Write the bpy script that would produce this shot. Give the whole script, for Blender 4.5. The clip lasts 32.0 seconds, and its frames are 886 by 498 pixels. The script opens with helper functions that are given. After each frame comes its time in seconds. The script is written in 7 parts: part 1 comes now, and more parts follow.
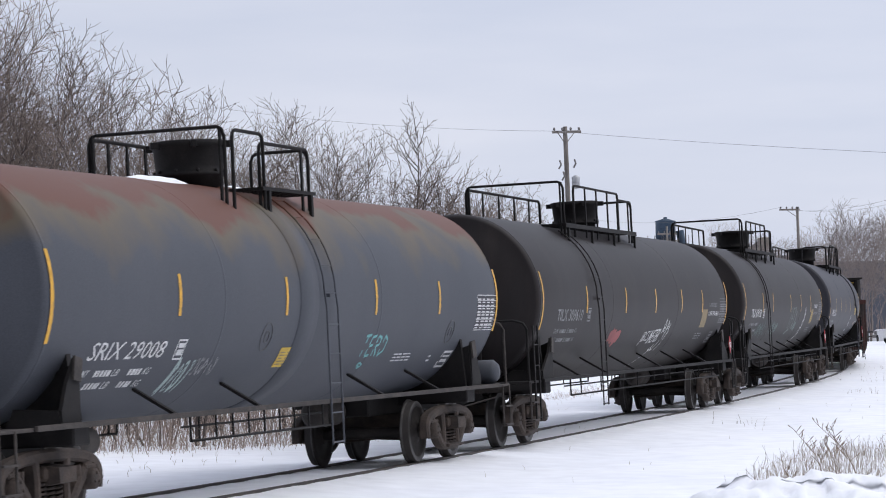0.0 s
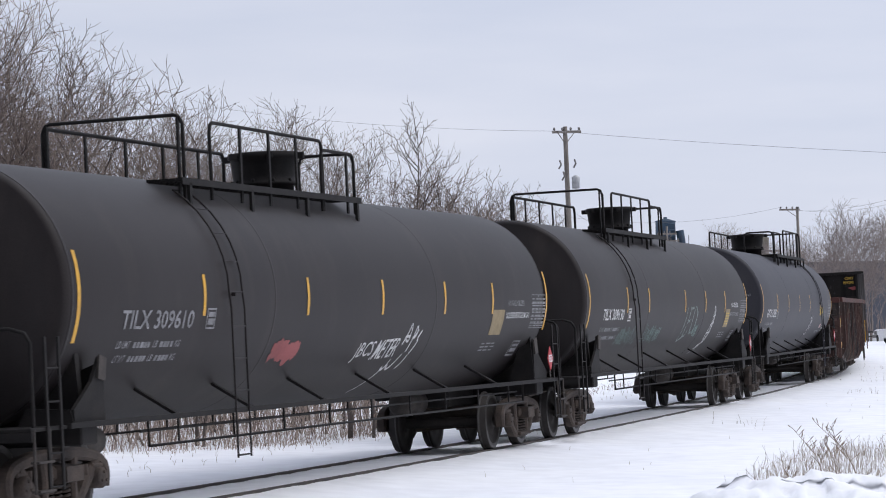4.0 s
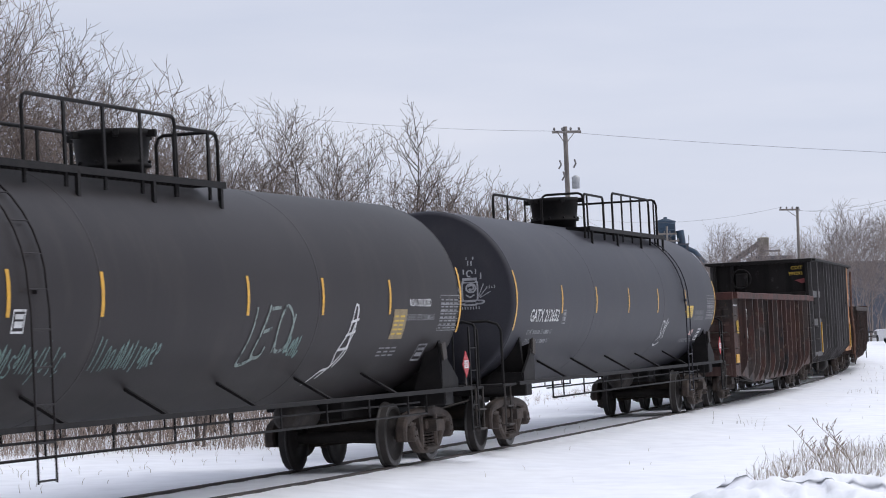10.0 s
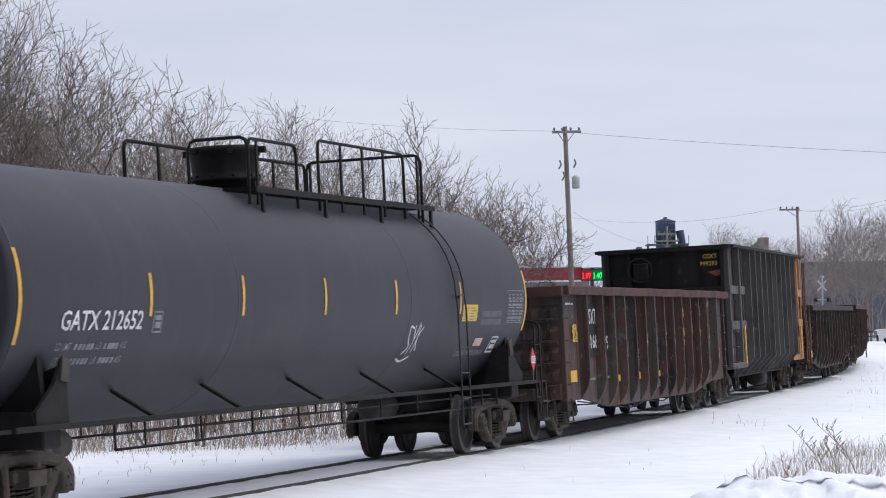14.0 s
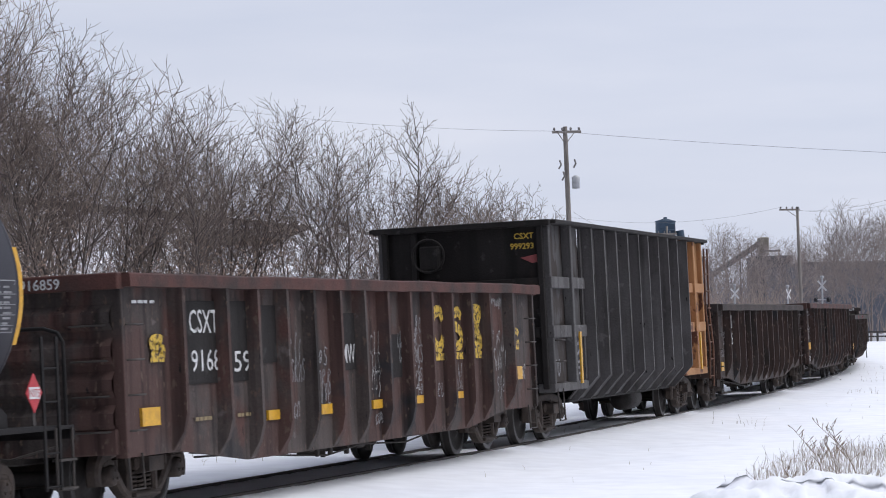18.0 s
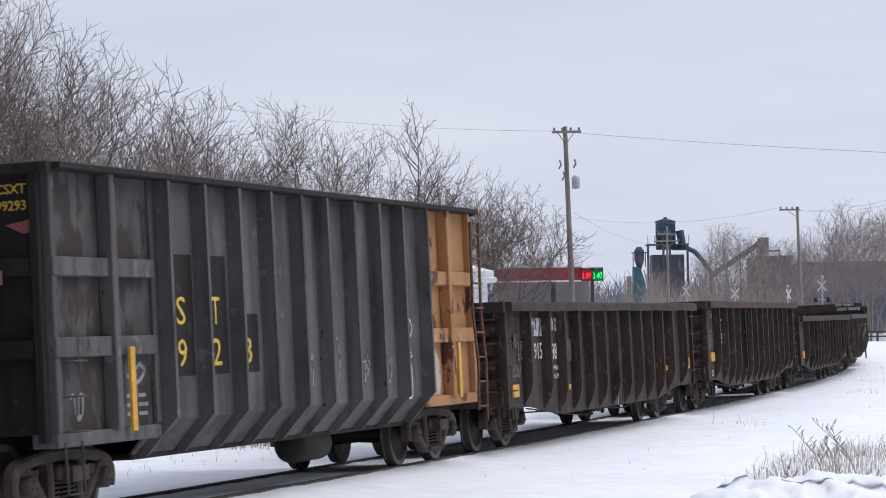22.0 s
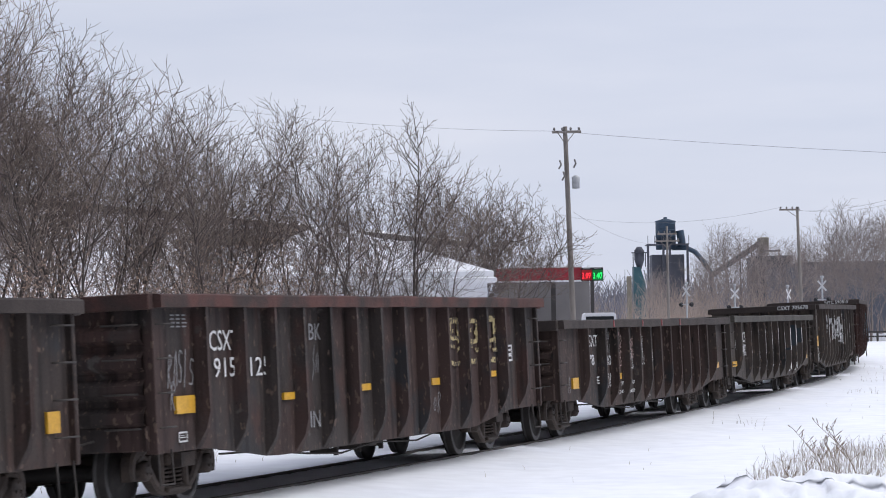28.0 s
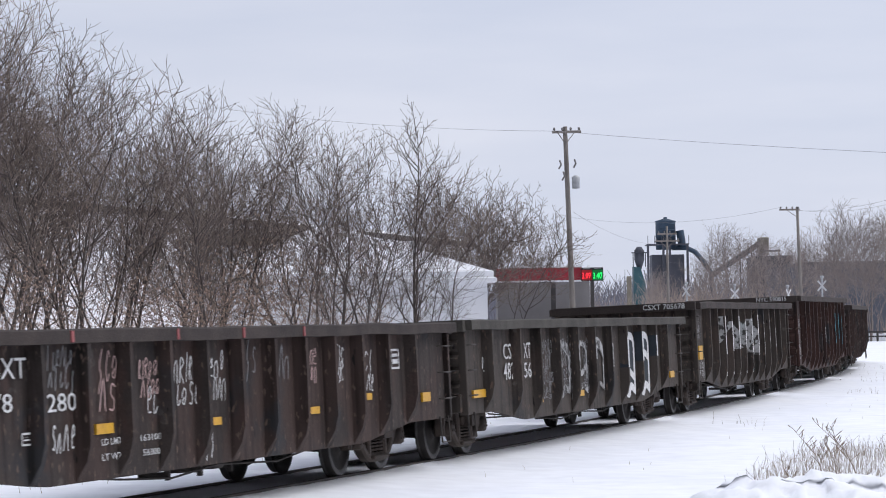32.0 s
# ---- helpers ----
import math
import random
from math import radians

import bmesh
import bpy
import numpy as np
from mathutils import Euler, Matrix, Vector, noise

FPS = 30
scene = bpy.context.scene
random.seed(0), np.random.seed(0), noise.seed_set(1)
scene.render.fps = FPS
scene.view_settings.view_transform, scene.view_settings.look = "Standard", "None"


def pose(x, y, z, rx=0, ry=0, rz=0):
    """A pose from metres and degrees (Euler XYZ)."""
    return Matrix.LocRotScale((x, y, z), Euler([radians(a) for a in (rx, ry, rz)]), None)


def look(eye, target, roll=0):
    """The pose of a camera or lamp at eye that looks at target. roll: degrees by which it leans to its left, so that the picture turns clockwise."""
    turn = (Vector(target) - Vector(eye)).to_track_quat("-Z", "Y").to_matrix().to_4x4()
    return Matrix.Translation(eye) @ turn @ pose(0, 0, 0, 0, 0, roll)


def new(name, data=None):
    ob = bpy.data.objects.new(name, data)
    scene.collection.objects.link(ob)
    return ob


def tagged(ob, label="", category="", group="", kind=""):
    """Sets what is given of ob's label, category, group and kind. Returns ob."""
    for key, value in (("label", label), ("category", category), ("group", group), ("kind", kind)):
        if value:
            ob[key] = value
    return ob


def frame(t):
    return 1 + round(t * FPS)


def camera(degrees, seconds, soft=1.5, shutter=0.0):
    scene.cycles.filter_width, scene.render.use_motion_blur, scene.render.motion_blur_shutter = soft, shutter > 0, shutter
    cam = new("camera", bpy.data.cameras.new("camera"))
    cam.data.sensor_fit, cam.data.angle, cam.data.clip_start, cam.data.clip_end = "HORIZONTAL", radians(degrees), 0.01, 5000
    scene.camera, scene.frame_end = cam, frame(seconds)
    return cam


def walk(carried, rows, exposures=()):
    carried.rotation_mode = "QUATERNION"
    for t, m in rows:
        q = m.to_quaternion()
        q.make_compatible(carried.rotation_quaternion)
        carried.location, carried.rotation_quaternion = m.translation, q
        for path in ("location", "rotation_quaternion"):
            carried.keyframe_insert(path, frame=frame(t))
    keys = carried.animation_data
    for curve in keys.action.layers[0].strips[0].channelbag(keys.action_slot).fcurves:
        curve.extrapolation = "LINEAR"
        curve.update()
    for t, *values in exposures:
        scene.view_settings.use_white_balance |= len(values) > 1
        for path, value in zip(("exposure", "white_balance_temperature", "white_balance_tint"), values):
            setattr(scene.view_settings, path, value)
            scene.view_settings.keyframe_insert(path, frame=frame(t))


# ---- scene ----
# The camera stands still beside the line.
EYE = (0.0, 0.0, 2.1227)
cam = camera(18.187, 32.0, soft=1.0, shutter=0.25)
VIEW = Matrix.Translation(EYE) @ pose(0, 0, 0, 90 + 1.4939) @ pose(0, 0, 0, 0, 0, -0.9217)
walk(cam, [(0, VIEW), (32, VIEW)], [(0, 0.0), (32, 0.0)])

# ---- world and light: a bright overcast winter noon ----
SUN_ELEV, SUN_AZ = radians(55), radians(98)
world = bpy.data.worlds.new("overcast_sky")
scene.world = world
world.use_nodes = True
wn, wl = world.node_tree.nodes, world.node_tree.links
wn.clear()
w_out, w_bg = wn.new("ShaderNodeOutputWorld"), wn.new("ShaderNodeBackground")
w_sky = wn.new("ShaderNodeTexSky")
w_sky.sky_type, w_sky.sun_disc = "NISHITA", False
w_sky.sun_elevation, w_sky.sun_rotation = SUN_ELEV, SUN_AZ
w_co, w_map = wn.new("ShaderNodeTexCoord"), wn.new("ShaderNodeMapping")
w_map.inputs["Scale"].default_value = (1.6, 1.6, 9.0)
w_map.inputs["Rotation"].default_value = (0.0, radians(7), 0.0)
w_noise = wn.new("ShaderNodeTexNoise")
w_noise.inputs["Scale"].default_value, w_noise.inputs["Detail"].default_value = 2.2, 6
w_ramp = wn.new("ShaderNodeValToRGB")
w_ramp.color_ramp.elements[0].position, w_ramp.color_ramp.elements[0].color = 0.34, (0.535, 0.58, 0.715, 1)
w_ramp.color_ramp.elements[1].position, w_ramp.color_ramp.elements[1].color = 0.66, (0.655, 0.68, 0.79, 1)
# an overcast sky is brightest overhead
w_xyz, w_up, w_zen = wn.new("ShaderNodeSeparateXYZ"), wn.new("ShaderNodeMapRange"), wn.new("ShaderNodeVectorMath")
w_up.inputs["From Min"].default_value, w_up.inputs["From Max"].default_value = 0.18, 1.0
w_up.inputs["To Min"].default_value, w_up.inputs["To Max"].default_value = 1.0, 2.5
w_zen.operation = "SCALE"
# and brighter on the sun's side than on the other
w_dot, w_side, w_both = wn.new("ShaderNodeVectorMath"), wn.new("ShaderNodeMapRange"), wn.new("ShaderNodeMath")
w_dot.operation, w_both.operation = "DOT_PRODUCT", "MULTIPLY"
w_dot.inputs[1].default_value = (math.sin(SUN_AZ - 1.28), math.cos(SUN_AZ - 1.28), 0.0)
w_side.inputs["From Min"].default_value, w_side.inputs["From Max"].default_value = -1.0, 1.0
w_side.inputs["To Min"].default_value, w_side.inputs["To Max"].default_value = 0.18, 1.17
w_dim = wn.new("ShaderNodeVectorMath")
w_dim.operation = "SCALE"
w_dim.inputs["Scale"].default_value = 0.1
w_mix = wn.new("ShaderNodeMixRGB")
w_mix.inputs["Fac"].default_value = 0.93
for a, b in ((w_co.outputs["Generated"], w_map.inputs["Vector"]), (w_map.outputs[0], w_noise.inputs["Vector"]),
             (w_noise.outputs["Fac"], w_ramp.inputs["Fac"]), (w_sky.outputs[0], w_dim.inputs[0]),
             (w_dim.outputs[0], w_mix.inputs[1]), (w_ramp.outputs[0], w_mix.inputs[2]),
             (w_co.outputs["Generated"], w_xyz.inputs[0]), (w_xyz.outputs["Z"], w_up.inputs["Value"]),
             (w_mix.outputs[0], w_zen.inputs[0]), (w_co.outputs["Generated"], w_dot.inputs[0]), (w_dot.outputs["Value"], w_side.inputs["Value"]),
             (w_up.outputs[0], w_both.inputs[0]), (w_side.outputs[0], w_both.inputs[1]), (w_both.outputs[0], w_zen.inputs["Scale"]), (w_zen.outputs[0], w_bg.inputs["Color"]), (w_bg.outputs[0], w_out.inputs["Surface"])):
    wl.new(a, b)
w_bg.inputs["Strength"].default_value = 1.0
sun = new("sun", bpy.data.lights.new("sun", "SUN"))
sun.data.energy, sun.data.angle, sun.data.color = 1.5, radians(55), (1.0, 0.97, 0.93)
sun.matrix_world = look((math.sin(SUN_AZ) * 50, math.cos(SUN_AZ) * 50, 50 * math.tan(SUN_ELEV)), (0, 0, 0))


# ---- materials ----
def mat(name, col, col2=None, scale=1.5, split=(0.4, 0.65), rough=0.6, metal=0.0, bump=0.15, fine=40.0, streak=1.0,
        third=None, third_at=(0.6, 0.7), third_scale=3.0, vary=0.0, emit=0.0, spec=0.25, fleck=None, fleck_at=(0.66, 0.70), tone=(0.8, 1.15)):
    """A procedural surface: two tones by a coarse noise, fine grain in tone and relief, and a third tone in patches."""
    m = bpy.data.materials.new(name)
    m.use_nodes = True
    n, l = m.node_tree.nodes, m.node_tree.links
    b = n["Principled BSDF"]
    co = n.new("ShaderNodeTexCoord")
    mp = n.new("ShaderNodeMapping")
    mp.inputs["Scale"].default_value = (1, 1, streak)
    l.new(co.outputs["Object"], mp.inputs["Vector"])

    def noise_at(sc, detail, vec):
        t = n.new("ShaderNodeTexNoise")
        t.inputs["Scale"].default_value, t.inputs["Detail"].default_value = sc, detail
        l.new(vec, t.inputs["Vector"])
        return t.outputs["Fac"]

    def ramp(fac, lo, hi, c0=(0, 0, 0, 1), c1=(1, 1, 1, 1)):
        r = n.new("ShaderNodeValToRGB")
        e = r.color_ramp.elements
        e[0].position, e[0].color, e[1].position, e[1].color = lo, c0, hi, c1
        l.new(fac, r.inputs["Fac"])
        return r.outputs["Color"]

    def mix(fac, a, c, kind="MIX"):
        x = n.new("ShaderNodeMixRGB")
        x.blend_type = kind
        for s, v in zip(x.inputs, (fac, a, c)):
            if isinstance(v, (int, float)):
                s.default_value = v
            elif isinstance(v, tuple):
                s.default_value = (*v, 1)
            else:
                l.new(v, s)
        return x.outputs[0]

    col2 = col2 or tuple(c * 0.75 for c in col)
    out = mix(ramp(noise_at(scale, 6, mp.outputs[0]), *split), col, col2)
    if third:
        out = mix(ramp(noise_at(third_scale, 8, mp.outputs[0]), *third_at), out, third)
    if fleck:
        out = mix(ramp(noise_at(5.0, 12, co.outputs["Object"]), *fleck_at), out, fleck)
    grain = noise_at(fine, 4, co.outputs["Object"])
    out = mix(1.0, out, ramp(grain, 0.2, 0.8, (tone[0],) * 3 + (1,), (tone[1],) * 3 + (1,)), "MULTIPLY")
    if vary:
        info = n.new("ShaderNodeObjectInfo")
        out = mix(1.0, out, ramp(info.outputs["Random"], 0, 1, (1 - vary,) * 3 + (1,), (1 + vary,) * 3 + (1,)), "MULTIPLY")
    l.new(out, b.inputs["Base Color"])
    b.inputs["Roughness"].default_value, b.inputs["Metallic"].default_value = rough, metal
    b.inputs["Specular IOR Level"].default_value = spec
    if emit:
        b.inputs["Emission Color"].default_value = (*col, 1)
        b.inputs["Emission Strength"].default_value = emit
    if bump:
        bp = n.new("ShaderNodeBump")
        bp.inputs["Strength"].default_value, bp.inputs["Distance"].default_value = bump, 0.02
        l.new(grain, bp.inputs["Height"])
        l.new(bp.outputs[0], b.inputs["Normal"])
    return m


def rust_top(m, height, width, col, col2):
    """Rust that has eaten the paint along the top of a tank, in blotches that run down."""
    n, l = m.node_tree.nodes, m.node_tree.links
    b = n["Principled BSDF"]
    old = b.inputs["Base Color"].links[0].from_socket
    co, xyz = n.new("ShaderNodeTexCoord"), n.new("ShaderNodeSeparateXYZ")
    l.new(co.outputs["Object"], xyz.inputs[0])
    t = n.new("ShaderNodeTexNoise")
    t.inputs["Scale"].default_value, t.inputs["Detail"].default_value = 0.75, 7
    l.new(co.outputs["Object"], t.inputs["Vector"])
    k = n.new("ShaderNodeMath")
    k.operation, k.inputs[1].default_value = "MULTIPLY_ADD", width * 4.4
    l.new(t.outputs["Fac"], k.inputs[0])
    l.new(xyz.outputs["Z"], k.inputs[2])
    last = old
    for lo, hi, c in ((height + width * 2.0, height + width * 2.9, col2), (height + width * 2.95, height + width * 3.3, col)):
        r = n.new("ShaderNodeMapRange")
        r.inputs["From Min"].default_value, r.inputs["From Max"].default_value = lo, hi
        l.new(k.outputs[0], r.inputs["Value"])
        x = n.new("ShaderNodeMixRGB")
        x.inputs[2].default_value = (*c, 1)
        l.new(r.outputs[0], x.inputs[0])
        l.new(last, x.inputs[1])
        last = x.outputs[0]
    l.new(last, b.inputs["Base Color"])
    return m


M = {}
M["snow"] = mat("snow", (0.87, 0.88, 0.91), (0.82, 0.835, 0.88), 0.3, (0.35, 0.7), 0.65, 0, 0.06, 2.2, tone=(0.90, 1.06))
M["rail"] = mat("rail_steel", (0.035, 0.03, 0.03), (0.07, 0.055, 0.045), 3, rough=0.5, metal=0.3)
M["tank_black"] = mat("tank_black_paint", (0.0178, 0.0148, 0.0153), (0.0225, 0.0188, 0.0190), 0.7, (0.35, 0.7), 0.52, 0, 0.03, 60, 0.22, third=(0.031, 0.0258, 0.0245), third_at=(0.52, 0.78), third_scale=2.2, spec=0.17)
M["tank_navy"] = mat("tank_slate_paint", (0.0295, 0.029, 0.0365), (0.035, 0.0345, 0.042), 0.7, (0.35, 0.7), 0.52, 0, 0.03, 60, 0.35, third=(0.044, 0.041, 0.046), third_at=(0.52, 0.78), third_scale=2.2, spec=0.19)
M["tank_grey"] = rust_top(mat("tank_grey_paint", (0.057, 0.062, 0.075), (0.070, 0.074, 0.087), 0.8, (0.3, 0.7), 0.6, 0, 0.03, 60, 0.35),
                          3.0, 0.5, (0.118, 0.050, 0.034), (0.110, 0.089, 0.064))
M["black"] = mat("black_iron", (0.0125, 0.0115, 0.0118), (0.019, 0.017, 0.0165), 4, rough=0.68, bump=0.1, spec=0.14)
M["grime"] = mat("grimy_iron", (0.040, 0.035, 0.033), (0.062, 0.053, 0.048), 5, rough=0.75, bump=0.2)
M["cast"] = mat("cast_steel_rusty", (0.046, 0.037, 0.033), (0.072, 0.055, 0.046), 6, rough=0.8, bump=0.3)
M["tread"] = mat("wheel_tread_steel", (0.085, 0.08, 0.078), (0.05, 0.047, 0.045), 8, rough=0.5, metal=0.5)
M["wheel"] = mat("wheel_plate", (0.024, 0.021, 0.020), (0.034, 0.029, 0.027), 5, rough=0.75)
M["sill_grey"] = mat("worn_sill_paint", (0.075, 0.075, 0.08), (0.11, 0.11, 0.115), 5, rough=0.6)
M["yellow"] = mat("yellow_reflector", (0.62, 0.34, 0.03), (0.50, 0.27, 0.03), 9, rough=0.4, bump=0)
M["white"] = mat("white_stencil", (0.66, 0.66, 0.66), (0.50, 0.50, 0.50), 6, rough=0.6, bump=0, third=(0.2, 0.19, 0.19), third_at=(0.6, 0.75), third_scale=9)
M["worn_white"] = mat("worn_white_spray", (0.42, 0.42, 0.42), (0.26, 0.25, 0.245), 5, rough=0.7, bump=0, third=(0.055, 0.05, 0.047), third_at=(0.50, 0.57), third_scale=9)
M["emblem"] = mat("pale_sprayed_paint", (0.36, 0.36, 0.38), (0.22, 0.22, 0.24), 9, rough=0.7, bump=0)
M["faded"] = mat("faded_stencil", (0.26, 0.26, 0.27), (0.15, 0.15, 0.155), 6, rough=0.6, bump=0)
M["gold_worn"] = mat("flaking_yellow_paint", (0.60, 0.40, 0.06), (0.45, 0.30, 0.05), 6, rough=0.6, bump=0, third=(0.05, 0.034, 0.03), third_at=(0.50, 0.57), third_scale=14)
M["gold"] = mat("yellow_stencil", (0.62, 0.42, 0.07), (0.50, 0.34, 0.06), 6, rough=0.6, bump=0)
M["teal_paint"] = mat("teal_spray", (0.16, 0.40, 0.40), rough=0.6, bump=0)
M["pale_teal"] = mat("pale_teal_spray", (0.38, 0.47, 0.46), rough=0.6, bump=0)
M["red_paint"] = mat("red_spray", (0.32, 0.09, 0.09), rough=0.6, bump=0)
M["pink_paint"] = mat("pink_spray", (0.55, 0.38, 0.36), rough=0.6, bump=0)
M["green_paint"] = mat("pale_green_spray", (0.16, 0.24, 0.22), rough=0.6, bump=0)
M["pale_green"] = mat("chalky_green_spray", (0.24, 0.29, 0.27), (0.15, 0.18, 0.17), 6, rough=0.7, bump=0, third=(0.05, 0.055, 0.052), third_at=(0.55, 0.62), third_scale=12)
M["blue_paint"] = mat("blue_spray", (0.05, 0.32, 0.42), rough=0.6, bump=0)
M["tan"] = mat("tan_placard", (0.26, 0.20, 0.11), (0.21, 0.165, 0.09), 8, rough=0.6, bump=0)
M["red"] = mat("red_placard", (0.5, 0.05, 0.06), rough=0.5, bump=0)


def car_paint(name, a, b, rust, at=(0.5, 0.62), sc=2.2, chips=True):
    pale = tuple(1.25 * c + 0.022 for c in a)
    m = mat(name, a, b, 1.6, (0.42, 0.6), 0.8, 0, 0.3, 30, 0.55, third=rust, third_at=at, third_scale=sc, fleck=pale, fleck_at=(0.64, 0.70))
    # runs of grime down the sheet, and small chips to bare brown steel
    n, l = m.node_tree.nodes, m.node_tree.links
    base = n["Principled BSDF"].inputs["Base Color"]
    co = n.new("ShaderNodeTexCoord")
    runs = (((1, 1, 0.7), 0.55, 0.50, 0.56, (rust[0] * 0.82, rust[1] * 0.92, rust[2] * 0.95), "MIX"), ((1, 1, 0.8), 0.8, 0.60, 0.66, (0.030, 0.029, 0.031), "MIX"), ((1, 1, 0.05), 7.0, 0.48, 0.72, (0.32, 0.30, 0.29), "MULTIPLY"), ((1, 1, 0.4), 17.0, 0.61, 0.67, (0.105, 0.072, 0.058), "MIX"), ((1, 1, 0.3), 11.0, 0.68, 0.72, (0.012, 0.010, 0.010), "MIX"))
    for stretch, scale, lo, hi, tone, kind in runs if chips else (((1, 1, 0.08), 5.0, 0.5, 0.75, (0.5, 0.49, 0.48), "MULTIPLY"), ((1, 1, 0.4), 13.0, 0.68, 0.72, (0.014, 0.013, 0.013), "MIX")):
        mp, t, r, x = n.new("ShaderNodeMapping"), n.new("ShaderNodeTexNoise"), n.new("ShaderNodeMapRange"), n.new("ShaderNodeMixRGB")
        mp.inputs["Scale"].default_value = stretch
        t.inputs["Scale"].default_value, t.inputs["Detail"].default_value = scale, 5
        r.inputs["From Min"].default_value, r.inputs["From Max"].default_value = lo, hi
        x.blend_type, x.inputs[2].default_value = kind, (*tone, 1)
        l.new(base.links[0].from_socket, x.inputs[1])
        l.new(co.outputs["Object"], mp.inputs["Vector"])
        l.new(mp.outputs[0], t.inputs["Vector"])
        l.new(t.outputs["Fac"], r.inputs["Value"])
        l.new(r.outputs[0], x.inputs[0])
        l.new(x.outputs[0], base)
    return m


M["gon_red"] = car_paint("gondola_red_brown", (0.076, 0.061, 0.056), (0.050, 0.041, 0.038), (0.090, 0.046, 0.039))
M["gon_dark"] = car_paint("gondola_dark_brown", (0.045, 0.0345, 0.0305), (0.030, 0.0235, 0.021), (0.060, 0.035, 0.029), (0.51, 0.66))
M["gon_umber"] = car_paint("gondola_umber", (0.045, 0.036, 0.033), (0.031, 0.025, 0.023), (0.061, 0.034, 0.029), (0.51, 0.64))
M["gon_grey"] = car_paint("gondola_grey_brown", (0.060, 0.049, 0.042), (0.036, 0.029, 0.026), (0.068, 0.050, 0.042), (0.51, 0.62))
M["gon_maroon"] = car_paint("gondola_maroon", (0.044, 0.023, 0.020), (0.032, 0.020, 0.018), (0.058, 0.026, 0.021), (0.55, 0.68))
M["chord_red"] = mat("rusty_top_chord", (0.088, 0.039, 0.033), (0.040, 0.029, 0.026), 2, rough=0.85, bump=0.3)
M["chord_dark"] = mat("dark_top_chord", (0.052, 0.041, 0.037), (0.034, 0.027, 0.025), 2, rough=0.85, bump=0.3)
M["chord_grey"] = mat("grey_top_chord", (0.070, 0.064, 0.056), (0.047, 0.042, 0.038), 2, rough=0.85, bump=0.3)
M["hop_black"] = car_paint("hopper_chalky_black", (0.092, 0.086, 0.087), (0.068, 0.063, 0.063), (0.118, 0.112, 0.113), (0.50, 0.60), 0.8, False)
M["chalk_worn"] = mat("worn_grey_paint", (0.082, 0.078, 0.078), (0.058, 0.055, 0.054), 2.5, (0.4, 0.6), rough=0.8, bump=0.1, streak=0.5, third=(0.040, 0.031, 0.028), third_at=(0.47, 0.55), third_scale=4.0)
M["gold_pale"] = mat("bleached_yellow_paint", (0.42, 0.34, 0.17), (0.30, 0.24, 0.12), 6, rough=0.7, bump=0, third=(0.045, 0.034, 0.03), third_at=(0.47, 0.56), third_scale=17)
M["rust"] = mat("rusty_ladder_steel", (0.14, 0.075, 0.052), (0.085, 0.048, 0.036), 6, rough=0.85)
M["hop_chalk"] = car_paint("hopper_chalky_old_paint", (0.080, 0.080, 0.084), (0.064, 0.063, 0.066), (0.050, 0.046, 0.045), (0.58, 0.68), 1.4, False)
M["dark_teal"] = mat("dark_teal_fill", (0.020, 0.028, 0.036), (0.026, 0.033, 0.040), 3, rough=0.7, bump=0)
M["hop_grey"] = car_paint("hopper_worn_grey", (0.105, 0.100, 0.100), (0.080, 0.075, 0.075), (0.050, 0.044, 0.042), (0.6, 0.7), chips=False)
M["hop_end"] = car_paint("hopper_black_end", (0.0145, 0.0122, 0.0118), (0.020, 0.0175, 0.0165), (0.030, 0.023, 0.020), (0.6, 0.75), chips=False)
M["cream"] = mat("cream_primer", (0.50, 0.44, 0.38), (0.42, 0.36, 0.30), 4, rough=0.8, bump=0.1, third=(0.30, 0.17, 0.09), third_at=(0.60, 0.66), third_scale=5)
M["hop_orange"] = mat("hopper_faded_orange", (0.38, 0.20, 0.092), (0.32, 0.158, 0.072), 1.1, (0.4, 0.65), 0.75, 0, 0.2, 30, 0.7, third=(0.10, 0.042, 0.027), third_at=(0.59, 0.63), third_scale=2.3, fleck=(0.42, 0.27, 0.17), fleck_at=(0.63, 0.7))
M["bark"] = mat("bare_bark", (0.075, 0.062, 0.057), (0.115, 0.097, 0.089), 3, rough=0.9, bump=0.2, vary=0.25)
M["twig"] = mat("bare_twigs", (0.162, 0.128, 0.111), (0.215, 0.175, 0.154), 2, rough=0.9, bump=0, vary=0.25)
# twigs of the far trees: a paler copy, with distance haze in the colour
M["far_twig"] = mat("hazed_bare_twigs", (0.235, 0.20, 0.187), (0.29, 0.25, 0.235), 0.5, rough=0.95, bump=0, vary=0.2)
M["brush"] = mat("dry_undergrowth", (0.42, 0.335, 0.285), (0.33, 0.27, 0.235), 0.8, rough=0.95, bump=0)
M["leaf"] = mat("withered_leaves", (0.38, 0.275, 0.215), (0.30, 0.22, 0.18), 1.2, rough=0.95, bump=0)
M["grass"] = mat("dead_grass", (0.48, 0.42, 0.34), (0.36, 0.31, 0.25), 2.5, rough=0.9, bump=0)
M["weed"] = mat("dead_weed", (0.29, 0.225, 0.17), (0.21, 0.16, 0.12), 3, rough=0.9, bump=0)
# bare wood far off: air haze mixed into the base colour as pale blue-grey
M["farwood"] = mat("distant_woods_hazed", (0.235, 0.235, 0.27), (0.195, 0.195, 0.23), 0.05, rough=1.0, bump=0)
M["pole"] = mat("weathered_pole_wood", (0.27, 0.245, 0.225), (0.19, 0.17, 0.157), 3, rough=0.9, streak=0.2)
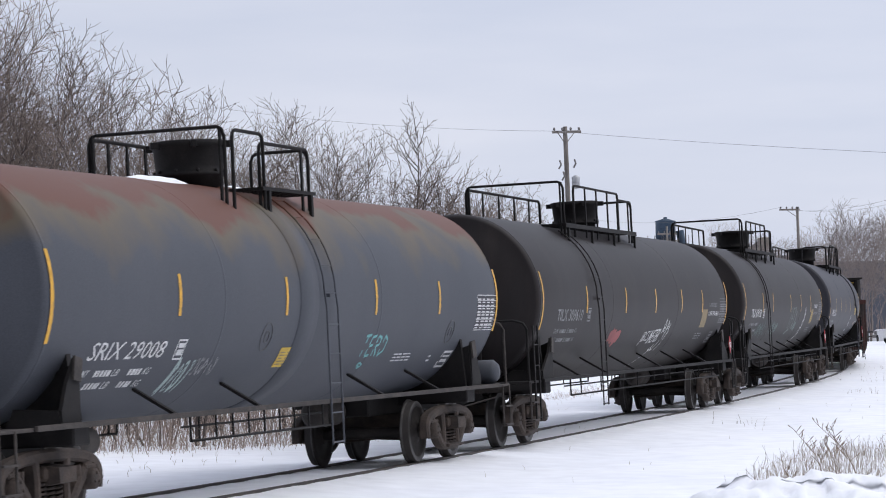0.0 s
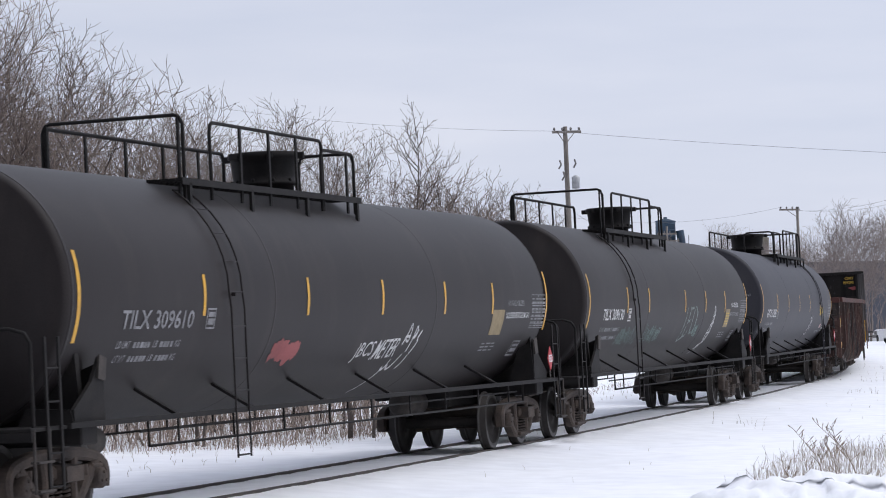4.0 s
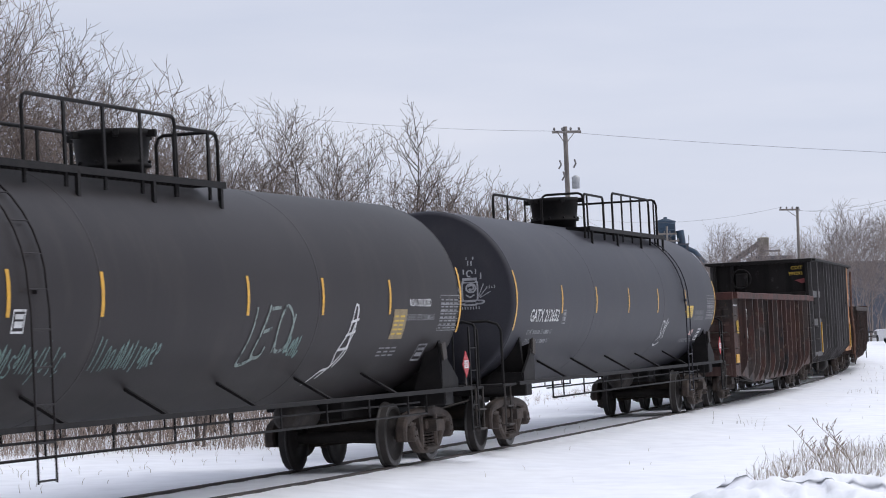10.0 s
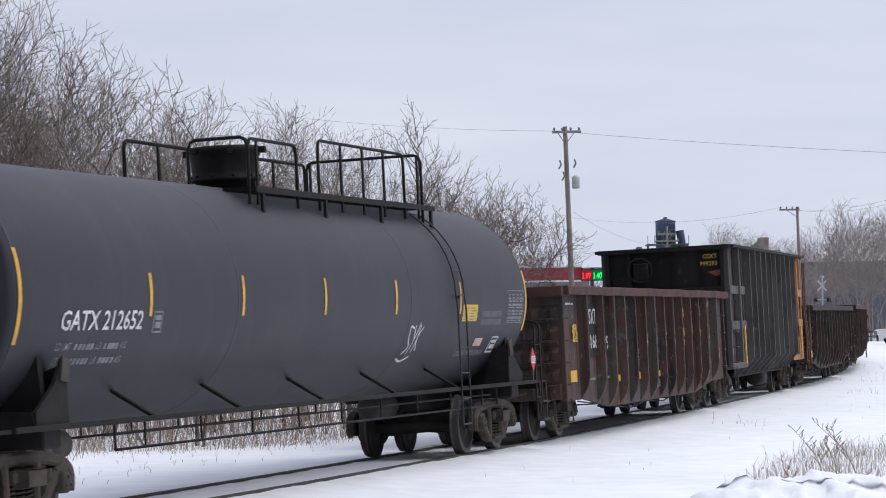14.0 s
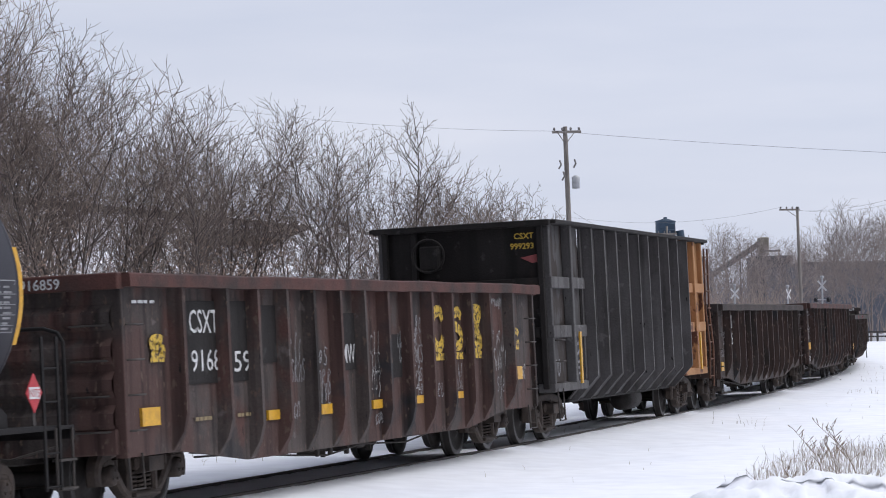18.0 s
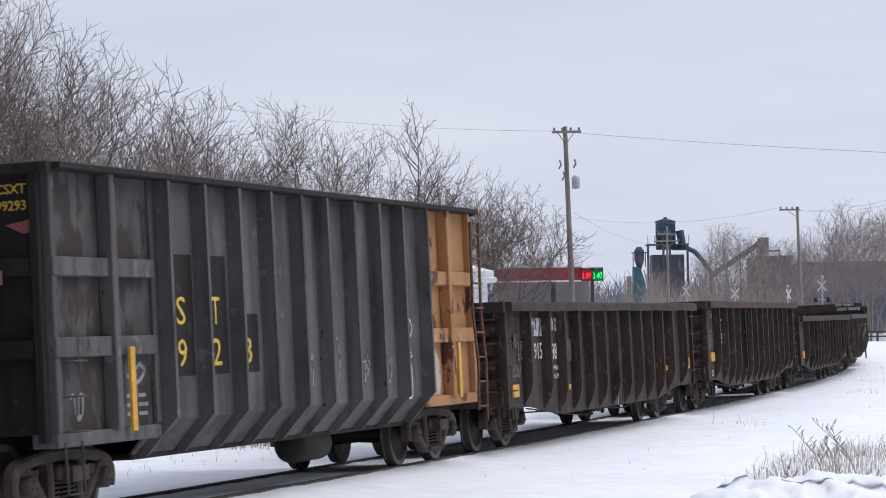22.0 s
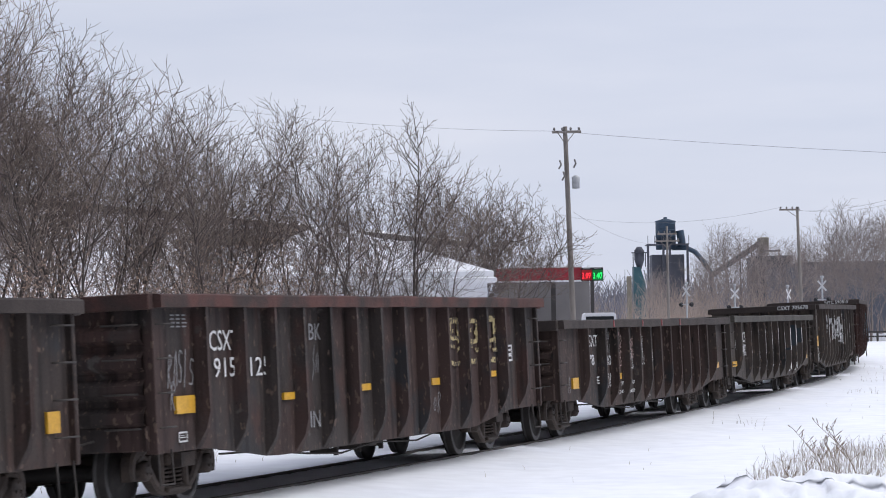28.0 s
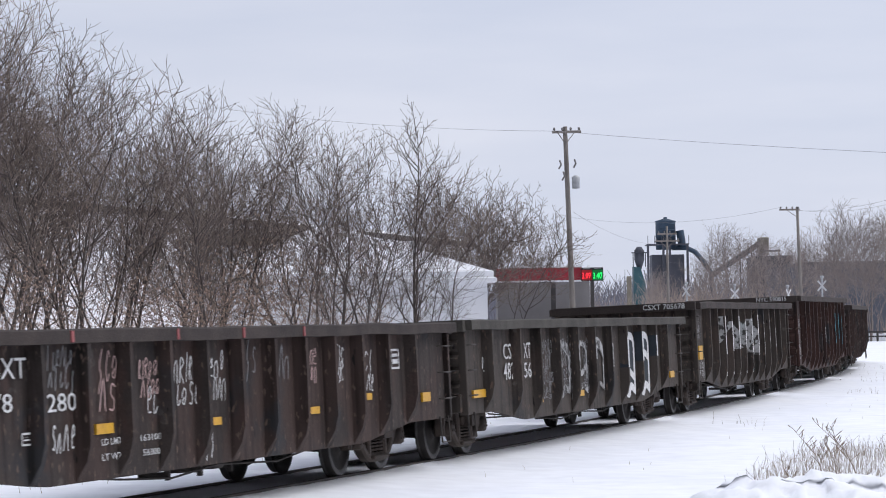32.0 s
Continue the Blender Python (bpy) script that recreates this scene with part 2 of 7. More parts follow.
M["galv"] = mat("galvanised_steel", (0.47, 0.48, 0.50), (0.39, 0.40, 0.42), 4, rough=0.5, metal=0.4)
M["wire"] = mat("weathered_wire", (0.30, 0.30, 0.33), rough=0.6)
M["canopy_red"] = mat("canopy_red", (0.33, 0.035, 0.05), (0.28, 0.03, 0.045), 0.5, rough=0.5)
M["white_paint"] = mat("white_paint", (0.72, 0.72, 0.74), (0.64, 0.64, 0.67), 1.2, rough=0.6)
M["sign_white"] = mat("weathered_sign_white", (0.62, 0.62, 0.63), (0.52, 0.52, 0.53), 3, rough=0.7)
M["wall_grey"] = mat("grey_block_wall", (0.21, 0.20, 0.20), (0.18, 0.17, 0.17), 0.6, rough=0.85)
M["siding"] = mat("white_siding", (0.80, 0.80, 0.82), (0.74, 0.74, 0.77), 1.0, rough=0.7)
M["dark_roof"] = mat("dark_fascia", (0.060, 0.055, 0.055), (0.08, 0.075, 0.075), 1.0, rough=0.8)
M["brown_roof"] = mat("brown_shingles", (0.115, 0.10, 0.095), (0.085, 0.075, 0.07), 2.0, rough=0.9)
M["mill_blue"] = mat("mill_blue_grey_steel", (0.072, 0.108, 0.155), (0.058, 0.088, 0.128), 0.8, rough=0.6)
M["mill_grey"] = mat("mill_grey_steel", (0.092, 0.096, 0.118), (0.072, 0.076, 0.095), 0.4, rough=0.7)
M["mill_tan"] = mat("mill_conveyor_paint", (0.12, 0.125, 0.145), (0.10, 0.10, 0.115), 0.4, rough=0.7)
M["mill_ochre"] = mat("faded_ochre_steel", (0.25, 0.225, 0.18), (0.19, 0.17, 0.14), 0.6, rough=0.7)
M["mill_teal"] = mat("dark_teal_steel", (0.05, 0.115, 0.135), (0.04, 0.09, 0.11), 0.6, rough=0.6)
M["shed"] = mat("dark_blue_shed_wall", (0.12, 0.13, 0.16), (0.105, 0.112, 0.14), 0.15, rough=0.7)
M["led_red"] = mat("red_led_digits", (1.0, 0.03, 0.05), (1.0, 0.03, 0.05), rough=0.5, bump=0, emit=1.6)
M["led_green"] = mat("green_led_digits", (0.02, 0.95, 0.15), (0.02, 0.95, 0.15), rough=0.5, bump=0, emit=1.3)
M["led_red_back"] = mat("red_led_panel", (0.20, 0.012, 0.015), (0.20, 0.012, 0.015), rough=0.5, bump=0, emit=0.35)
M["led_green_back"] = mat("green_led_panel", (0.006, 0.12, 0.03), (0.006, 0.12, 0.03), rough=0.5, bump=0, emit=0.4)
M["car_white"] = mat("white_car_paint", (0.70, 0.70, 0.72), (0.66, 0.66, 0.68), 2, rough=0.3, bump=0)
M["car_dark"] = mat("dark_car_paint", (0.02, 0.02, 0.023), (0.03, 0.03, 0.033), 2, rough=0.3, bump=0)
M["glass"] = mat("dark_glass", (0.02, 0.022, 0.025), (0.02, 0.022, 0.025), 2, rough=0.08, bump=0)
M["rubber"] = mat("rubber", (0.02, 0.02, 0.02), (0.025, 0.025, 0.025), 4, rough=0.85)


# ---- mesh tools ----
class Mesh:
    """Collects vertices and faces of one mesh."""

    def __init__(self):
        self.v, self.f, self.s, self.m = [], [], [], []

    def add(self, verts, faces, smooth=False, slot=0):
        o = len(self.v)
        self.v += [tuple(p) for p in verts]
        self.f += [tuple(o + i for i in q) for q in faces]
        self.s += [smooth] * len(faces)
        self.m += [slot] * len(faces)
        return self

    def box(self, x0, x1, y0, y1, z0, z1, c=0.0, slot=0):
        """A box; c: the width of its chamfered edges."""
        if not c:
            return self.add([(x, y, z) for z in (z0, z1) for y in (y0, y1) for x in (x0, x1)],
                            [(0, 2, 3, 1), (4, 5, 7, 6), (0, 1, 5, 4), (2, 6, 7, 3), (0, 4, 6, 2), (1, 3, 7, 5)], slot=slot)
        bm = bmesh.new()
        bmesh.ops.create_cube(bm, size=1, matrix=Matrix.LocRotScale(((x0 + x1) / 2, (y0 + y1) / 2, (z0 + z1) / 2), None, (x1 - x0, y1 - y0, z1 - z0)))
        bmesh.ops.bevel(bm, geom=bm.edges[:], offset=c, segments=1, affect="EDGES")
        self.add([q.co for q in bm.verts], [[q.index for q in f.verts] for f in bm.faces], slot=slot)
        bm.free()
        return self

    def prism(self, poly, axis, a, b, slot=0, smooth=False):
        """A polygon drawn across the axis (0: in y, z; 1: in x, z; 2: in x, y), drawn out from a to b."""
        n = len(poly)
        put = lambda p, t: ((t, *p), (p[0], t, p[1]), (*p, t))[axis]
        verts = [put(p, a) for p in poly] + [put(p, b) for p in poly]
        caps = [tuple(range(n)), tuple(range(2 * n - 1, n - 1, -1))]
        self.add(verts, caps, slot=slot)
        return self.add(verts, [(i, i + n, (i + 1) % n + n, (i + 1) % n) for i in range(n)], smooth, slot)

    def tube(self, pts, r, n=6, caps=True, slot=0, closed=False):
        """A round bar along points; r: one radius or one for each point."""
        pts = [Vector(p) for p in pts]
        k = len(pts)
        rs = r if isinstance(r, (list, tuple)) else [r] * k
        verts = []
        side = None
        for i, p in enumerate(pts):
            d = (pts[min(i + 1, k - 1)] - pts[max(i - 1, 0)]).normalized()
            if side is None or abs(side.dot(d)) > 0.9:
                side = d.orthogonal().normalized()
            u = (side - d * side.dot(d)).normalized()
            side, w = u, d.cross(u)
            verts += [p + (u * math.cos(a) + w * math.sin(a)) * rs[i] for a in (2 * math.pi * j / n for j in range(n))]
        faces = [(i * n + j, i * n + (j + 1) % n, (i + 1) * n + (j + 1) % n, (i + 1) * n + j) for i in range(k - 1) for j in range(n)]
        self.add(verts, faces, n > 4, slot)
        if caps:
            self.add(verts[:n], [tuple(range(n))[::-1]], slot=slot)
            self.add(verts[-n:], [tuple(range(n))], slot=slot)
        return self

    def lathe(self, prof, n, axis, at=(0, 0, 0), slot=0, smooth=True, slots=None):
        """A profile of (along, radius) turned round an axis through at."""
        verts = []
        for a, r in prof:
            for j in range(n):
                c, s = r * math.cos(2 * math.pi * j / n), r * math.sin(2 * math.pi * j / n)
                p = ((a, c, s), (s, a, c), (c, s, a))[axis]
                verts.append((p[0] + at[0], p[1] + at[1], p[2] + at[2]))
        for i in range(len(prof) - 1):
            self.add([], [], smooth)
        o = len(self.v)
        self.v += verts
        for i in range(len(prof) - 1):
            for j in range(n):
                self.f.append((o + i * n + j, o + i * n + (j + 1) % n, o + (i + 1) * n + (j + 1) % n, o + (i + 1) * n + j))
                self.s.append(smooth)
                self.m.append(slots[i] if slots else slot)
        for i in (0, len(prof) - 1):
            if prof[i][1] > 1e-4:
                self.f.append(tuple(o + i * n + j for j in range(n)))
                self.s.append(False)
                self.m.append((slots[max(0, i - 1)]) if slots else slot)
        return self

    def data(self, name, mats):
        me = bpy.data.meshes.new(name)
        me.from_pydata(self.v, [], self.f)
        me.polygons.foreach_set("use_smooth", self.s)
        me.polygons.foreach_set("material_index", self.m)
        for q in (mats if isinstance(mats, (list, tuple)) else [mats]):
            me.materials.append(M[q] if isinstance(q, str) else q)
        bm = bmesh.new()
        bm.from_mesh(me)
        bmesh.ops.recalc_face_normals(bm, faces=bm.faces[:])
        bm.to_mesh(me)
        bm.free()
        me.update()
        return me


def part(name, mesh, material, parent=None, label="", m=None):
    """One mesh object, under a thing or part where there is a parent."""
    ob = new(name, mesh.data(name, material) if isinstance(mesh, Mesh) else mesh)
    if parent:
        ob.parent = parent
    if m is not None:
        ob.matrix_basis = m
    if label:
        ob["label"] = label
    return ob


def thing(name, label, category, group="", kind="", m=None):
    ob = tagged(new(name), label, category, group, kind)
    if m is not None:
        ob.matrix_basis = m
    return ob


# ---- the line: its course, and how the train runs along it ----
START, COURSE = (-7.2602, 22.8505), 0.33197
BENDS = ([-20, 30, 60, 80, 100, 130, 180], [0.0016653, 0.0019959, 0.0009689, 0.0027874, 0.0022014, 0.0022043, 0.0022052])
CANT = 0.035267
line_s = np.arange(-80.0, 420.0, 0.5)
line_dir = -np.cumsum(np.interp(line_s, *BENDS)) * 0.5
line_dir += COURSE - line_dir[160]
line_x = np.cumsum(np.sin(line_dir)) * 0.5
line_y = np.cumsum(np.cos(line_dir)) * 0.5
line_x += START[0] - line_x[160]
line_y += START[1] - line_y[160]


def on_line(s, lat=0.0, z=0.0):
    """A place on the line: metres along it, metres towards the camera's side, metres above the rail."""
    d = np.interp(s, line_s, line_dir)
    return Vector((np.interp(s, line_s, line_x) + lat * math.cos(d), np.interp(s, line_s, line_y) - lat * math.sin(d), z + CANT * lat))


def gone(t):
    """How far the train has still to come, against its place at 16 s."""
    u = t - 16
    return -(4.60971 * u + 0.022608 * u * u + 0.00101992 * u ** 3)


def car_pose(a, b):
    """The pose of a car whose two trucks stand at a and b along the line. Its x runs up the line, y away from the camera."""
    p, q = on_line(a), on_line(b)
    x = (q - p).normalized()
    y = Vector((-x.y, x.x, -CANT)).normalized()
    return Matrix.Translation((p + q) / 2) @ Matrix((x, y, x.cross(y))).transposed().to_4x4()


# ---- ground ----
def swell(x, y):
    """The height of the snow at a place."""
    z = -0.13 + 0.05 * noise.noise((x * 0.11, y * 0.11, 3.1)) + 0.028 * noise.noise((x * 0.6, y * 0.6, 1.7)) + 0.017 * noise.noise((x * 2.1, y * 2.1, 5.2))
    z += 0.03 * max(0.0, noise.noise((x * 0.33, y * 0.33, 6.3))) ** 2 * 4
    i = int(np.argmin((line_x - x) ** 2 + (line_y - y) ** 2))
    lat = (x - line_x[i]) * math.cos(line_dir[i]) - (y - line_y[i]) * math.sin(line_dir[i])
    near = max(0.0, 1.0 - abs(lat) / 3.2)
    if near > 0:
        k = near * near * (3 - 2 * near)
        bed = CANT * max(-1.6, min(1.6, lat)) - (0.05 if abs(lat) < 0.7 else 0.030 + 0.018 * noise.noise((x * 0.9, y * 0.9, 8.0)))
        if abs(lat) < 1.0:
            k = 1.0
        z = z * (1 - k) + bed * k
    # the ploughed bank in the foreground: crumbled, with a ragged crest
    if x > 1.6 and 25.5 < y < 33.5:
        d = y - 29.6 - 0.25 * (x - 3.5) + 0.35 * noise.noise((x * 0.9, 4.0, 0))
        rise = max(0.0, min(1.0, (x - 1.75) / 1.5)) * (1 - 0.1 * max(0.0, min(4.0, x - 3.3)))
        if rise > 0:
            lump = 1 + 0.30 * noise.noise((x * 1.3, y * 1.3, 0)) + 0.22 * noise.noise((x * 3.4, y * 3.4, 2)) + 0.11 * noise.noise((x * 8, y * 8, 4)) + 0.08 * noise.noise((x * 17, y * 17, 6))
            z += rise * rise * (3 - 2 * rise) * 0.56 * math.exp(-(d / (1.3 if d < 0 else 0.7)) ** 2) * lump
    return z


def build_ground():
    def steps(fine0, fine1, fine, far0, far1):
        out, a, g = [], fine0, fine
        while a > far0:
            out.append(a)
            g *= 1.25
            a -= g
        out.append(far0)
        out = out[::-1]
        a = fine0 + fine
        while a < fine1:
            out.append(a)
            a += fine
        g = fine
        while a < far1:
            out.append(a)
            g *= 1.12
            a += g
        return out + [far1]

    xs, ys = steps(-9, 22, 0.25, -2500, 2500), steps(24, 70, 0.3, -600, 4500)
    # closer steps where the bank stands
    xs = sorted(set(xs) | {1.8 + 0.06 * i for i in range(70)})
    ys = sorted(set(ys) | {28.0 + 0.07 * i for i in range(60)})
    g = Mesh()
    nx = len(xs)
    g.add([(x, y, swell(x, y) if abs(x) < 140 and -20 < y < 320 else -0.13) for y in ys for x in xs],
          [(j * nx + i, j * nx + i + 1, (j + 1) * nx + i + 1, (j + 1) * nx + i) for j in range(len(ys) - 1) for i in range(nx - 1)], True)
    ob = part("ground", g, "snow")
    tagged(ob, "snow-covered flat ground with a ploughed bank and old footprints", "snow", kind="structure")


build_ground()


def build_rails():
    prof = [(-0.07, -0.17), (0.07, -0.17), (0.07, -0.155), (0.012, -0.13), (0.012, -0.045), (0.036, -0.032), (0.037, -0.006), (0.03, 0.0),
            (-0.03, 0.0), (-0.037, -0.006), (-0.036, -0.032), (-0.012, -0.045), (-0.012, -0.13), (-0.07, -0.155)]
    track = thing("railway_track", "two dark steel rails in snow, bending away", "railway track", kind="structure")
    for lat in (0.7535, -0.7535):
        g = Mesh()
        ss = np.arange(-40, 260, 1.0)
        k = len(prof)
        g.add([on_line(s, lat + a, b) for s in ss for a, b in prof],
              [(i * k + j, i * k + (j + 1) % k, (i + 1) * k + (j + 1) % k, (i + 1) * k + j) for i in range(len(ss) - 1) for j in range(k)])
        part("rail", g, "rail", track)


build_rails()


# ---- lettering and spray paint ----
def glyphs(text, size, bold=0.0):
    cu = bpy.data.curves.new("lettering", "FONT")
    cu.body, cu.size, cu.resolution_u, cu.offset = text, size, 2, bold
    ob = bpy.data.objects.new("lettering", cu)
    me = bpy.data.meshes.new_from_object(ob)
    v, f = [tuple(q.co) for q in me.vertices], [tuple(q.vertices) for q in me.polygons]
    bpy.data.objects.remove(ob)
    bpy.data.curves.remove(cu)
    bpy.data.meshes.remove(me)
    return v, f


def fit_letter(text, x0, x1, z0, z1, on, material, parent, shear=0.0, name="lettering", lift=0.008, bold=0.002):
    """Lettering drawn out to fill a space on the skin."""
    v, f = glyphs(text, 1.0, bold)
    a0, a1 = min(q[0] for q in v), max(q[0] for q in v)
    b0, b1 = min(q[1] for q in v), max(q[1] for q in v)
    put = lambda q: (x0 + (q[0] - a0) / (a1 - a0) * (x1 - x0) + shear * (q[1] - b0) / (b1 - b0) * (z1 - z0), z0 + (q[1] - b0) / (b1 - b0) * (z1 - z0))
    if z1 - z0 < 0.14:
        return part(name, Mesh().add([on(*put(q), lift) for q in v], f), material, parent)
    # each large letter is a piece of its own
    home = list(range(len(v)))

    def root(i):
        while home[i] != i:
            i = home[i]
        return i

    for q in f:
        for i in q[1:]:
            home[root(i)] = root(q[0])
    for k in sorted(set(root(i) for i in range(len(v)))):
        ids = [i for i in range(len(v)) if root(i) == k]
        nr = {i: j for j, i in enumerate(ids)}
        faces = [tuple(nr[i] for i in q) for q in f if root(q[0]) == k]
        if faces:
            part("letter" if name == "lettering" else name, Mesh().add([on(*put(v[i]), lift) for i in ids], faces), material, parent)


def letter(text, size, x, z, on, material, parent, name="lettering", wide=1.0, lift=0.008):
    """Lettering on the camera's side of a car; on(x, z, lift): the place on its skin."""
    v, f = glyphs(text, size)
    g = Mesh().add([on(x + a * wide, z + b, lift) for a, b, _ in v], f)
    return part(name, g, material, parent)


def patch(x0, x1, z0, z1, on, material, parent, name, lean=0.0, rows=5, lift=0.005, label=""):
    g = Mesh()
    v = [on(x + lean * (z - z0), z, lift) for z in np.linspace(z0, z1, rows + 1) for x in (x0, x1)]
    g.add(v, [(2 * i, 2 * i + 1, 2 * i + 3, 2 * i + 2) for i in range(rows)], True)
    return part(name, g, material, parent, label)


def table_of_bars(x0, x1, z0, z1, on, parent, material, name="stencil_table", lines=9, cols=4):
    """Small print that nobody can read: bars in rows."""
    g = Mesh()
    r = random.Random(int(x0 * 100 + z0 * 37))
    h = (z1 - z0) / lines
    for i in range(lines):
        z = z0 + i * h
        a = x0
        for c in range(cols):
            w = (x1 - x0) / cols
            b = a + w * r.uniform(0.55, 0.93)
            g.add([on(a, z, 0.007), on(b, z, 0.007), on(b, z + h * 0.42, 0.007), on(a, z + h * 0.42, 0.007)], [(0, 1, 2, 3)])
            a += w
    if name == "stencil_table":
        e, p = 0.012, 0.03
        for a, b, c, d in ((x0 - p, x1 + p, z0 - p, z0 - p + e), (x0 - p, x1 + p, z1 + p - e, z1 + p), (x0 - p, x0 - p + e, z0 - p, z1 + p), (x1 + p - e, x1 + p, z0 - p, z1 + p), (x0 + (x1 - x0) * 0.46, x0 + (x1 - x0) * 0.46 + e, z0, z1 + p)):
            g.add([on(a, c, 0.007), on(b, c, 0.007), on(b, d, 0.007), on(a, d, 0.007)], [(0, 1, 2, 3)])
        for i in range(1, lines, 2):
            z = z0 + i * h - h * 0.25
            g.add([on(x0 - p, z, 0.0065), on(x1 + p, z, 0.0065), on(x1 + p, z + 0.009, 0.0065), on(x0 - p, z + 0.009, 0.0065)], [(0, 1, 2, 3)])
    ob = part(name, g, material, parent)
    ob["kind"] = "stuff"
    return ob


def spray(x0, x1, z0, z1, on, material, parent, letters=5, seed=1, width=0.03, lift=0.006, slant=0.15):
    """A sprayed tag: loops and strokes side by side, that spell nothing."""
    r = random.Random(seed)
    g = Mesh()
    w = (x1 - x0) / letters
    for i in range(letters):
        cx, h = x0 + (i + 0.5) * w, (z1 - z0)
        for _ in range(r.choice((1, 2, 2))):
            pts = []
            k = r.randint(3, 5)
            a0, turn = r.uniform(0, 6.28), r.choice((-1, 1))
            for j in range(k):
                a = a0 + turn * j * r.uniform(1.0, 1.9)
                pts.append((cx + w * 0.42 * math.cos(a) * r.uniform(0.5, 1.2), z0 + h * (0.5 + 0.46 * math.sin(a) * r.uniform(0.6, 1.05))))
            path = []
            for j in range(k - 1):
                p0, p1, p2, p3 = pts[max(j - 1, 0)], pts[j], pts[j + 1], pts[min(j + 2, k - 1)]
                for q in range(6):
                    t = q / 6
                    path.append(tuple(0.5 * (2 * p1[c] + (p2[c] - p0[c]) * t + (2 * p0[c] - 5 * p1[c] + 4 * p2[c] - p3[c]) * t * t
                                             + (3 * p1[c] - p0[c] - 3 * p2[c] + p3[c]) * t ** 3) for c in (0, 1)))
            path.append(pts[-1])
            wd = width * r.uniform(0.7, 1.2)
            v = []
            for j, q in enumerate(path):
                a, b = path[max(j - 1, 0)], path[min(j + 1, len(path) - 1)]
                dx, dz = b[0] - a[0], b[1] - a[1]
                d = math.hypot(dx, dz) or 1
                nx, nz = -dz / d * wd / 2, dx / d * wd / 2
                for sg in (1, -1):
                    zz = q[1] + sg * nz
                    v.append(on(q[0] + sg * nx + slant * (zz - z0), zz, lift))
            g.add(v, [(2 * j, 2 * j + 1, 2 * j + 3, 2 * j + 2) for j in range(len(path) - 1)])
    return part("graffiti", g, material, parent, "sprayed graffiti tag")


def ribbon(g, path, wd, on, lift):
    v = []
    for j, q in enumerate(path):
        a, b = path[max(j - 1, 0)], path[min(j + 1, len(path) - 1)]
        dx, dz = b[0] - a[0], b[1] - a[1]
        d = math.hypot(dx, dz) or 1
        for sg in (1, -1):
            v.append(on(q[0] - sg * dz / d * wd / 2, q[1] + sg * dx / d * wd / 2, lift))
    g.add(v, [(2 * j, 2 * j + 1, 2 * j + 3, 2 * j + 2) for j in range(len(path) - 1)])


def smooth_path(pts, k=4):
    n, path = len(pts), []
    for j in range(n - 1):
        p0, p1, p2, p3 = pts[max(j - 1, 0)], pts[j], pts[j + 1], pts[min(j + 2, n - 1)]
        for q in range(k):
            t = q / k
            path.append(tuple(0.5 * (2 * p1[c] + (p2[c] - p0[c]) * t + (2 * p0[c] - 5 * p1[c] + 4 * p2[c] - p3[c]) * t * t
                                     + (3 * p1[c] - p0[c] - 3 * p2[c] + p3[c]) * t ** 3) for c in (0, 1)))
    return path + [pts[-1]]


STROKES = ([(0, 0.5), (0.3, 0.9), (0.7, 0.7), (0.5, 0.2), (0.1, 0.3), (0.5, 0.5)], [(0.2, 1), (0.15, 0.3), (0.4, 0), (0.8, 0.3)], [(0.8, 0.9), (0.3, 1), (0.2, 0.65), (0.7, 0.4), (0.6, 0.05), (0.1, 0.1)],
           [(0.1, 0), (0.5, 1), (0.9, 0)], [(0.1, 0), (0.15, 1), (0.7, 0.8), (0.15, 0.5), (0.8, 0)], [(0.1, 0.5), (0.7, 0.6), (0.5, 0.95), (0.15, 0.7), (0.2, 0.15), (0.8, 0.1)],
           [(0.1, 0), (0.1, 0.7), (0.5, 0.9), (0.7, 0.5), (0.75, 0)], [(0.6, 1.1), (0.3, 0.5), (0.6, 0.2), (0.3, -0.4)], [(0.3, 1.15), (0.35, -0.1)], [(0.9, 0.8), (0.4, 1), (0.1, 0.5), (0.4, 0), (0.9, 0.25)])


def tag(x0, x1, z0, z1, on, material, parent, seed, width=0.015):
    """A hand-drawn tag: lines of quick looping strokes that spell nothing."""
    r = random.Random(seed)
    rows = max(1, round((z1 - z0) / 0.26))
    h = (z1 - z0) / rows
    for i in range(rows):
        g, x, zc = Mesh(), x0 + r.uniform(0, 0.08), z1 - (i + 1) * h
        end = x1 - r.uniform(0, 0.25) * (x1 - x0)
        wd = width * r.uniform(0.95, 1.35)
        while x < end:
            w, hh, up = h * r.uniform(0.32, 0.62), h * r.uniform(0.75, 1.15), r.uniform(-0.08, 0.1) * h
            ribbon(g, smooth_path([(x + u * w + 0.18 * v * h, zc + up + v * hh) for u, v in r.choice(STROKES)]), wd, on, 0.006 + 0.0005 * i)
            x += w * r.uniform(0.95, 1.45)
        part("graffiti", g, material, parent, "quick hand-drawn graffiti tag")["kind"] = "stuff"


# ---- trucks and wheels ----
AXLE = 0.889
WHEEL = 0.457
MESHES = {}


def shared(name, make, mats):
    """A mesh made once and shared by all alike pieces."""
    if name not in MESHES:
        MESHES[name] = make().data(name, mats)
    return MESHES[name]


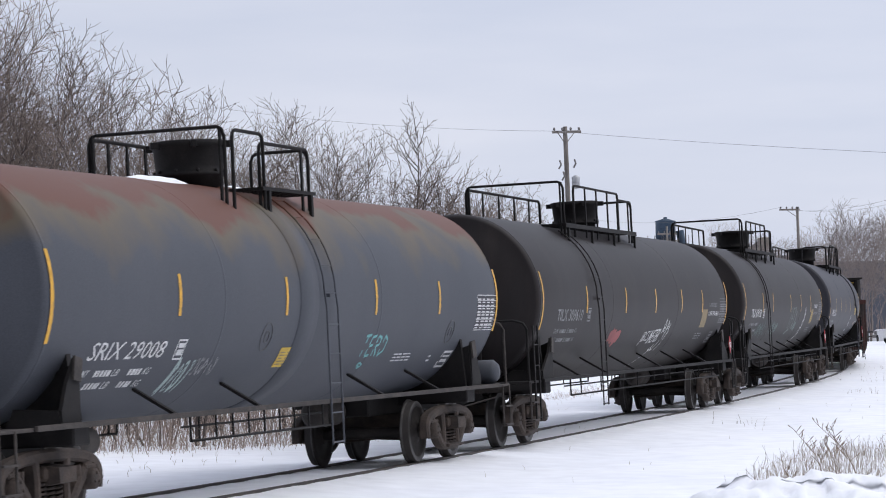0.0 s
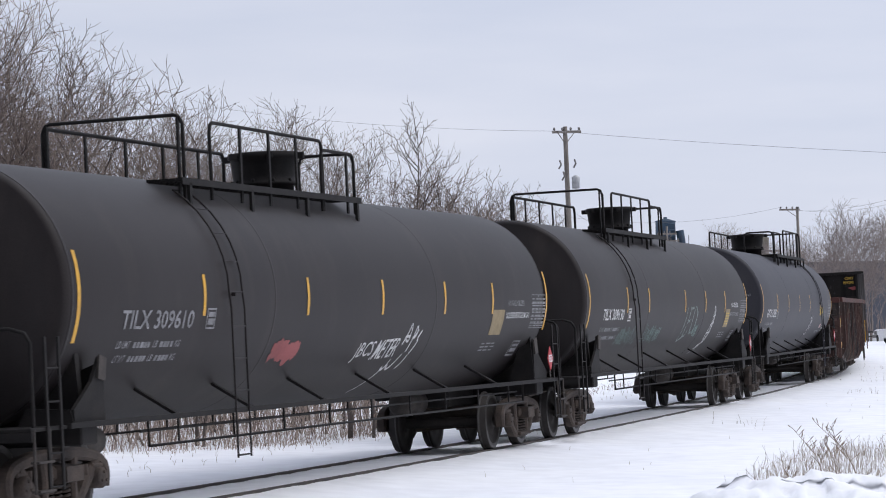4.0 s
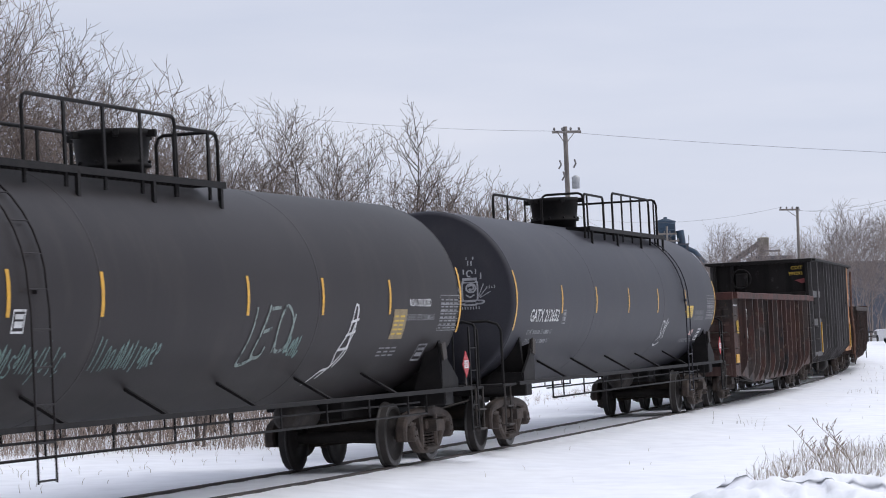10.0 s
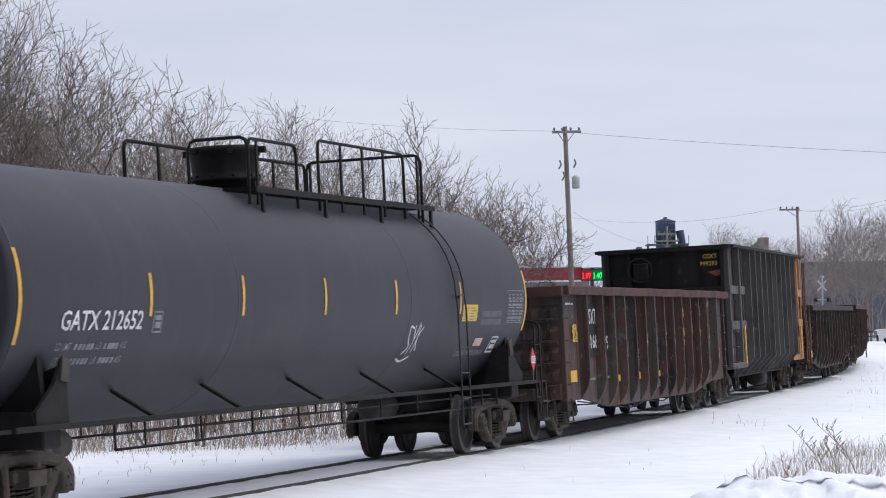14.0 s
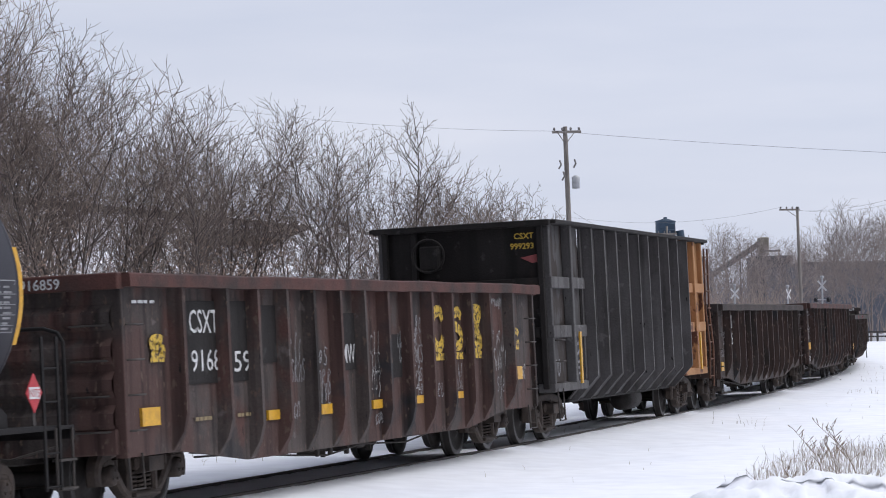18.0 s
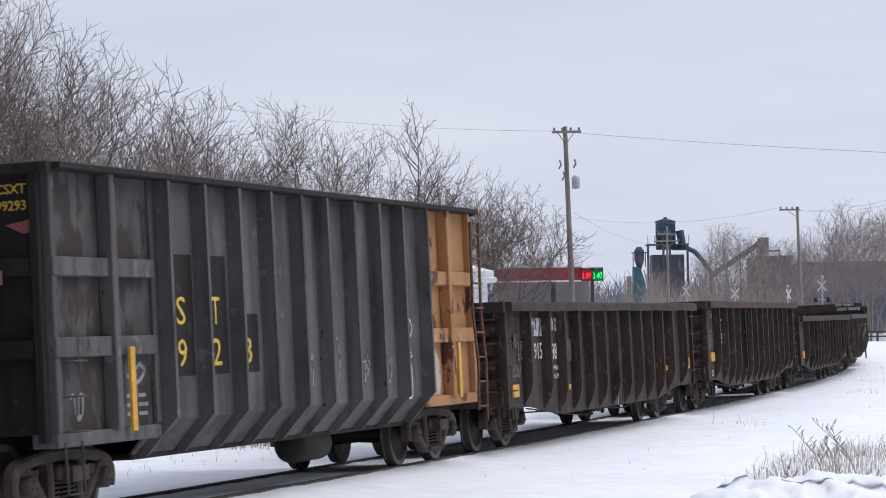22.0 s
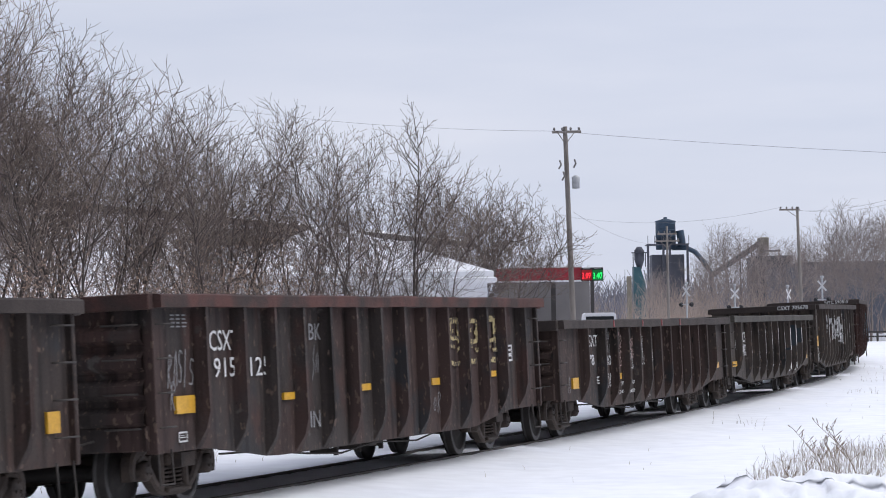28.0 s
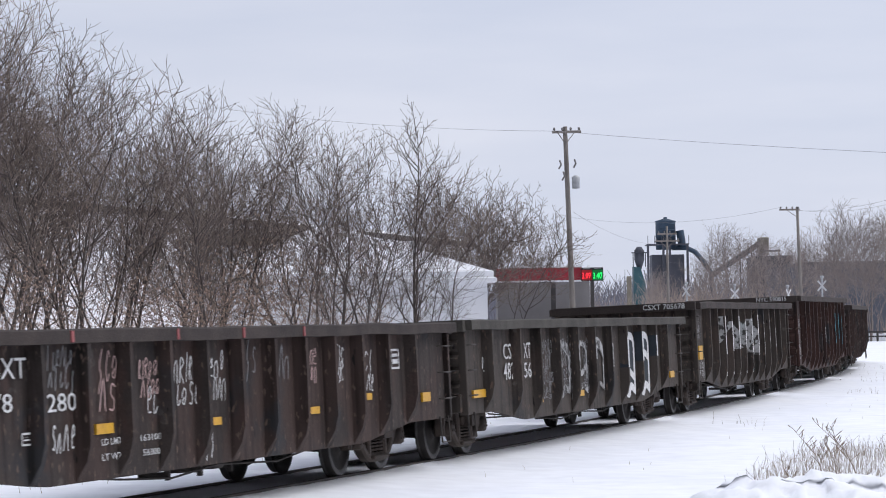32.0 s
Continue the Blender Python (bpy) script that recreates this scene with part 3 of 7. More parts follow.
def wheelset_mesh():
    g = Mesh()
    for sg in (1, -1):
        prof = [(0.655, 0.0), (0.655, 0.13), (0.69, 0.14), (0.695, 0.36), (0.68, 0.375), (0.68, 0.478), (0.69, 0.484), (0.708, 0.482), (0.722, 0.458),
                (0.815, 0.452), (0.818, 0.44), (0.818, 0.375), (0.795, 0.36), (0.785, 0.2), (0.82, 0.13), (0.83, 0.125), (0.83, 0.0)]
        slots = [1, 1, 1, 1, 1, 1, 0, 0, 1, 0, 0, 1, 1, 1, 1, 1]
        g.lathe([(sg * a, r) for a, r in prof], 40, 1, slots=slots)
    g.tube([(0, -1.12, 0), (0, 1.12, 0)], 0.085, 12, slot=1)
    return g


def side_frame_mesh():
    """A cast side frame: an arched top member, a bowed bottom one and two columns, all with rounded edges."""
    g = Mesh()

    def sweep(pts, hs, y0=-0.085, y1=0.075, k=4):
        path = smooth_path(pts, k) if len(pts) > 2 else pts
        c, verts = 0.03, []
        for j, q in enumerate(path):
            a, b = path[max(j - 1, 0)], path[min(j + 1, len(path) - 1)]
            d = math.hypot(b[0] - a[0], b[1] - a[1])
            nx, nz = -(b[1] - a[1]) / d, (b[0] - a[0]) / d
            h = float(np.interp(j / (len(path) - 1), np.linspace(0, 1, len(hs)), hs)) / 2
            for y, o in ((y0, h - c), (y0 + c, h), (y1 - c, h), (y1, h - c), (y1, c - h), (y1 - c, -h), (y0 + c, -h), (y0, c - h)):
                verts.append((q[0] + nx * o, y, q[1] + nz * o))
        n = len(path)
        g.add(verts, [(8 * i + j, 8 * i + (j + 1) % 8, 8 * i + 8 + (j + 1) % 8, 8 * i + 8 + j) for i in range(n - 1) for j in range(8)] + [tuple(range(8)), tuple(8 * (n - 1) + j for j in range(8))])

    sweep([(-1.13, 0.36), (-1.14, 0.52), (-1.04, 0.64), (-0.75, 0.71), (-0.35, 0.745), (0.35, 0.745), (0.75, 0.71), (1.04, 0.64), (1.14, 0.52), (1.13, 0.36)], [0.10, 0.13, 0.14, 0.13, 0.14, 0.14, 0.13, 0.14, 0.13, 0.10])
    sweep([(-0.92, 0.63), (-0.70, 0.47), (-0.52, 0.30), (-0.34, 0.215), (0.0, 0.195), (0.34, 0.215), (0.52, 0.30), (0.70, 0.47), (0.92, 0.63)], [0.17, 0.14, 0.12, 0.11, 0.10, 0.11, 0.12, 0.14, 0.17])
    for sg in (1, -1):
        sweep([(sg * 0.345, 0.22), (sg * 0.34, 0.5), (sg * 0.37, 0.72)], [0.13, 0.10, 0.14])
        sweep([(sg * 0.66, 0.62), (sg * 0.665, 0.40)], [0.10, 0.07], -0.07, 0.07)
        g.lathe([(-0.15, 0.05), (-0.15, 0.09), (-0.13, 0.115), (0.02, 0.12), (0.05, 0.1)], 14, 1, (sg * AXLE, 0, 0.46))
        g.box(*sorted((sg * (AXLE - 0.13), sg * (AXLE + 0.13))), -0.09, 0.08, 0.56, 0.62, 0.015)
        for a in range(3):
            b = radians(90 + 120 * a)
            g.lathe([(-0.165, 0.0), (-0.165, 0.018), (-0.14, 0.018)], 6, 1, (sg * AXLE + 0.06 * math.cos(b), 0, 0.46 + 0.06 * math.sin(b)))
    g.box(-0.33, 0.33, -0.14, 0.1, 0.185, 0.235, 0.015)
    # the bolster's end in the window
    g.box(-0.26, 0.26, -0.13, 0.06, 0.49, 0.64, 0.03)
    return g


def spring_mesh():
    g = Mesh()
    turns, pts = 5, []
    for i in range(turns * 8 + 1):
        a = i / 8 * 2 * math.pi
        pts.append((0.075 * math.cos(a), 0.075 * math.sin(a), 0.225 + 0.25 * i / (turns * 8)))
    g.tube(pts, 0.018, 5)
    return g


def bolster_mesh():
    g = Mesh()
    g.prism([(-1.25, 0.47), (-0.8, 0.40), (0.8, 0.40), (1.25, 0.47), (1.25, 0.63), (0.4, 0.72), (-0.4, 0.72), (-1.25, 0.63)], 0, -0.2, 0.2)
    g.lathe([(0.70, 0.24), (0.82, 0.24)], 16, 2)
    for sg in (1, -1):
        # brake beam and its hangers
        g.tube([(sg * 0.42, -0.66, 0.34), (sg * 0.36, 0, 0.38), (sg * 0.42, 0.66, 0.34)], 0.04, 6)
        for y in (-0.74, 0.74):
            g.box(*sorted((sg * 0.385, sg * 0.44)), y - 0.05, y + 0.05, 0.26, 0.54, 0.01)
    return g


def truck(parent, x):
    t = part("truck", shared("truck_bolster", bolster_mesh, "cast"), None, parent, "three-piece freight truck of rusty cast steel")
    t.matrix_basis = pose(x, 0, 0)
    for y, a in ((-1.0, 0), (1.0, 180)):
        part("side_frame", shared("side_frame", side_frame_mesh, "cast"), None, t, m=pose(0, y, 0, 0, 0, a))
        for sx in (-0.19, 0.0, 0.19):
            part("coil_spring", shared("coil_spring", spring_mesh, "cast"), None, t, m=pose(sx, y * 0.99, 0, 0, 0, a))
    for ax in (-AXLE, AXLE):
        WHEELSETS.append((part("wheelset", shared("wheelset", wheelset_mesh, ["tread", "wheel"]), None, t, "steel wheelset with bright worn treads", pose(ax, 0, WHEEL)), ax))
    return t


WHEELSETS, CARS, TRUCKS = [], [], []


def rail_car(name, label, category, first, last):
    """A car whose trucks stand at first and last along the train (at 16 s), with couplers between it and its neighbours."""
    car = thing(name, label, category, "cars of the freight train")
    half = (last - first) / 2
    CARS.append((car, first, last))
    for x, s in ((-half, first), (half, last)):
        TRUCKS.append((truck(car, x), first, last, s))
    return car, half


def coupler_mesh():
    """Shank and knuckle, pointing to -x from the origin at the striker."""
    g = Mesh()
    g.box(-0.42, 0.3, -0.07, 0.07, -0.09, 0.09, 0.02)
    g.prism([(-0.40, -0.12), (-0.40, 0.13), (-0.56, 0.16), (-0.64, 0.05), (-0.56, 0.02), (-0.55, -0.05), (-0.62, -0.12), (-0.56, -0.16)], 2, -0.15, 0.14)
    g.tube([(-0.3, -0.05, -0.1), (-0.28, -0.35, -0.16), (-0.1, -0.9, -0.02)], 0.013, 5)
    g.tube([(-0.2, 0.2, -0.05), (-0.35, 0.25, -0.32), (-0.6, 0.22, -0.40)], 0.022, 6)
    return g


def couplers(car, end):
    for sg in (-1, 1):
        part("coupler", shared("coupler", coupler_mesh, "grime"), None, car, m=pose(sg * end, 0, 0.86, 0, 0, 0 if sg < 0 else 180))


# ---- tank cars ----
R, ZC = 1.46, 2.46


def skin(x, z, lift=0.0):
    """A place on the camera's side of a tank, by its height."""
    d = max(-0.999, min(0.999, (z - ZC) / R))
    c = math.sqrt(1 - d * d)
    return (x, -(R + lift) * c, ZC + (R + lift) * d)


def round_skin(x, deg, lift=0.0):
    """A place on a tank by its angle up from the camera's side."""
    return (x, -(R + lift) * math.cos(radians(deg)), ZC + (R + lift) * math.sin(radians(deg)))


def tank_ladder(car, x, low, top=62, material="black"):
    """A side ladder that follows the tank up to the platform."""
    lad = part("ladder", Mesh().box(x - 0.02, x + 0.02, -R - 0.05, -R + 0.05, ZC - 0.05, ZC), material, car)
    g = Mesh()
    stile = lambda dx: [(x + dx, -1.53, low), (x + dx, -1.53, ZC - 0.2)] + [round_skin(x + dx, a, 0.05) for a in range(0, top + 1, 8)]
    for dx in (-0.21, 0.21):
        g.tube(stile(dx), 0.013, 6)
    part("stile", g, material, lad)
    z = low + 0.03
    while z < ZC - 0.1:
        part("rung", Mesh().tube([(x - 0.21, -1.53, z), (x + 0.21, -1.53, z)], 0.012, 5), material, lad)
        z += 0.38
    for a in range(0, top, 14):
        part("rung", Mesh().tube([round_skin(x - 0.21, a, 0.05), round_skin(x + 0.21, a, 0.05)], 0.009, 5), material, lad)
    return lad


def railing(car, pts, z0, z1, posts, material="black", r=0.03, mid=None):
    """A railing along points in x, y: top rail with rounded ends, posts."""
    g = Mesh()
    path = []
    for i, p in enumerate(pts):
        if i == 0:
            path += [(p[0], p[1], z0), (p[0], p[1], z1 - 0.12)]
            q = pts[1]
            d = Vector((q[0] - p[0], q[1] - p[1], 0)).normalized() * 0.1
            path.append((p[0] + d.x * 0.35, p[1] + d.y * 0.35, z1 - 0.03))
            path.append((p[0] + d.x, p[1] + d.y, z1))
        elif i == len(pts) - 1:
            q = pts[i - 1]
            d = Vector((q[0] - p[0], q[1] - p[1], 0)).normalized() * 0.1
            path += [(p[0] + d.x, p[1] + d.y, z1), (p[0] + d.x * 0.35, p[1] + d.y * 0.35, z1 - 0.03), (p[0], p[1], z1 - 0.12), (p[0], p[1], z0)]
        else:
            path.append((p[0], p[1], z1))
    g.tube(path, r, 6)
    rail = part("handrail", g, material, car)
    for x, y in posts:
        part("post", Mesh().box(x - 0.03, x + 0.03, y - 0.012, y + 0.012, z0, z1), material, rail)
    if mid:
        part("mid_rail", Mesh().tube([(p[0], p[1], mid) for p in pts], r * 0.75, 6), material, rail)
    return rail


def tank_car(name, label, first, last, paint, tank_half, sill_half, flip=1, dome=0.3, plat=(-4.8, 1.4), ladder_x=-5.1, top=4.58, strips=(), braces=(-6.7, -4.4, -1.8, 0.88, 3.5, 6.1), sills="black", x_off=0.0, bay=1.35, gap=-0.05):
    car, half = rail_car(name, label, "tank car", first, last)
    end = tank_half + 0.52
    prof = []
    # a dished head with a tight knuckle
    for i in range(8):
        rr = (R - 0.1) * i / 7
        prof.append((x_off - tank_half - 0.46 + 0.34 * (rr / (R - 0.1)) ** 2, rr))
    for i in range(1, 7):
        a = radians(15 * i)
        prof.append((x_off - tank_half - 0.12 + 0.12 * (1 - math.cos(a)), R - 0.1 + 0.1 * math.sin(a)))
    prof += [(x_off - tank_half * k, R) for k in (0.75, 0.5, 0.25)] + [(x_off, R)]
    prof += [(2 * x_off - x, r) for x, r in prof[-2::-1]]
    tank = part("tank", Mesh().lathe(prof, 72, 0, (0, 0, ZC)), paint, car)
    # weld seams
    for x in (x_off - tank_half, x_off + tank_half, -tank_half * 0.36, tank_half * 0.36):
        part("weld_seam", Mesh().lathe([(x - 0.03, R - 0.001), (x - 0.015, R + 0.002), (x + 0.015, R + 0.002), (x + 0.03, R - 0.001)], 72, 0, (0, 0, ZC)), paint, tank)
    # stub sills, bolsters and the end structure
    for sg in (-1, 1):
        g = Mesh()
        g.box(*sorted((sg * (half - 1.6), sg * sill_half)), -0.32, 0.32, 0.72, 1.05, 0.02)
        g.box(*sorted((sg * (half - 0.2), sg * (half + 0.2))), -1.42, 1.42, 0.84, 1.06, 0.02)
        # saddle under the tank
        g.prism([(-1.36, 1.04), (1.36, 1.04), (1.30, 1.82)] + [(R * 0.985 * math.sin(radians(a)), ZC - R * 0.985 * math.cos(radians(a))) for a in range(60, -61, -12)] + [(-1.30, 1.82)],
                0, sg * half - 0.05, sg * half + 0.05)
        part("bolster", g, "black", car)
        # the gusset plate on the tank's side, with the placard holder on it
        xi, xo = (sg * (half - 0.36), sg * (half + 0.4)) if tank_half > 8.5 else (sg * (half + 0.05), sg * (half + 0.5))
        g = Mesh()
        g.prism([(xi, 1.06), (xi, 1.70), (xi + sg * 0.08, 1.76), (xi + sg * 0.3, 1.5), (xo, 1.22), (xo, 1.06)], 1, -1.44, -1.40)
        g.prism([(-1.44, 1.06), (-1.0, 1.06), (-1.18, 1.62), (-1.40, 1.70)], 0, xi - 0.02, xi + 0.02)
        g.prism([(-1.44, 1.06), (-0.8, 1.06), (-0.9, 1.25), (-1.40, 1.22)], 0, xo - 0.02, xo + 0.02)
        plate = part("gusset", g, "black", car)
        part("placard_holder", Mesh().prism([(xi + sg * 0.02, 1.50), (xi + sg * 0.2, 1.53), (xi + sg * 0.14, 1.78), (xi - sg * 0.04, 1.74)], 1, -1.47, -1.445), "grime", plate)
        # end platform, its steps and handrails
        g = Mesh()
        xe = sg * sill_half
        g.box(*sorted((xe - sg * 0.85, xe)), -1.45, 1.45, 1.03, 1.07, 0.008)
        g.box(*sorted((xe - sg * 0.05, xe)), -1.45, 1.45, 0.93, 1.03)
        part("end_platform", g, sills, car)
        for y in (-1.45, 1.45):
            g = Mesh()
            g.tube([(xe - sg * 0.06, y, 1.05), (xe - sg * 0.06, y, 0.41), (xe - sg * 0.42, y, 0.41), (xe - sg * 0.42, y, 1.05)], 0.016, 6)
            for z in (0.43, 0.72):
                g.box(*sorted((xe - sg * 0.06, xe - sg * 0.42)), y - 0.05, y + 0.05, z - 0.012, z + 0.012)
            part("sill_step", g, "grime", car)
        g = Mesh()
        g.tube([(xe - sg * 0.12, -1.42, 1.06), (xe - sg * 0.12, -1.42, 1.92), (xe - sg * 0.12, -1.36, 2.02), (xe - sg * 0.12, -1.2, 2.07),
                (xe - sg * 0.12, 1.2, 2.07), (xe - sg * 0.12, 1.36, 2.02), (xe - sg * 0.12, 1.42, 1.92), (xe - sg * 0.12, 1.42, 1.06)], 0.022, 8)
        for y in (-0.62, 0.62):
            g.tube([(xe - sg * 0.12, y, 1.06), (xe - sg * 0.12, y, 2.07)], 0.018, 6)
        part("end_handrail", g, sills, car)
        # side handrail at the end
        if tank_half > 8.5 and (flip > 0 or sg > 0):
            for dx in (0.68, 0.36):
                part("ladder_stile", Mesh().box(xe - sg * dx - 0.025, xe - sg * dx + 0.025, -1.475, -1.45, 0.42, 1.98, 0.006), "black", car)
            for z in (0.46, 0.80, 1.32, 1.66):
                part("rung", Mesh().tube([(xe - sg * 0.68, -1.46, z), (xe - sg * 0.36, -1.46, z)], 0.012, 5), "black", car)
    # draft box, brake cylinder and piping below
    part("brake_cylinder", Mesh().lathe([(-0.3, 0.0), (-0.3, 0.12), (-0.26, 0.16), (0.3, 0.16), (0.34, 0.05), (0.5, 0.03), (0.5, 0.0)], 16, 0, (-half + 1.9, -0.45, 0.82)), "grime", car)
    part("air_reservoir", Mesh().lathe([(-0.5, 0.0), (-0.48, 0.14), (-0.42, 0.2), (0.42, 0.2), (0.48, 0.14), (0.5, 0.0)], 18, 0, (half - 2.1, 0.2, 0.82)), "grime", car)
    couplers(car, sill_half)
    # side rails: the bar along the car with its hangers, the lower pipe and the struts up to the tank
    for y in (-1.5, 1.5):
        part("side_bar", Mesh().box(-sill_half + 0.8, sill_half - 0.8, y - 0.02, y + 0.02, 1.03, 1.09, 0.006), sills, car)
        low = half - (2.7 if tank_half < 8.5 else 1.35)
        high = low if tank_half > 8.5 else 0.4
        part("safety_rail", Mesh().tube([(-low, y, 1.03), (-low, y, 0.76), (high, y, 0.76), (high, y, 1.03)], 0.017, 6), "black", car)
        part("pipe", Mesh().tube([(-low, y * 0.93, 0.92), (high, y * 0.93, 0.92)], 0.014, 6), "black", car)
        k = 9
        for i in range(k):
            x = -low + (high + low) * (i + 0.5) / k
            part("hanger", Mesh().box(x - 0.012, x + 0.012, y - 0.01, y + 0.01, 0.76, 1.03), "black", car)
        sgn = 1 if y > 0 else -1
        for x in braces:
            g = Mesh()
            g.prism([(x - 0.045, 0), (x + 0.045, 0), (x + 0.035, 1), (x - 0.035, 1)], 1, 0, 1)
            ends = (sgn * 0.98, 1.385), (sgn * 1.5, 1.07)
            verts = []
            for vx, vy, vz in g.v:
                t = vz
                verts.append((vx, ends[1][0] + (ends[0][0] - ends[1][0]) * t + (vy - 0.5) * 0.02, ends[1][1] + (ends[0][1] - ends[1][1]) * t + (vy - 0.5) * 0.05))
            g.v = verts
            part("strut", g, "black", car)
    # platform round the manway, with its railings and the dome
    p0, p1 = sorted((flip * plat[0], flip * plat[1]))
    dx, lx = flip * dome, flip * ladder_x
    long_rail = abs(p1 - p0) > 5
    q0, q1 = (p0 + (-0.3 if flip > 0 else 0), p1 - (0 if flip > 0 else -0.3)) if long_rail else (p0 + 1.0, p1)
    for y0, y1 in ((-1.02, -0.55), (0.55, 1.02)):
        yy = -1.0 if y0 < 0 else 1.0
        g = Mesh()
        g.box(q0, q1, y0, y0 + 0.03, 3.765 if long_rail else 3.80, 3.845)
        g.box(q0, q1, y1 - 0.03, y1, 3.765 if long_rail else 3.80, 3.845)
        n = int((q1 - q0) / 0.16)
        for i in range(n + 1):
            x = q0 + 0.02 + (q1 - q0 - 0.04) * i / n
            g.box(x - 0.012, x + 0.012, y0 + 0.03, y1 - 0.03, 3.80, 3.84)
        for y in np.linspace(y0 + 0.1, y1 - 0.1, 4):
            g.box(q0, q1, y - 0.008, y + 0.008, 3.805, 3.838)
        for i in range(4 if long_rail else 2):
            x = q0 + 0.25 + (q1 - q0 - 0.4) * i / (3 if long_rail else 1)
            g.box(x - 0.035, x + 0.035, yy - 0.02, yy + 0.02, ZC + 1.05, 3.80)
        part("platform", g, "black", car, "black grated platform on the tank's top")
    y = 0.92
    tall, short = (p0, p1) if flip > 0 else (p1, p0)
    gate = tall + flip * 0.85
    # the end frame across the tank, the far side and the near side
    railing(car, [(tall, y), (tall, -y)], 3.55, top + 0.04, [(tall, -y + 0.06), (tall, y - 0.06)], r=0.023)
    railing(car, [(tall + flip * 0.08, y), (short - flip * 0.3, y)], 3.6, top, [(tall + flip * k * abs(p1 - p0) / 5, y) for k in (1, 2, 3, 4)], r=0.026)
    if abs(short - gate) > 3:
        run = abs(short - gate) - bay - gap
        railing(car, [(gate, -y), (gate + flip * run, -y)], 3.62, top, [(gate + flip * k * run / 4, -y) for k in (1, 2, 3)], r=0.023)
        railing(car, [(short - flip * bay, -y), (short, -y)], 3.62, top - 0.12, [(short - flip * 0.3, -y)], r=0.023)
    else:
        railing(car, [(tall + flip * 0.1, -y - 0.06), (gate + flip * 0.3, -y - 0.06)], 3.45, top, [], r=0.024)
        railing(car, [(gate + flip * 0.3, -y), (short, -y)], 3.5, top - 0.1, [(short - flip * 0.25, -y)], r=0.024)
        part("air_reservoir", Mesh().lathe([(-1.42, 0.0), (-1.40, 0.12), (-1.32, 0.19), (-0.6, 0.19), (-0.52, 0.12), (-0.5, 0.0)], 20, 1, (sill_half - 0.45, 0, 1.27)), paint, car)
    railing(car, [(short, -y), (short, -0.1)], 3.75, top - 0.1, [], r=0.023)
    # the bonnet: a neck, a flange and a cover that widens to its rim
    d = Mesh().lathe([(3.80, 0.40), (4.02, 0.40), (4.03, 0.47), (4.07, 0.47), (4.08, 0.43), (4.16, 0.44), (4.40, 0.465), (4.41, 0.50), (4.47, 0.50), (4.485, 0.47), (4.50, 0.2), (4.50, 0.0)], 32, 2, (dx, 0, 0))
    dome_part = part("manway_dome", d, "black", car, "black steel bonnet over the valves")
    for i in range(6):
        a = 2 * math.pi * (i + 0.5) / 6
        part("latch", Mesh().box(-0.03, 0.09, -0.035, 0.035, -0.05, 0.04, 0.008), "black", dome_part, m=pose(dx + 0.5 * math.cos(a), 0.5 * math.sin(a), 4.43, 0, 0, math.degrees(a)))
    for i in range(10):
        a = 2 * math.pi * i / 10
        part("bolt", Mesh().lathe([(0.0, 0.022), (0.05, 0.022), (0.055, 0.0)], 6, 2), "black", dome_part, m=pose(dx + 0.45 * math.cos(a), 0.45 * math.sin(a), 4.06))
    tank_ladder(car, lx, 0.5, material=paint)
    # reflective strips
    for i, x in enumerate(strips):
        long = i in (0, len(strips) - 1)
        patch(x - 0.04, x + 0.04, ZC - (0.55 if long else 0.28), ZC + (0.42 if long else 0.2), skin, "yellow", car, "reflective_strip", rows=8)
    return car, half


def tank_print(car, x0, x1, mark, material, shear=0.12, z=2.04):
    fit_letter(mark, x0, x1, z, z + 0.21, skin, material, car, shear, bold=0.012)
    for k, text in enumerate(("LD LMT", "LT WT")):
        zz = z - 0.20 - 0.15 * k
        fit_letter(text, x0 + 0.02 + 0.06 * k, x0 + 0.38, zz, zz + 0.075, skin, "faded", car, shear, bold=0.004)
        table_of_bars(x0 + 0.48, x0 + 0.98, zz, zz + 0.15, skin, car, "faded", "stencil_line", 1, 5)
        fit_letter("LB", x0 + 1.02, x0 + 1.14, zz, zz + 0.075, skin, "faded", car, shear, bold=0.004)
        table_of_bars(x0 + 1.22, x0 + 1.62, zz, zz + 0.15, skin, car, "faded", "stencil_line", 1, 4)
        fit_letter("KG", x0 + 1.65, x0 + 1.79, zz, zz + 0.075, skin, "faded", car, shear, bold=0.004)


def outline_box(car, x0, x1, z0, z1, on, material, w=0.03):
    """A stencilled frame with two bars in it."""
    g = Mesh()
    for a, b, c, d in ((x0, x1, z0, z0 + w), (x0, x1, z1 - w, z1), (x0, x0 + w, z0, z1), (x1 - w, x1, z0, z1), (x0 + 2 * w, x1 - 2 * w, z0 + 2.5 * w, (z0 + z1) / 2), (x0 + 2 * w, x1 - 2 * w, (z0 + z1) / 2 + w, z1 - 2.2 * w)):
        g.add([on(a, c, 0.007), on(b, c, 0.007), on(b, d, 0.007), on(a, d, 0.007)], [(0, 1, 2, 3)])
    part("class_box", g, material, car)


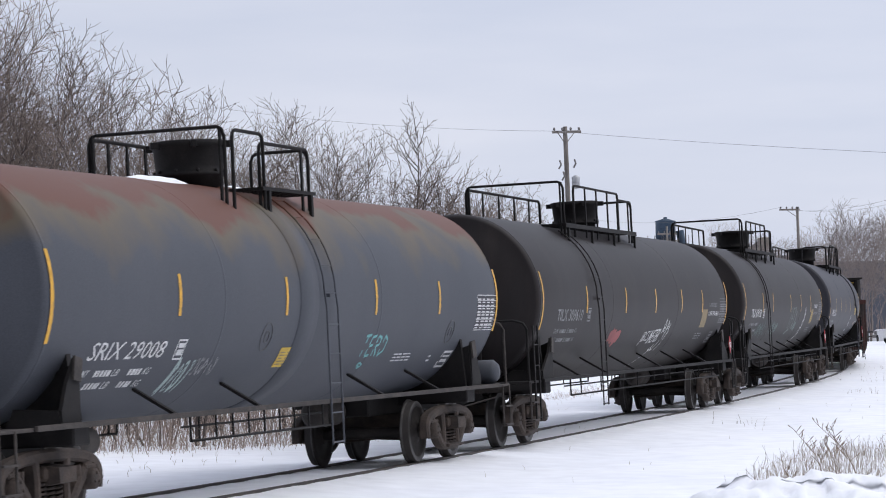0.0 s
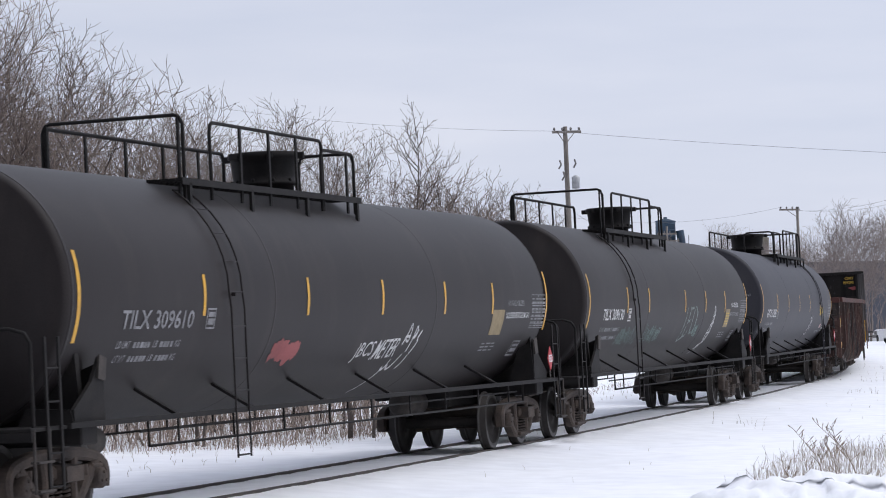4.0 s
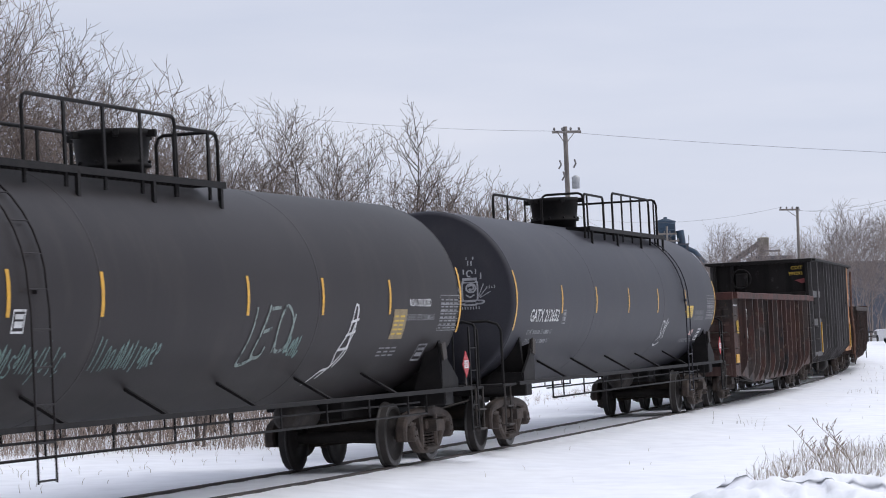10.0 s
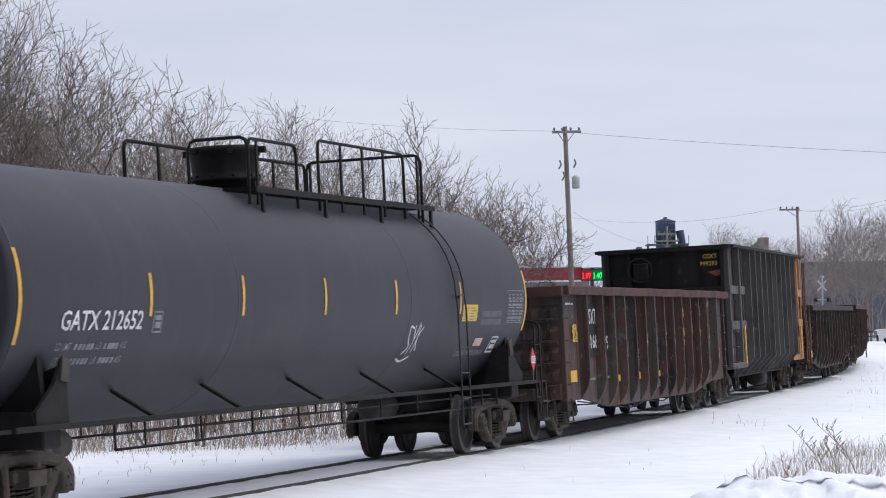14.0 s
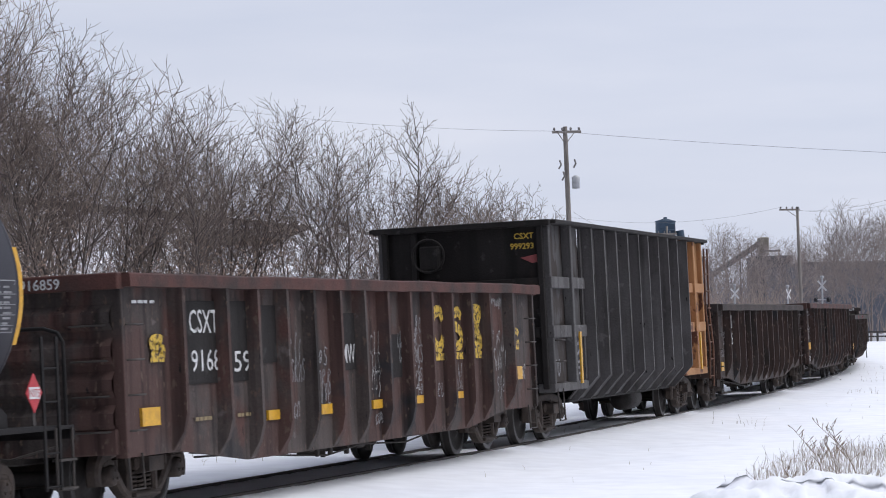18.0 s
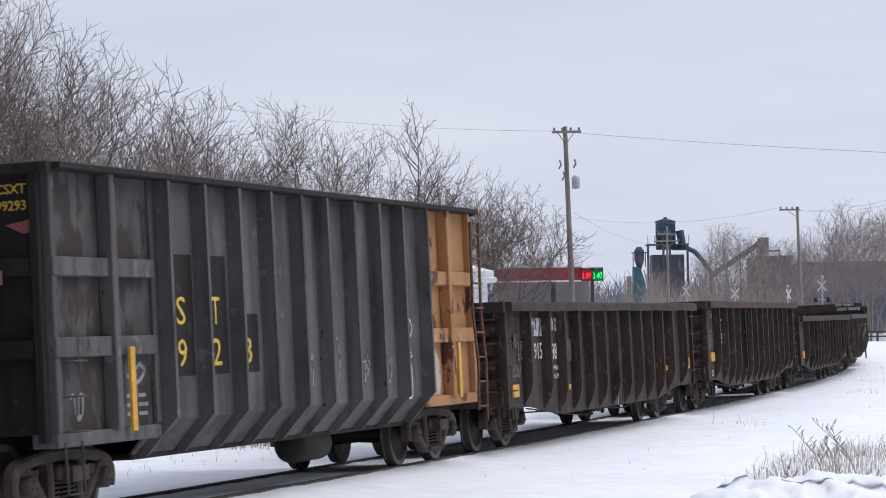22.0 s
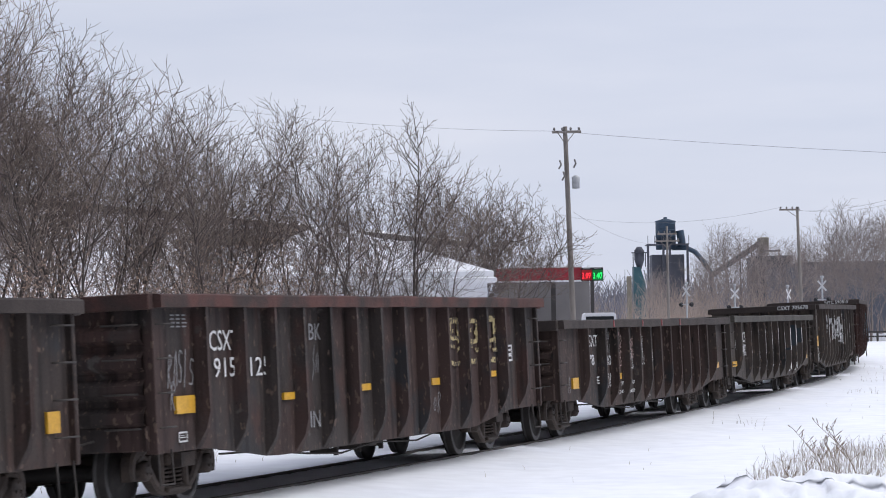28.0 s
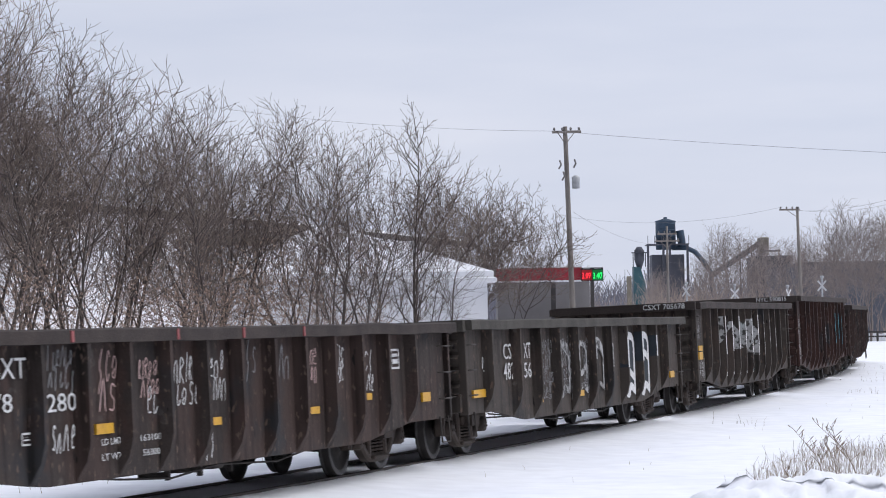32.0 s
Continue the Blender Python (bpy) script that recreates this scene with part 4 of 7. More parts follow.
def diamond_placard(car, x, number, y=-1.5, z=1.42):
    """The hazard diamond on its pole, with its number."""
    g = Mesh().prism([(x - 0.17, z), (x, z - 0.2), (x + 0.17, z), (x, z + 0.2)], 1, y - 0.006, y + 0.006)
    p = part("hazard_placard", g, "red", car, "red diamond hazard placard")
    part("panel", Mesh().box(x - 0.11, x + 0.11, y - 0.012, y - 0.006, z - 0.06, z + 0.06), "white", p)
    letter(number, 0.115, x - 0.125, z - 0.04, lambda a, b, c: (a, y - 0.016, b), "red", p, "number")
    part("holder", Mesh().box(x - 0.03, x + 0.03, y + 0.006, y + 0.02, 1.06, z + 0.1), "grime", p)


def build_tanks():
    # worn grey car with rust along its top
    car, half = tank_car("tank_car", "weathered grey tank car with rust along its top and graffiti", -65.4, -51.56, "tank_grey", 7.95, 8.95, 1, dome=-0.3,
                         plat=(-1.35, 1.6), ladder_x=0.62, top=4.52, strips=(-7.57, -4.23, -0.82, 2.62, 5.48, 8.42), braces=(-4.6, -2.0, 2.6, 5.1), sills="grime", x_off=0.38)
    fit_letter("SRIX 29008", -6.43, -4.45, 1.72, 1.91, skin, "white", car, 0.4)
    for z, text, x in ((1.545, "LD LMT", -6.62), (1.415, "LT WT", -6.68)):
        fit_letter(text, x, x + 0.42, z, z + 0.075, skin, "white", car, 0.3)
        table_of_bars(x + 0.6, x + 1.02, z, z + 0.16, skin, car, "white", "stencil_line", 1, 5)
        fit_letter("LB", x + 1.06, x + 1.22, z, z + 0.075, skin, "white", car, 0.3)
        table_of_bars(x + 1.5, x + 1.86, z, z + 0.16, skin, car, "white", "stencil_line", 1, 4)
        fit_letter("KG", x + 1.9, x + 2.06, z, z + 0.075, skin, "white", car, 0.3)
    outline_box(car, -4.08, -3.83, 1.69, 1.92, skin, "white", 0.02)
    patch(-0.68, 0.06, 1.54, 1.78, skin, "gold", car, "notice_panel", label="orange-yellow notice panel")
    table_of_bars(-0.64, 0.02, 1.57, 1.75, skin, car, "tan", "notice_print", 5, 3)
    patch(7.38, 8.34, 1.95, 2.45, skin, "tank_navy", car, "stencil_panel", lift=0.003)
    table_of_bars(7.4, 8.32, 1.96, 2.44, skin, car, "white", "stencil_table", 10, 4)
    table_of_bars(4.0, 4.83, 1.53, 1.66, skin, car, "white", "stencil_line", 3, 4)
    outline_box(car, 6.37, 6.78, 1.40, 1.64, skin, "white", 0.03)
    table_of_bars(5.7, 5.85, 1.5, 1.62, skin, car, "white", "stencil_line", 2, 1)
    for k, strokes in enumerate(([[(0, 1), (0.9, 1.05)], [(0.45, 1), (0.35, 0)]], [[(0.8, 1), (0.1, 0.95), (0.05, 0), (0.75, 0.05)], [(0.05, 0.5), (0.6, 0.55)]],
                                 [[(0.05, 0), (0.1, 1), (0.7, 0.9), (0.65, 0.55), (0.1, 0.5), (0.8, 0)]], [[(0.1, 0), (0.15, 1), (0.75, 0.8), (0.8, 0.25), (0.1, 0)]])):
        g = Mesh()
        for line in strokes:
            for (a0, b0), (a1, b1) in zip(line, line[1:]):
                x0, x1, z0, z1 = 2.45 + 0.26 * (k + a0 * 0.85), 2.45 + 0.26 * (k + a1 * 0.85), 1.62 + 0.27 * b0, 1.62 + 0.27 * b1
                d = math.hypot(x1 - x0, z1 - z0)
                nx, nz = -(z1 - z0) / d * 0.018, (x1 - x0) / d * 0.018
                g.add([skin(x0 + nx, z0 + nz, 0.006), skin(x1 + nx, z1 + nz, 0.006), skin(x1 - nx, z1 - nz, 0.006), skin(x0 - nx, z0 - nz, 0.006)], [(0, 1, 2, 3)])
        part("graffiti", g, "teal_paint", car, "teal sprayed letter")
    spray(2.6, 2.9, 1.45, 1.55, skin, "teal_paint", car, 1, 6, 0.03)
    spray(-3.95, -3.35, 1.30, 1.72, skin, "pale_teal", car, 4, 9, 0.035)
    spray(-3.35, -2.65, 1.48, 1.72, skin, "faded", car, 5, 12, 0.02)
    for x in (-1.35, 6.2):
        g = Mesh()
        for r0 in (0.07, 0.17):
            g.tube([skin(x + r0 * math.cos(a), 1.92 + r0 * math.sin(a), 0.002) for a in np.linspace(0, 6.283, 21)], 0.008, 4, False)
        part("worn_ring", g, "sill_grey", car)
    # snow left on the tank's top beside the bonnet
    for x0, x1, d0, d1, k in ((-2.6, -1.0, 74, 92, 1.0), (0.35, 1.3, 78, 96, 0.7)):
        g, n, m = Mesh(), 14, 6
        v = []
        for i in range(n + 1):
            for j in range(m + 1):
                u, w = i / n, j / m
                h = 0.06 * k * (math.sin(math.pi * u) * math.sin(math.pi * w)) ** 0.5 * (1 + 0.3 * noise.noise((u * 5, w * 3, x0)))
                v.append(round_skin(x0 + (x1 - x0) * u, d0 + (d1 - d0) * (w - 0.5) * (0.5 + math.sin(math.pi * u) * 0.5) + (d1 - d0) / 2, h - 0.004))
        g.add(v, [(i * (m + 1) + j, i * (m + 1) + j + 1, (i + 1) * (m + 1) + j + 1, (i + 1) * (m + 1) + j) for i in range(n) for j in range(m)], True)
        part("snow_patch", g, "snow", car, "thin patch of snow on the tank's top")
    # a wide band plate beside the ladder
    part("girth_band", Mesh().lathe([(-0.55, R), (-0.53, R + 0.018), (0.1, R + 0.018), (0.12, R)], 64, 0, (0.2, 0, ZC)), "tank_grey", car)

    # black car with the red scrawl
    car, half = tank_car("tank_car", "black tank car with white and red graffiti", -46.9, -29.1, "tank_black", 9.25, 10.35, 1, ladder_x=-4.8,
                         strips=(-9.1, -5.65, -2.15, 0.85, 3.74, 6.25, 9.45))
    tank_print(car, -7.98, -5.96, "TILX 309610", "faded")
    outline_box(car, -5.55, -5.28, 2.03, 2.27, skin, "faded", 0.02)
    spray(-3.2, -2.15, 1.62, 1.86, skin, "red_paint", car, 5, 21, 0.13)
    spray(-3.1, -2.25, 1.64, 1.84, skin, "red_paint", car, 4, 22, 0.12)
    rise = lambda x, z, l: skin(x, z + 0.03 * (x - 0.14), l)
    for text, a, b in (("JBCS", 0.14, 0.86), (".METER", 0.92, 1.92)):
        fit_letter(text, a, b, 1.54, 1.80, rise, "white", car, 0.3, "graffiti")
    for pts in ([(2.1, 1.75), (2.3, 2.05), (2.32, 1.8), (2.14, 1.86), (2.34, 1.87)], [(2.42, 1.65), (2.55, 2.0), (2.62, 1.9), (2.5, 1.84), (2.66, 1.96)], [(2.62, 1.62), (2.75, 1.78), (2.72, 1.84), (2.82, 1.95)],
                [(1.6, 1.12), (1.82, 1.38), (1.78, 1.45), (1.9, 1.42), (1.95, 1.56)], [(1.92, 1.5), (2.1, 1.42), (2.32, 1.62)], [(2.45, 1.42), (2.55, 1.5), (2.6, 1.6)]):
        g = Mesh()
        ribbon(g, smooth_path(pts), 0.035, skin, 0.006)
        part("graffiti", g, "white", car, "white sprayed graffiti stroke")
    for _ in (0,):
        patch(6.3, 6.95, 1.85, 2.24, skin, "tan", car, "notice_panel", label="faded tan notice panel")
        fit_letter("NON-ODORIZED", 7.13, 8.08, 2.30, 2.39, skin, "faded", car)
        fit_letter("LIQUEFIED PETROLEUM GAS", 7.06, 8.42, 2.09, 2.20, skin, "white", car)
        table_of_bars(8.56, 9.4, 1.97, 2.46, skin, car, "faded", "stencil_table", 9, 4)
        table_of_bars(6.14, 6.97, 1.61, 1.76, skin, car, "faded", "stencil_line", 3, 3)
        outline_box(car, 7.94, 8.36, 1.51, 1.75, skin, "faded", 0.025)
    diamond_placard(car, 9.35, "1075")
    # black car with pale green tags
    car, half = tank_car("tank_car", "black tank car with pale green and white graffiti", -25.04, -7.6, "tank_black", 9.25, 10.35, 1, ladder_x=-4.95,
                         strips=(-9.02, -5.5, -3.29, 0.86, 3.46, 6.13, 9.37))
    tank_print(car, -7.78, -5.83, "TILX 309130", "white")
    outline_box(car, -5.38, -5.10, 2.02, 2.26, skin, "white", 0.022)
    tag(-5.9, -3.95, 1.6, 1.88, skin, "green_paint", car, 31, 0.02)
    tag(-3.3, -1.3, 1.62, 1.9, skin, "green_paint", car, 33, 0.02)
    def drawn(lines, w, material, label):
        for pts in lines:
            g = Mesh()
            ribbon(g, smooth_path(pts), w, skin, 0.006)
            part("graffiti", g, material, car, label)

    drawn(([(1.18, 2.28), (1.1, 1.95), (1.0, 1.62), (1.2, 1.6), (1.45, 1.66)], [(1.62, 2.3), (1.42, 1.95), (1.36, 1.7), (1.62, 1.68), (1.7, 1.8)], [(1.5, 1.98), (1.75, 2.02)], [(1.66, 2.26), (1.95, 2.28)],
           [(2.0, 1.72), (1.98, 2.1), (2.2, 2.3), (2.45, 2.1), (2.4, 1.8), (2.1, 1.74), (1.98, 1.9)], [(2.5, 2.2), (2.42, 1.9), (2.52, 1.72)]), 0.045, "pale_green", "pale green sprayed letter outline")
    tag(2.35, 3.1, 1.66, 1.9, skin, "green_paint", car, 36, 0.028)
    drawn(([(4.05, 1.28), (4.25, 1.45), (4.5, 1.5), (4.42, 1.7), (4.6, 1.95), (4.72, 2.3), (4.85, 2.22), (4.72, 1.9), (4.78, 1.7), (4.6, 1.5)], [(4.3, 1.36), (4.62, 1.62), (4.8, 1.95), (4.82, 2.32)],
           [(4.45, 1.72), (4.78, 1.74)], [(4.52, 1.9), (4.86, 1.96)], [(4.6, 2.08), (4.9, 2.12)]), 0.035, "white", "white sprayed arrow stroke")
    patch(6.33, 6.9, 1.84, 2.25, skin, "tan", car, "notice_panel", label="faded tan notice panel")
    table_of_bars(6.38, 6.85, 1.9, 2.2, skin, car, "gold", "notice_print", 5, 2)
    fit_letter("NON-ODORIZED", 6.98, 7.94, 2.29, 2.40, skin, "white", car)
    fit_letter("LIQUEFIED PETROLEUM GAS", 6.86, 8.15, 2.08, 2.18, skin, "faded", car)
    table_of_bars(8.42, 9.25, 1.97, 2.43, skin, car, "faded", "stencil_table", 9, 4)
    table_of_bars(6.1, 6.9, 1.61, 1.76, skin, car, "faded", "stencil_line", 3, 3)
    outline_box(car, 7.82, 8.21, 1.52, 1.76, skin, "faded", 0.025)
    diamond_placard(car, 9.35, "1075")
    # slate car, turned round
    car, half = tank_car("tank_car", "dark slate tank car with a pale sprayed emblem on its head", -3.08, 14.0, "tank_navy", 9.25, 10.35, -1, braces=(-6.1, -3.5, -0.6, 2.3, 5.2),
                         dome=-0.05, plat=(-5.7, 1.45), ladder_x=-5.5, bay=1.75, gap=0.85, strips=(-9.22, -5.96, -3.18, -0.28, 2.64, 5.7, 9.3))
    tank_print(car, -8.24, -6.16, "GATX 212652", "white", 0.1)
    outline_box(car, -5.85, -5.6, 2.0, 2.24, skin, "faded", 0.02)
    for pts in ([(3.62, 1.98), (3.44, 2.0), (3.5, 1.82), (3.62, 1.72), (3.46, 1.62)], [(3.66, 2.02), (3.74, 1.84), (3.86, 2.06)], [(3.76, 1.86), (3.68, 1.6)], [(3.9, 2.04), (3.86, 1.64)], [(4.04, 2.0), (3.88, 1.84), (4.02, 1.66)], [(3.36, 1.56), (3.6, 1.52), (3.9, 1.58)]):
        g = Mesh()
        ribbon(g, smooth_path(pts), 0.03, skin, 0.006)
        part("graffiti", g, "white", car, "white sprayed graffiti stroke")
    patch(5.84, 6.6, 2.07, 2.32, skin, "gold", car, "notice_panel", label="yellow notice panel")
    table_of_bars(5.88, 6.55, 2.09, 2.30, skin, car, "tan", "notice_print", 5, 2)
    table_of_bars(8.28, 9.15, 2.06, 2.52, skin, car, "faded", "stencil_table", 9, 4)
    for z in (2.01, 2.13):
        patch(6.86, 7.94, z, z + 0.09, skin, "sill_grey", car, "paint_patch", rows=1)
    fit_letter("LIQUEFIED PETROLEUM GAS", 6.1, 7.6, 1.54, 1.63, skin, "faded", car)
    patch(6.84, 7.25, 1.69, 1.81, skin, "pink_paint", car, "notice_panel", rows=2, label="small red and white notice")
    outline_box(car, 7.75, 8.09, 1.58, 1.83, skin, "white", 0.025)
    diamond_placard(car, 9.4, "1075")
    # the emblem on the head: strokes round a jar, with splashes
    head = lambda a, b, c: (-9.25 - 0.46 + 0.34 * min(1, (a * a + (b - ZC) ** 2) / (R - 0.1) ** 2) - 0.004, -a, b)
    spot = lambda u, v, c: head(0.78 + 0.86 * u, 2.62 + 0.9 * v, c)

    def stroke(pts, w, material="emblem"):
        g = Mesh()
        ribbon(g, smooth_path(pts) if len(pts) > 2 else pts, w, spot, 0)
        part("sprayed_emblem", g, material, car, "stroke of a pale sprayed jar emblem")

    oval = lambda u, v, a, b, n=14: [(u + a * math.cos(q), v + b * math.sin(q)) for q in np.linspace(0, 2 * math.pi, n)]
    for k in (-1, 1):
        stroke([(k * 0.105, 0.13), (k * 0.135, 0.08), (k * 0.135, -0.18), (k * 0.10, -0.23)], 0.03)
        for u, v, l in ((0.11, 0.16, 0.09), (0.2, 0.07, 0.11), (0.03, 0.31, 0.09), (0.06, 0.42, 0.05)):
            stroke([(k * u, v + 0.09), (k * u, v + 0.09 + l)], 0.022)
        for a0 in (25, 45, 64):
            c, d = math.cos(radians(a0)) * k, math.sin(radians(a0))
            stroke([(k * 0.13 + 0.05 * c, -0.2 + 0.05 * d), (k * 0.13 + 0.26 * c, -0.2 + 0.3 * d)], 0.016)
        stroke([(k * 0.12, -0.22), (k * 0.25, -0.24), (k * 0.2, -0.28), (k * 0.09, -0.28)], 0.03)
        for j in range(4):
            stroke([(k * (0.3 + 0.045 * j), -0.02), (k * (0.3 + 0.045 * j), 0.02 + 0.02 * (j % 2))], 0.016, "faded")
    stroke([(-0.13, 0.16), (0.13, 0.16)], 0.05)
    stroke([(-0.12, 0.10), (0.12, 0.10)], 0.022)
    stroke(oval(0.0, 0.26, 0.05, 0.055, 11)[:9], 0.024)
    stroke(oval(0.02, 0.0, 0.085, 0.075), 0.03)
    stroke([(-0.03, 0.03), (0.05, 0.05), (0.06, -0.02), (-0.02, -0.02), (0.07, -0.08)], 0.026)
    stroke([(-0.07, -0.12), (0.0, -0.16), (0.08, -0.12)], 0.028)
    stroke([(-0.1, -0.23), (0.1, -0.23)], 0.04)
    stroke([(-0.12, -0.30), (0.12, -0.30)], 0.03)
    for j in range(7):
        stroke([(-0.15 + 0.05 * j, -0.38), (-0.15 + 0.05 * j, -0.33)], 0.02)
    v, f = glyphs("212652", 0.17, 0.003)
    part("lettering", Mesh().add([head(-0.28 + a, 2.74 + b, 0) for a, b, _ in v], f), "white", car)


build_tanks()


# ---- gondolas and the tall hopper ----
RIBS = []


def crest(x, z, l):
    """A place on the outer face of a gondola's rib."""
    return (x, -1.642 - l, z)


def gondola(name, label, first, last, L, top, paint, chord, ribs, seed, span=None):
    """An open car with pressed ribs, a dented top chord and a belly between its trucks."""
    r = random.Random(seed)
    car, half = rail_car(name, label, "gondola", first, last)

    span = [span[0], *np.linspace(span[1], span[2], ribs - 2), span[3]] if span else list(np.linspace(-L + 1.45, L - 1.4, ribs))

    def belly(x):
        return float(np.interp(abs(x), [0, L - 3.7, L - 1.7, L], [0.46, 0.46, 0.66, 0.66]))

    xs = [-L + 2 * L * i / 40 for i in range(41)]
    for sg in (-1, 1):
        g = Mesh()
        bow = [0.004 * noise.noise((x * 0.8, seed, sg)) for x in xs]
        poly = [(x, sg * (1.47 + b), belly(x)) for x, b in zip(xs, bow)] + [(x, sg * (1.47 + b), 1.5) for x, b in zip(xs, bow)] + [(x, sg * (1.47 + 2 * b), top - 0.1) for x, b in zip(xs, bow)]
        inner = [(x, y - sg * 0.05, z) for x, y, z in poly]
        n = len(xs)
        quads = [(k * n + i, k * n + i + 1, (k + 1) * n + i + 1, (k + 1) * n + i) for k in (0, 1) for i in range(n - 1)]
        g.add(poly + inner, quads + [tuple(3 * n + i for i in q[::-1]) for q in quads] + [(i, i + 1, 3 * n + i + 1, 3 * n + i) for i in range(n - 1)])
        side = part("side_wall", g, paint, car)
        # ribs
        for i in range(ribs):
            x = span[i]
            zb, zt = belly(x) + 0.02, top - 0.14
            d = 0.17
            rows = []
            for z, dd, w0, w1 in ((zb, 0.012, 0.10, 0.08), (zb + 0.2, d * 0.72, 0.085, 0.05), (zb + 0.4, d, 0.075, 0.04), ((zb + zt) / 2 + 0.2, d, 0.07, 0.04), (zt, d, 0.07, 0.04)):
                dx = r.uniform(-0.014, 0.014)
                rows.append([(x - w0 + dx, sg * 1.468, z), (x - w1 + dx, sg * (1.47 + dd), z), (x + w1 + dx, sg * (1.47 + dd), z), (x + w0 + dx, sg * 1.468, z)])
            rib = Mesh()
            flat = [p for row in rows for p in row]
            rib.add(flat, [(4 * a + b, 4 * a + b + 1, 4 * a + b + 5, 4 * a + b + 4) for a in range(4) for b in range(3)] + [(0, 1, 2, 3), (16, 17, 18, 19)])
            part("rib", rib, paint, side)
        # top chord, knocked about by years of loading
        g = Mesh()
        m = 32
        ring = []
        for i in range(m + 1):
            x = -L + 2 * L * i / m
            o, u = 0.022 * noise.noise((x * 0.9, seed + 5, sg)), 0.018 * noise.noise((x * 0.7, seed + 9, sg))
            ring += [(x, sg * (1.42 + o), top - 0.15 + u), (x, sg * (1.66 + o), top - 0.15 + u), (x, sg * (1.66 + o), top - 0.02 + u), (x, sg * (1.635 + o), top + u), (x, sg * (1.42 + o), top + u)]
        g.add(ring, [(5 * i + j, 5 * i + (j + 1) % 5, 5 * (i + 1) + (j + 1) % 5, 5 * (i + 1) + j) for i in range(m) for j in range(5)] + [(0, 1, 2, 3, 4), tuple(5 * m + j for j in range(5))])
        part("top_chord", g, chord, car)
        # corner posts, ladders and grab irons
        for ex in (-1, 1):
            part("corner_post", Mesh().box(*sorted((ex * (L - 0.09), ex * L)), *sorted((sg * 1.40, sg * 1.54)), 0.66, top - 0.15, 0.01), paint, car)
            lx = ex * (L - 0.28)
            for k in range(4):
                z = 0.95 + 0.38 * k
                if z < top - 0.25:
                    part("grab_iron", Mesh().tube([(lx - 0.2, sg * 1.50, z), (lx - 0.2, sg * 1.57, z), (lx + 0.2, sg * 1.57, z), (lx + 0.2, sg * 1.50, z)], 0.012, 5), "grime", car)
            part("sill_step", Mesh().tube([(lx - 0.19, sg * 1.5, 0.7), (lx - 0.19, sg * 1.52, 0.32), (lx + 0.19, sg * 1.52, 0.32), (lx + 0.19, sg * 1.5, 0.7)], 0.014, 5), "grime", car)
    # ends with pressed horizontal corrugations
    for ex in (-1, 1):
        g = Mesh()
        prof = [(0.0, 0.70)]
        k = 4
        for i in range(k):
            z = 0.95 + (top - 1.2) * i / k
            h = (top - 1.2) / k
            prof += [(0.0, z), (0.09, z + h * 0.22), (0.09, z + h * 0.55), (0.0, z + h * 0.8)]
        prof += [(0.0, top - 0.05)]
        v = [(ex * (L + 0.02 + a), y, z) for a, z in prof for y in (-1.44, 1.44)] + [(ex * (L - 0.04), y, z) for a, z in prof for y in (-1.44, 1.44)]
        n = len(prof)
        g.add(v, [(2 * i, 2 * i + 1, 2 * i + 3, 2 * i + 2) for i in range(n - 1)] + [(2 * n + 2 * i, 2 * n + 2 * i + 1, 2 * n + 2 * i + 3, 2 * n + 2 * i + 2) for i in range(n - 1)])
        part("end_wall", g, paint, car)
        part("end_chord", Mesh().box(*sorted((ex * (L - 0.06), ex * (L + 0.13))), -1.56, 1.56, top - 0.17, top + 0.006, 0.012), chord, car)
        part("end_sill", Mesh().box(*sorted((ex * (L - 0.15), ex * (L + 0.06))), -1.45, 1.45, 0.70, 0.98, 0.015), paint, car)
        for k in range(4):
            z = 0.95 + 0.38 * k
            if z < top - 0.25:
                part("grab_iron", Mesh().tube([(ex * (L + 0.02), -1.38, z), (ex * (L + 0.13), -1.38, z), (ex * (L + 0.13), -0.98, z), (ex * (L + 0.02), -0.98, z)], 0.012, 5), "grime", car)
    part("floor_plate", Mesh().box(-L + 0.05, L - 0.05, -1.44, 1.44, 0.98, 1.06), "grime", car)
    g = Mesh().box(-L, L, -0.3, 0.3, 0.62, 0.98, 0.02)
    part("centre_sill", g, "grime", car)
    part("brake_cylinder", Mesh().lathe([(-0.35, 0.0), (-0.33, 0.15), (0.3, 0.16), (0.34, 0.05), (0.6, 0.03), (0.6, 0.0)], 14, 0, (half * 0.4, -0.6, 0.66)), "grime", car)
    for x in (-0.6, 0.35, 1.3):
        part("brake_lever", Mesh().box(x - 0.02, x + 0.02, -1.0, -0.6, 0.34, 0.40, 0.006).box(x - 0.03, x + 0.03, -1.0, -0.94, 0.30, 0.62, 0.006), "grime", car)
    part("brake_valve", Mesh().box(0.62, 0.98, -1.05, -0.7, 0.36, 0.62, 0.04), "grime", car)
    part("train_pipe", Mesh().tube([(-half + 1.3, -1.1, 0.60), (-2.2, -1.15, 0.40), (-0.9, -1.15, 0.34), (0.6, -1.1, 0.42), (2.4, -1.15, 0.36), (half - 1.3, -1.1, 0.58)], 0.013, 5), "grime", car)
    part("brake_rod", Mesh().tube([(-half * 0.7, -0.85, 0.52), (0, -0.9, 0.42), (half * 0.7, -0.85, 0.5)], 0.014, 5), "grime", car)
    couplers(car, L + 0.15)
    flat = lambda x, z, l: (x - 0.12, -1.49 - l, z)
    RIBS[:] = span
    return car, L, flat


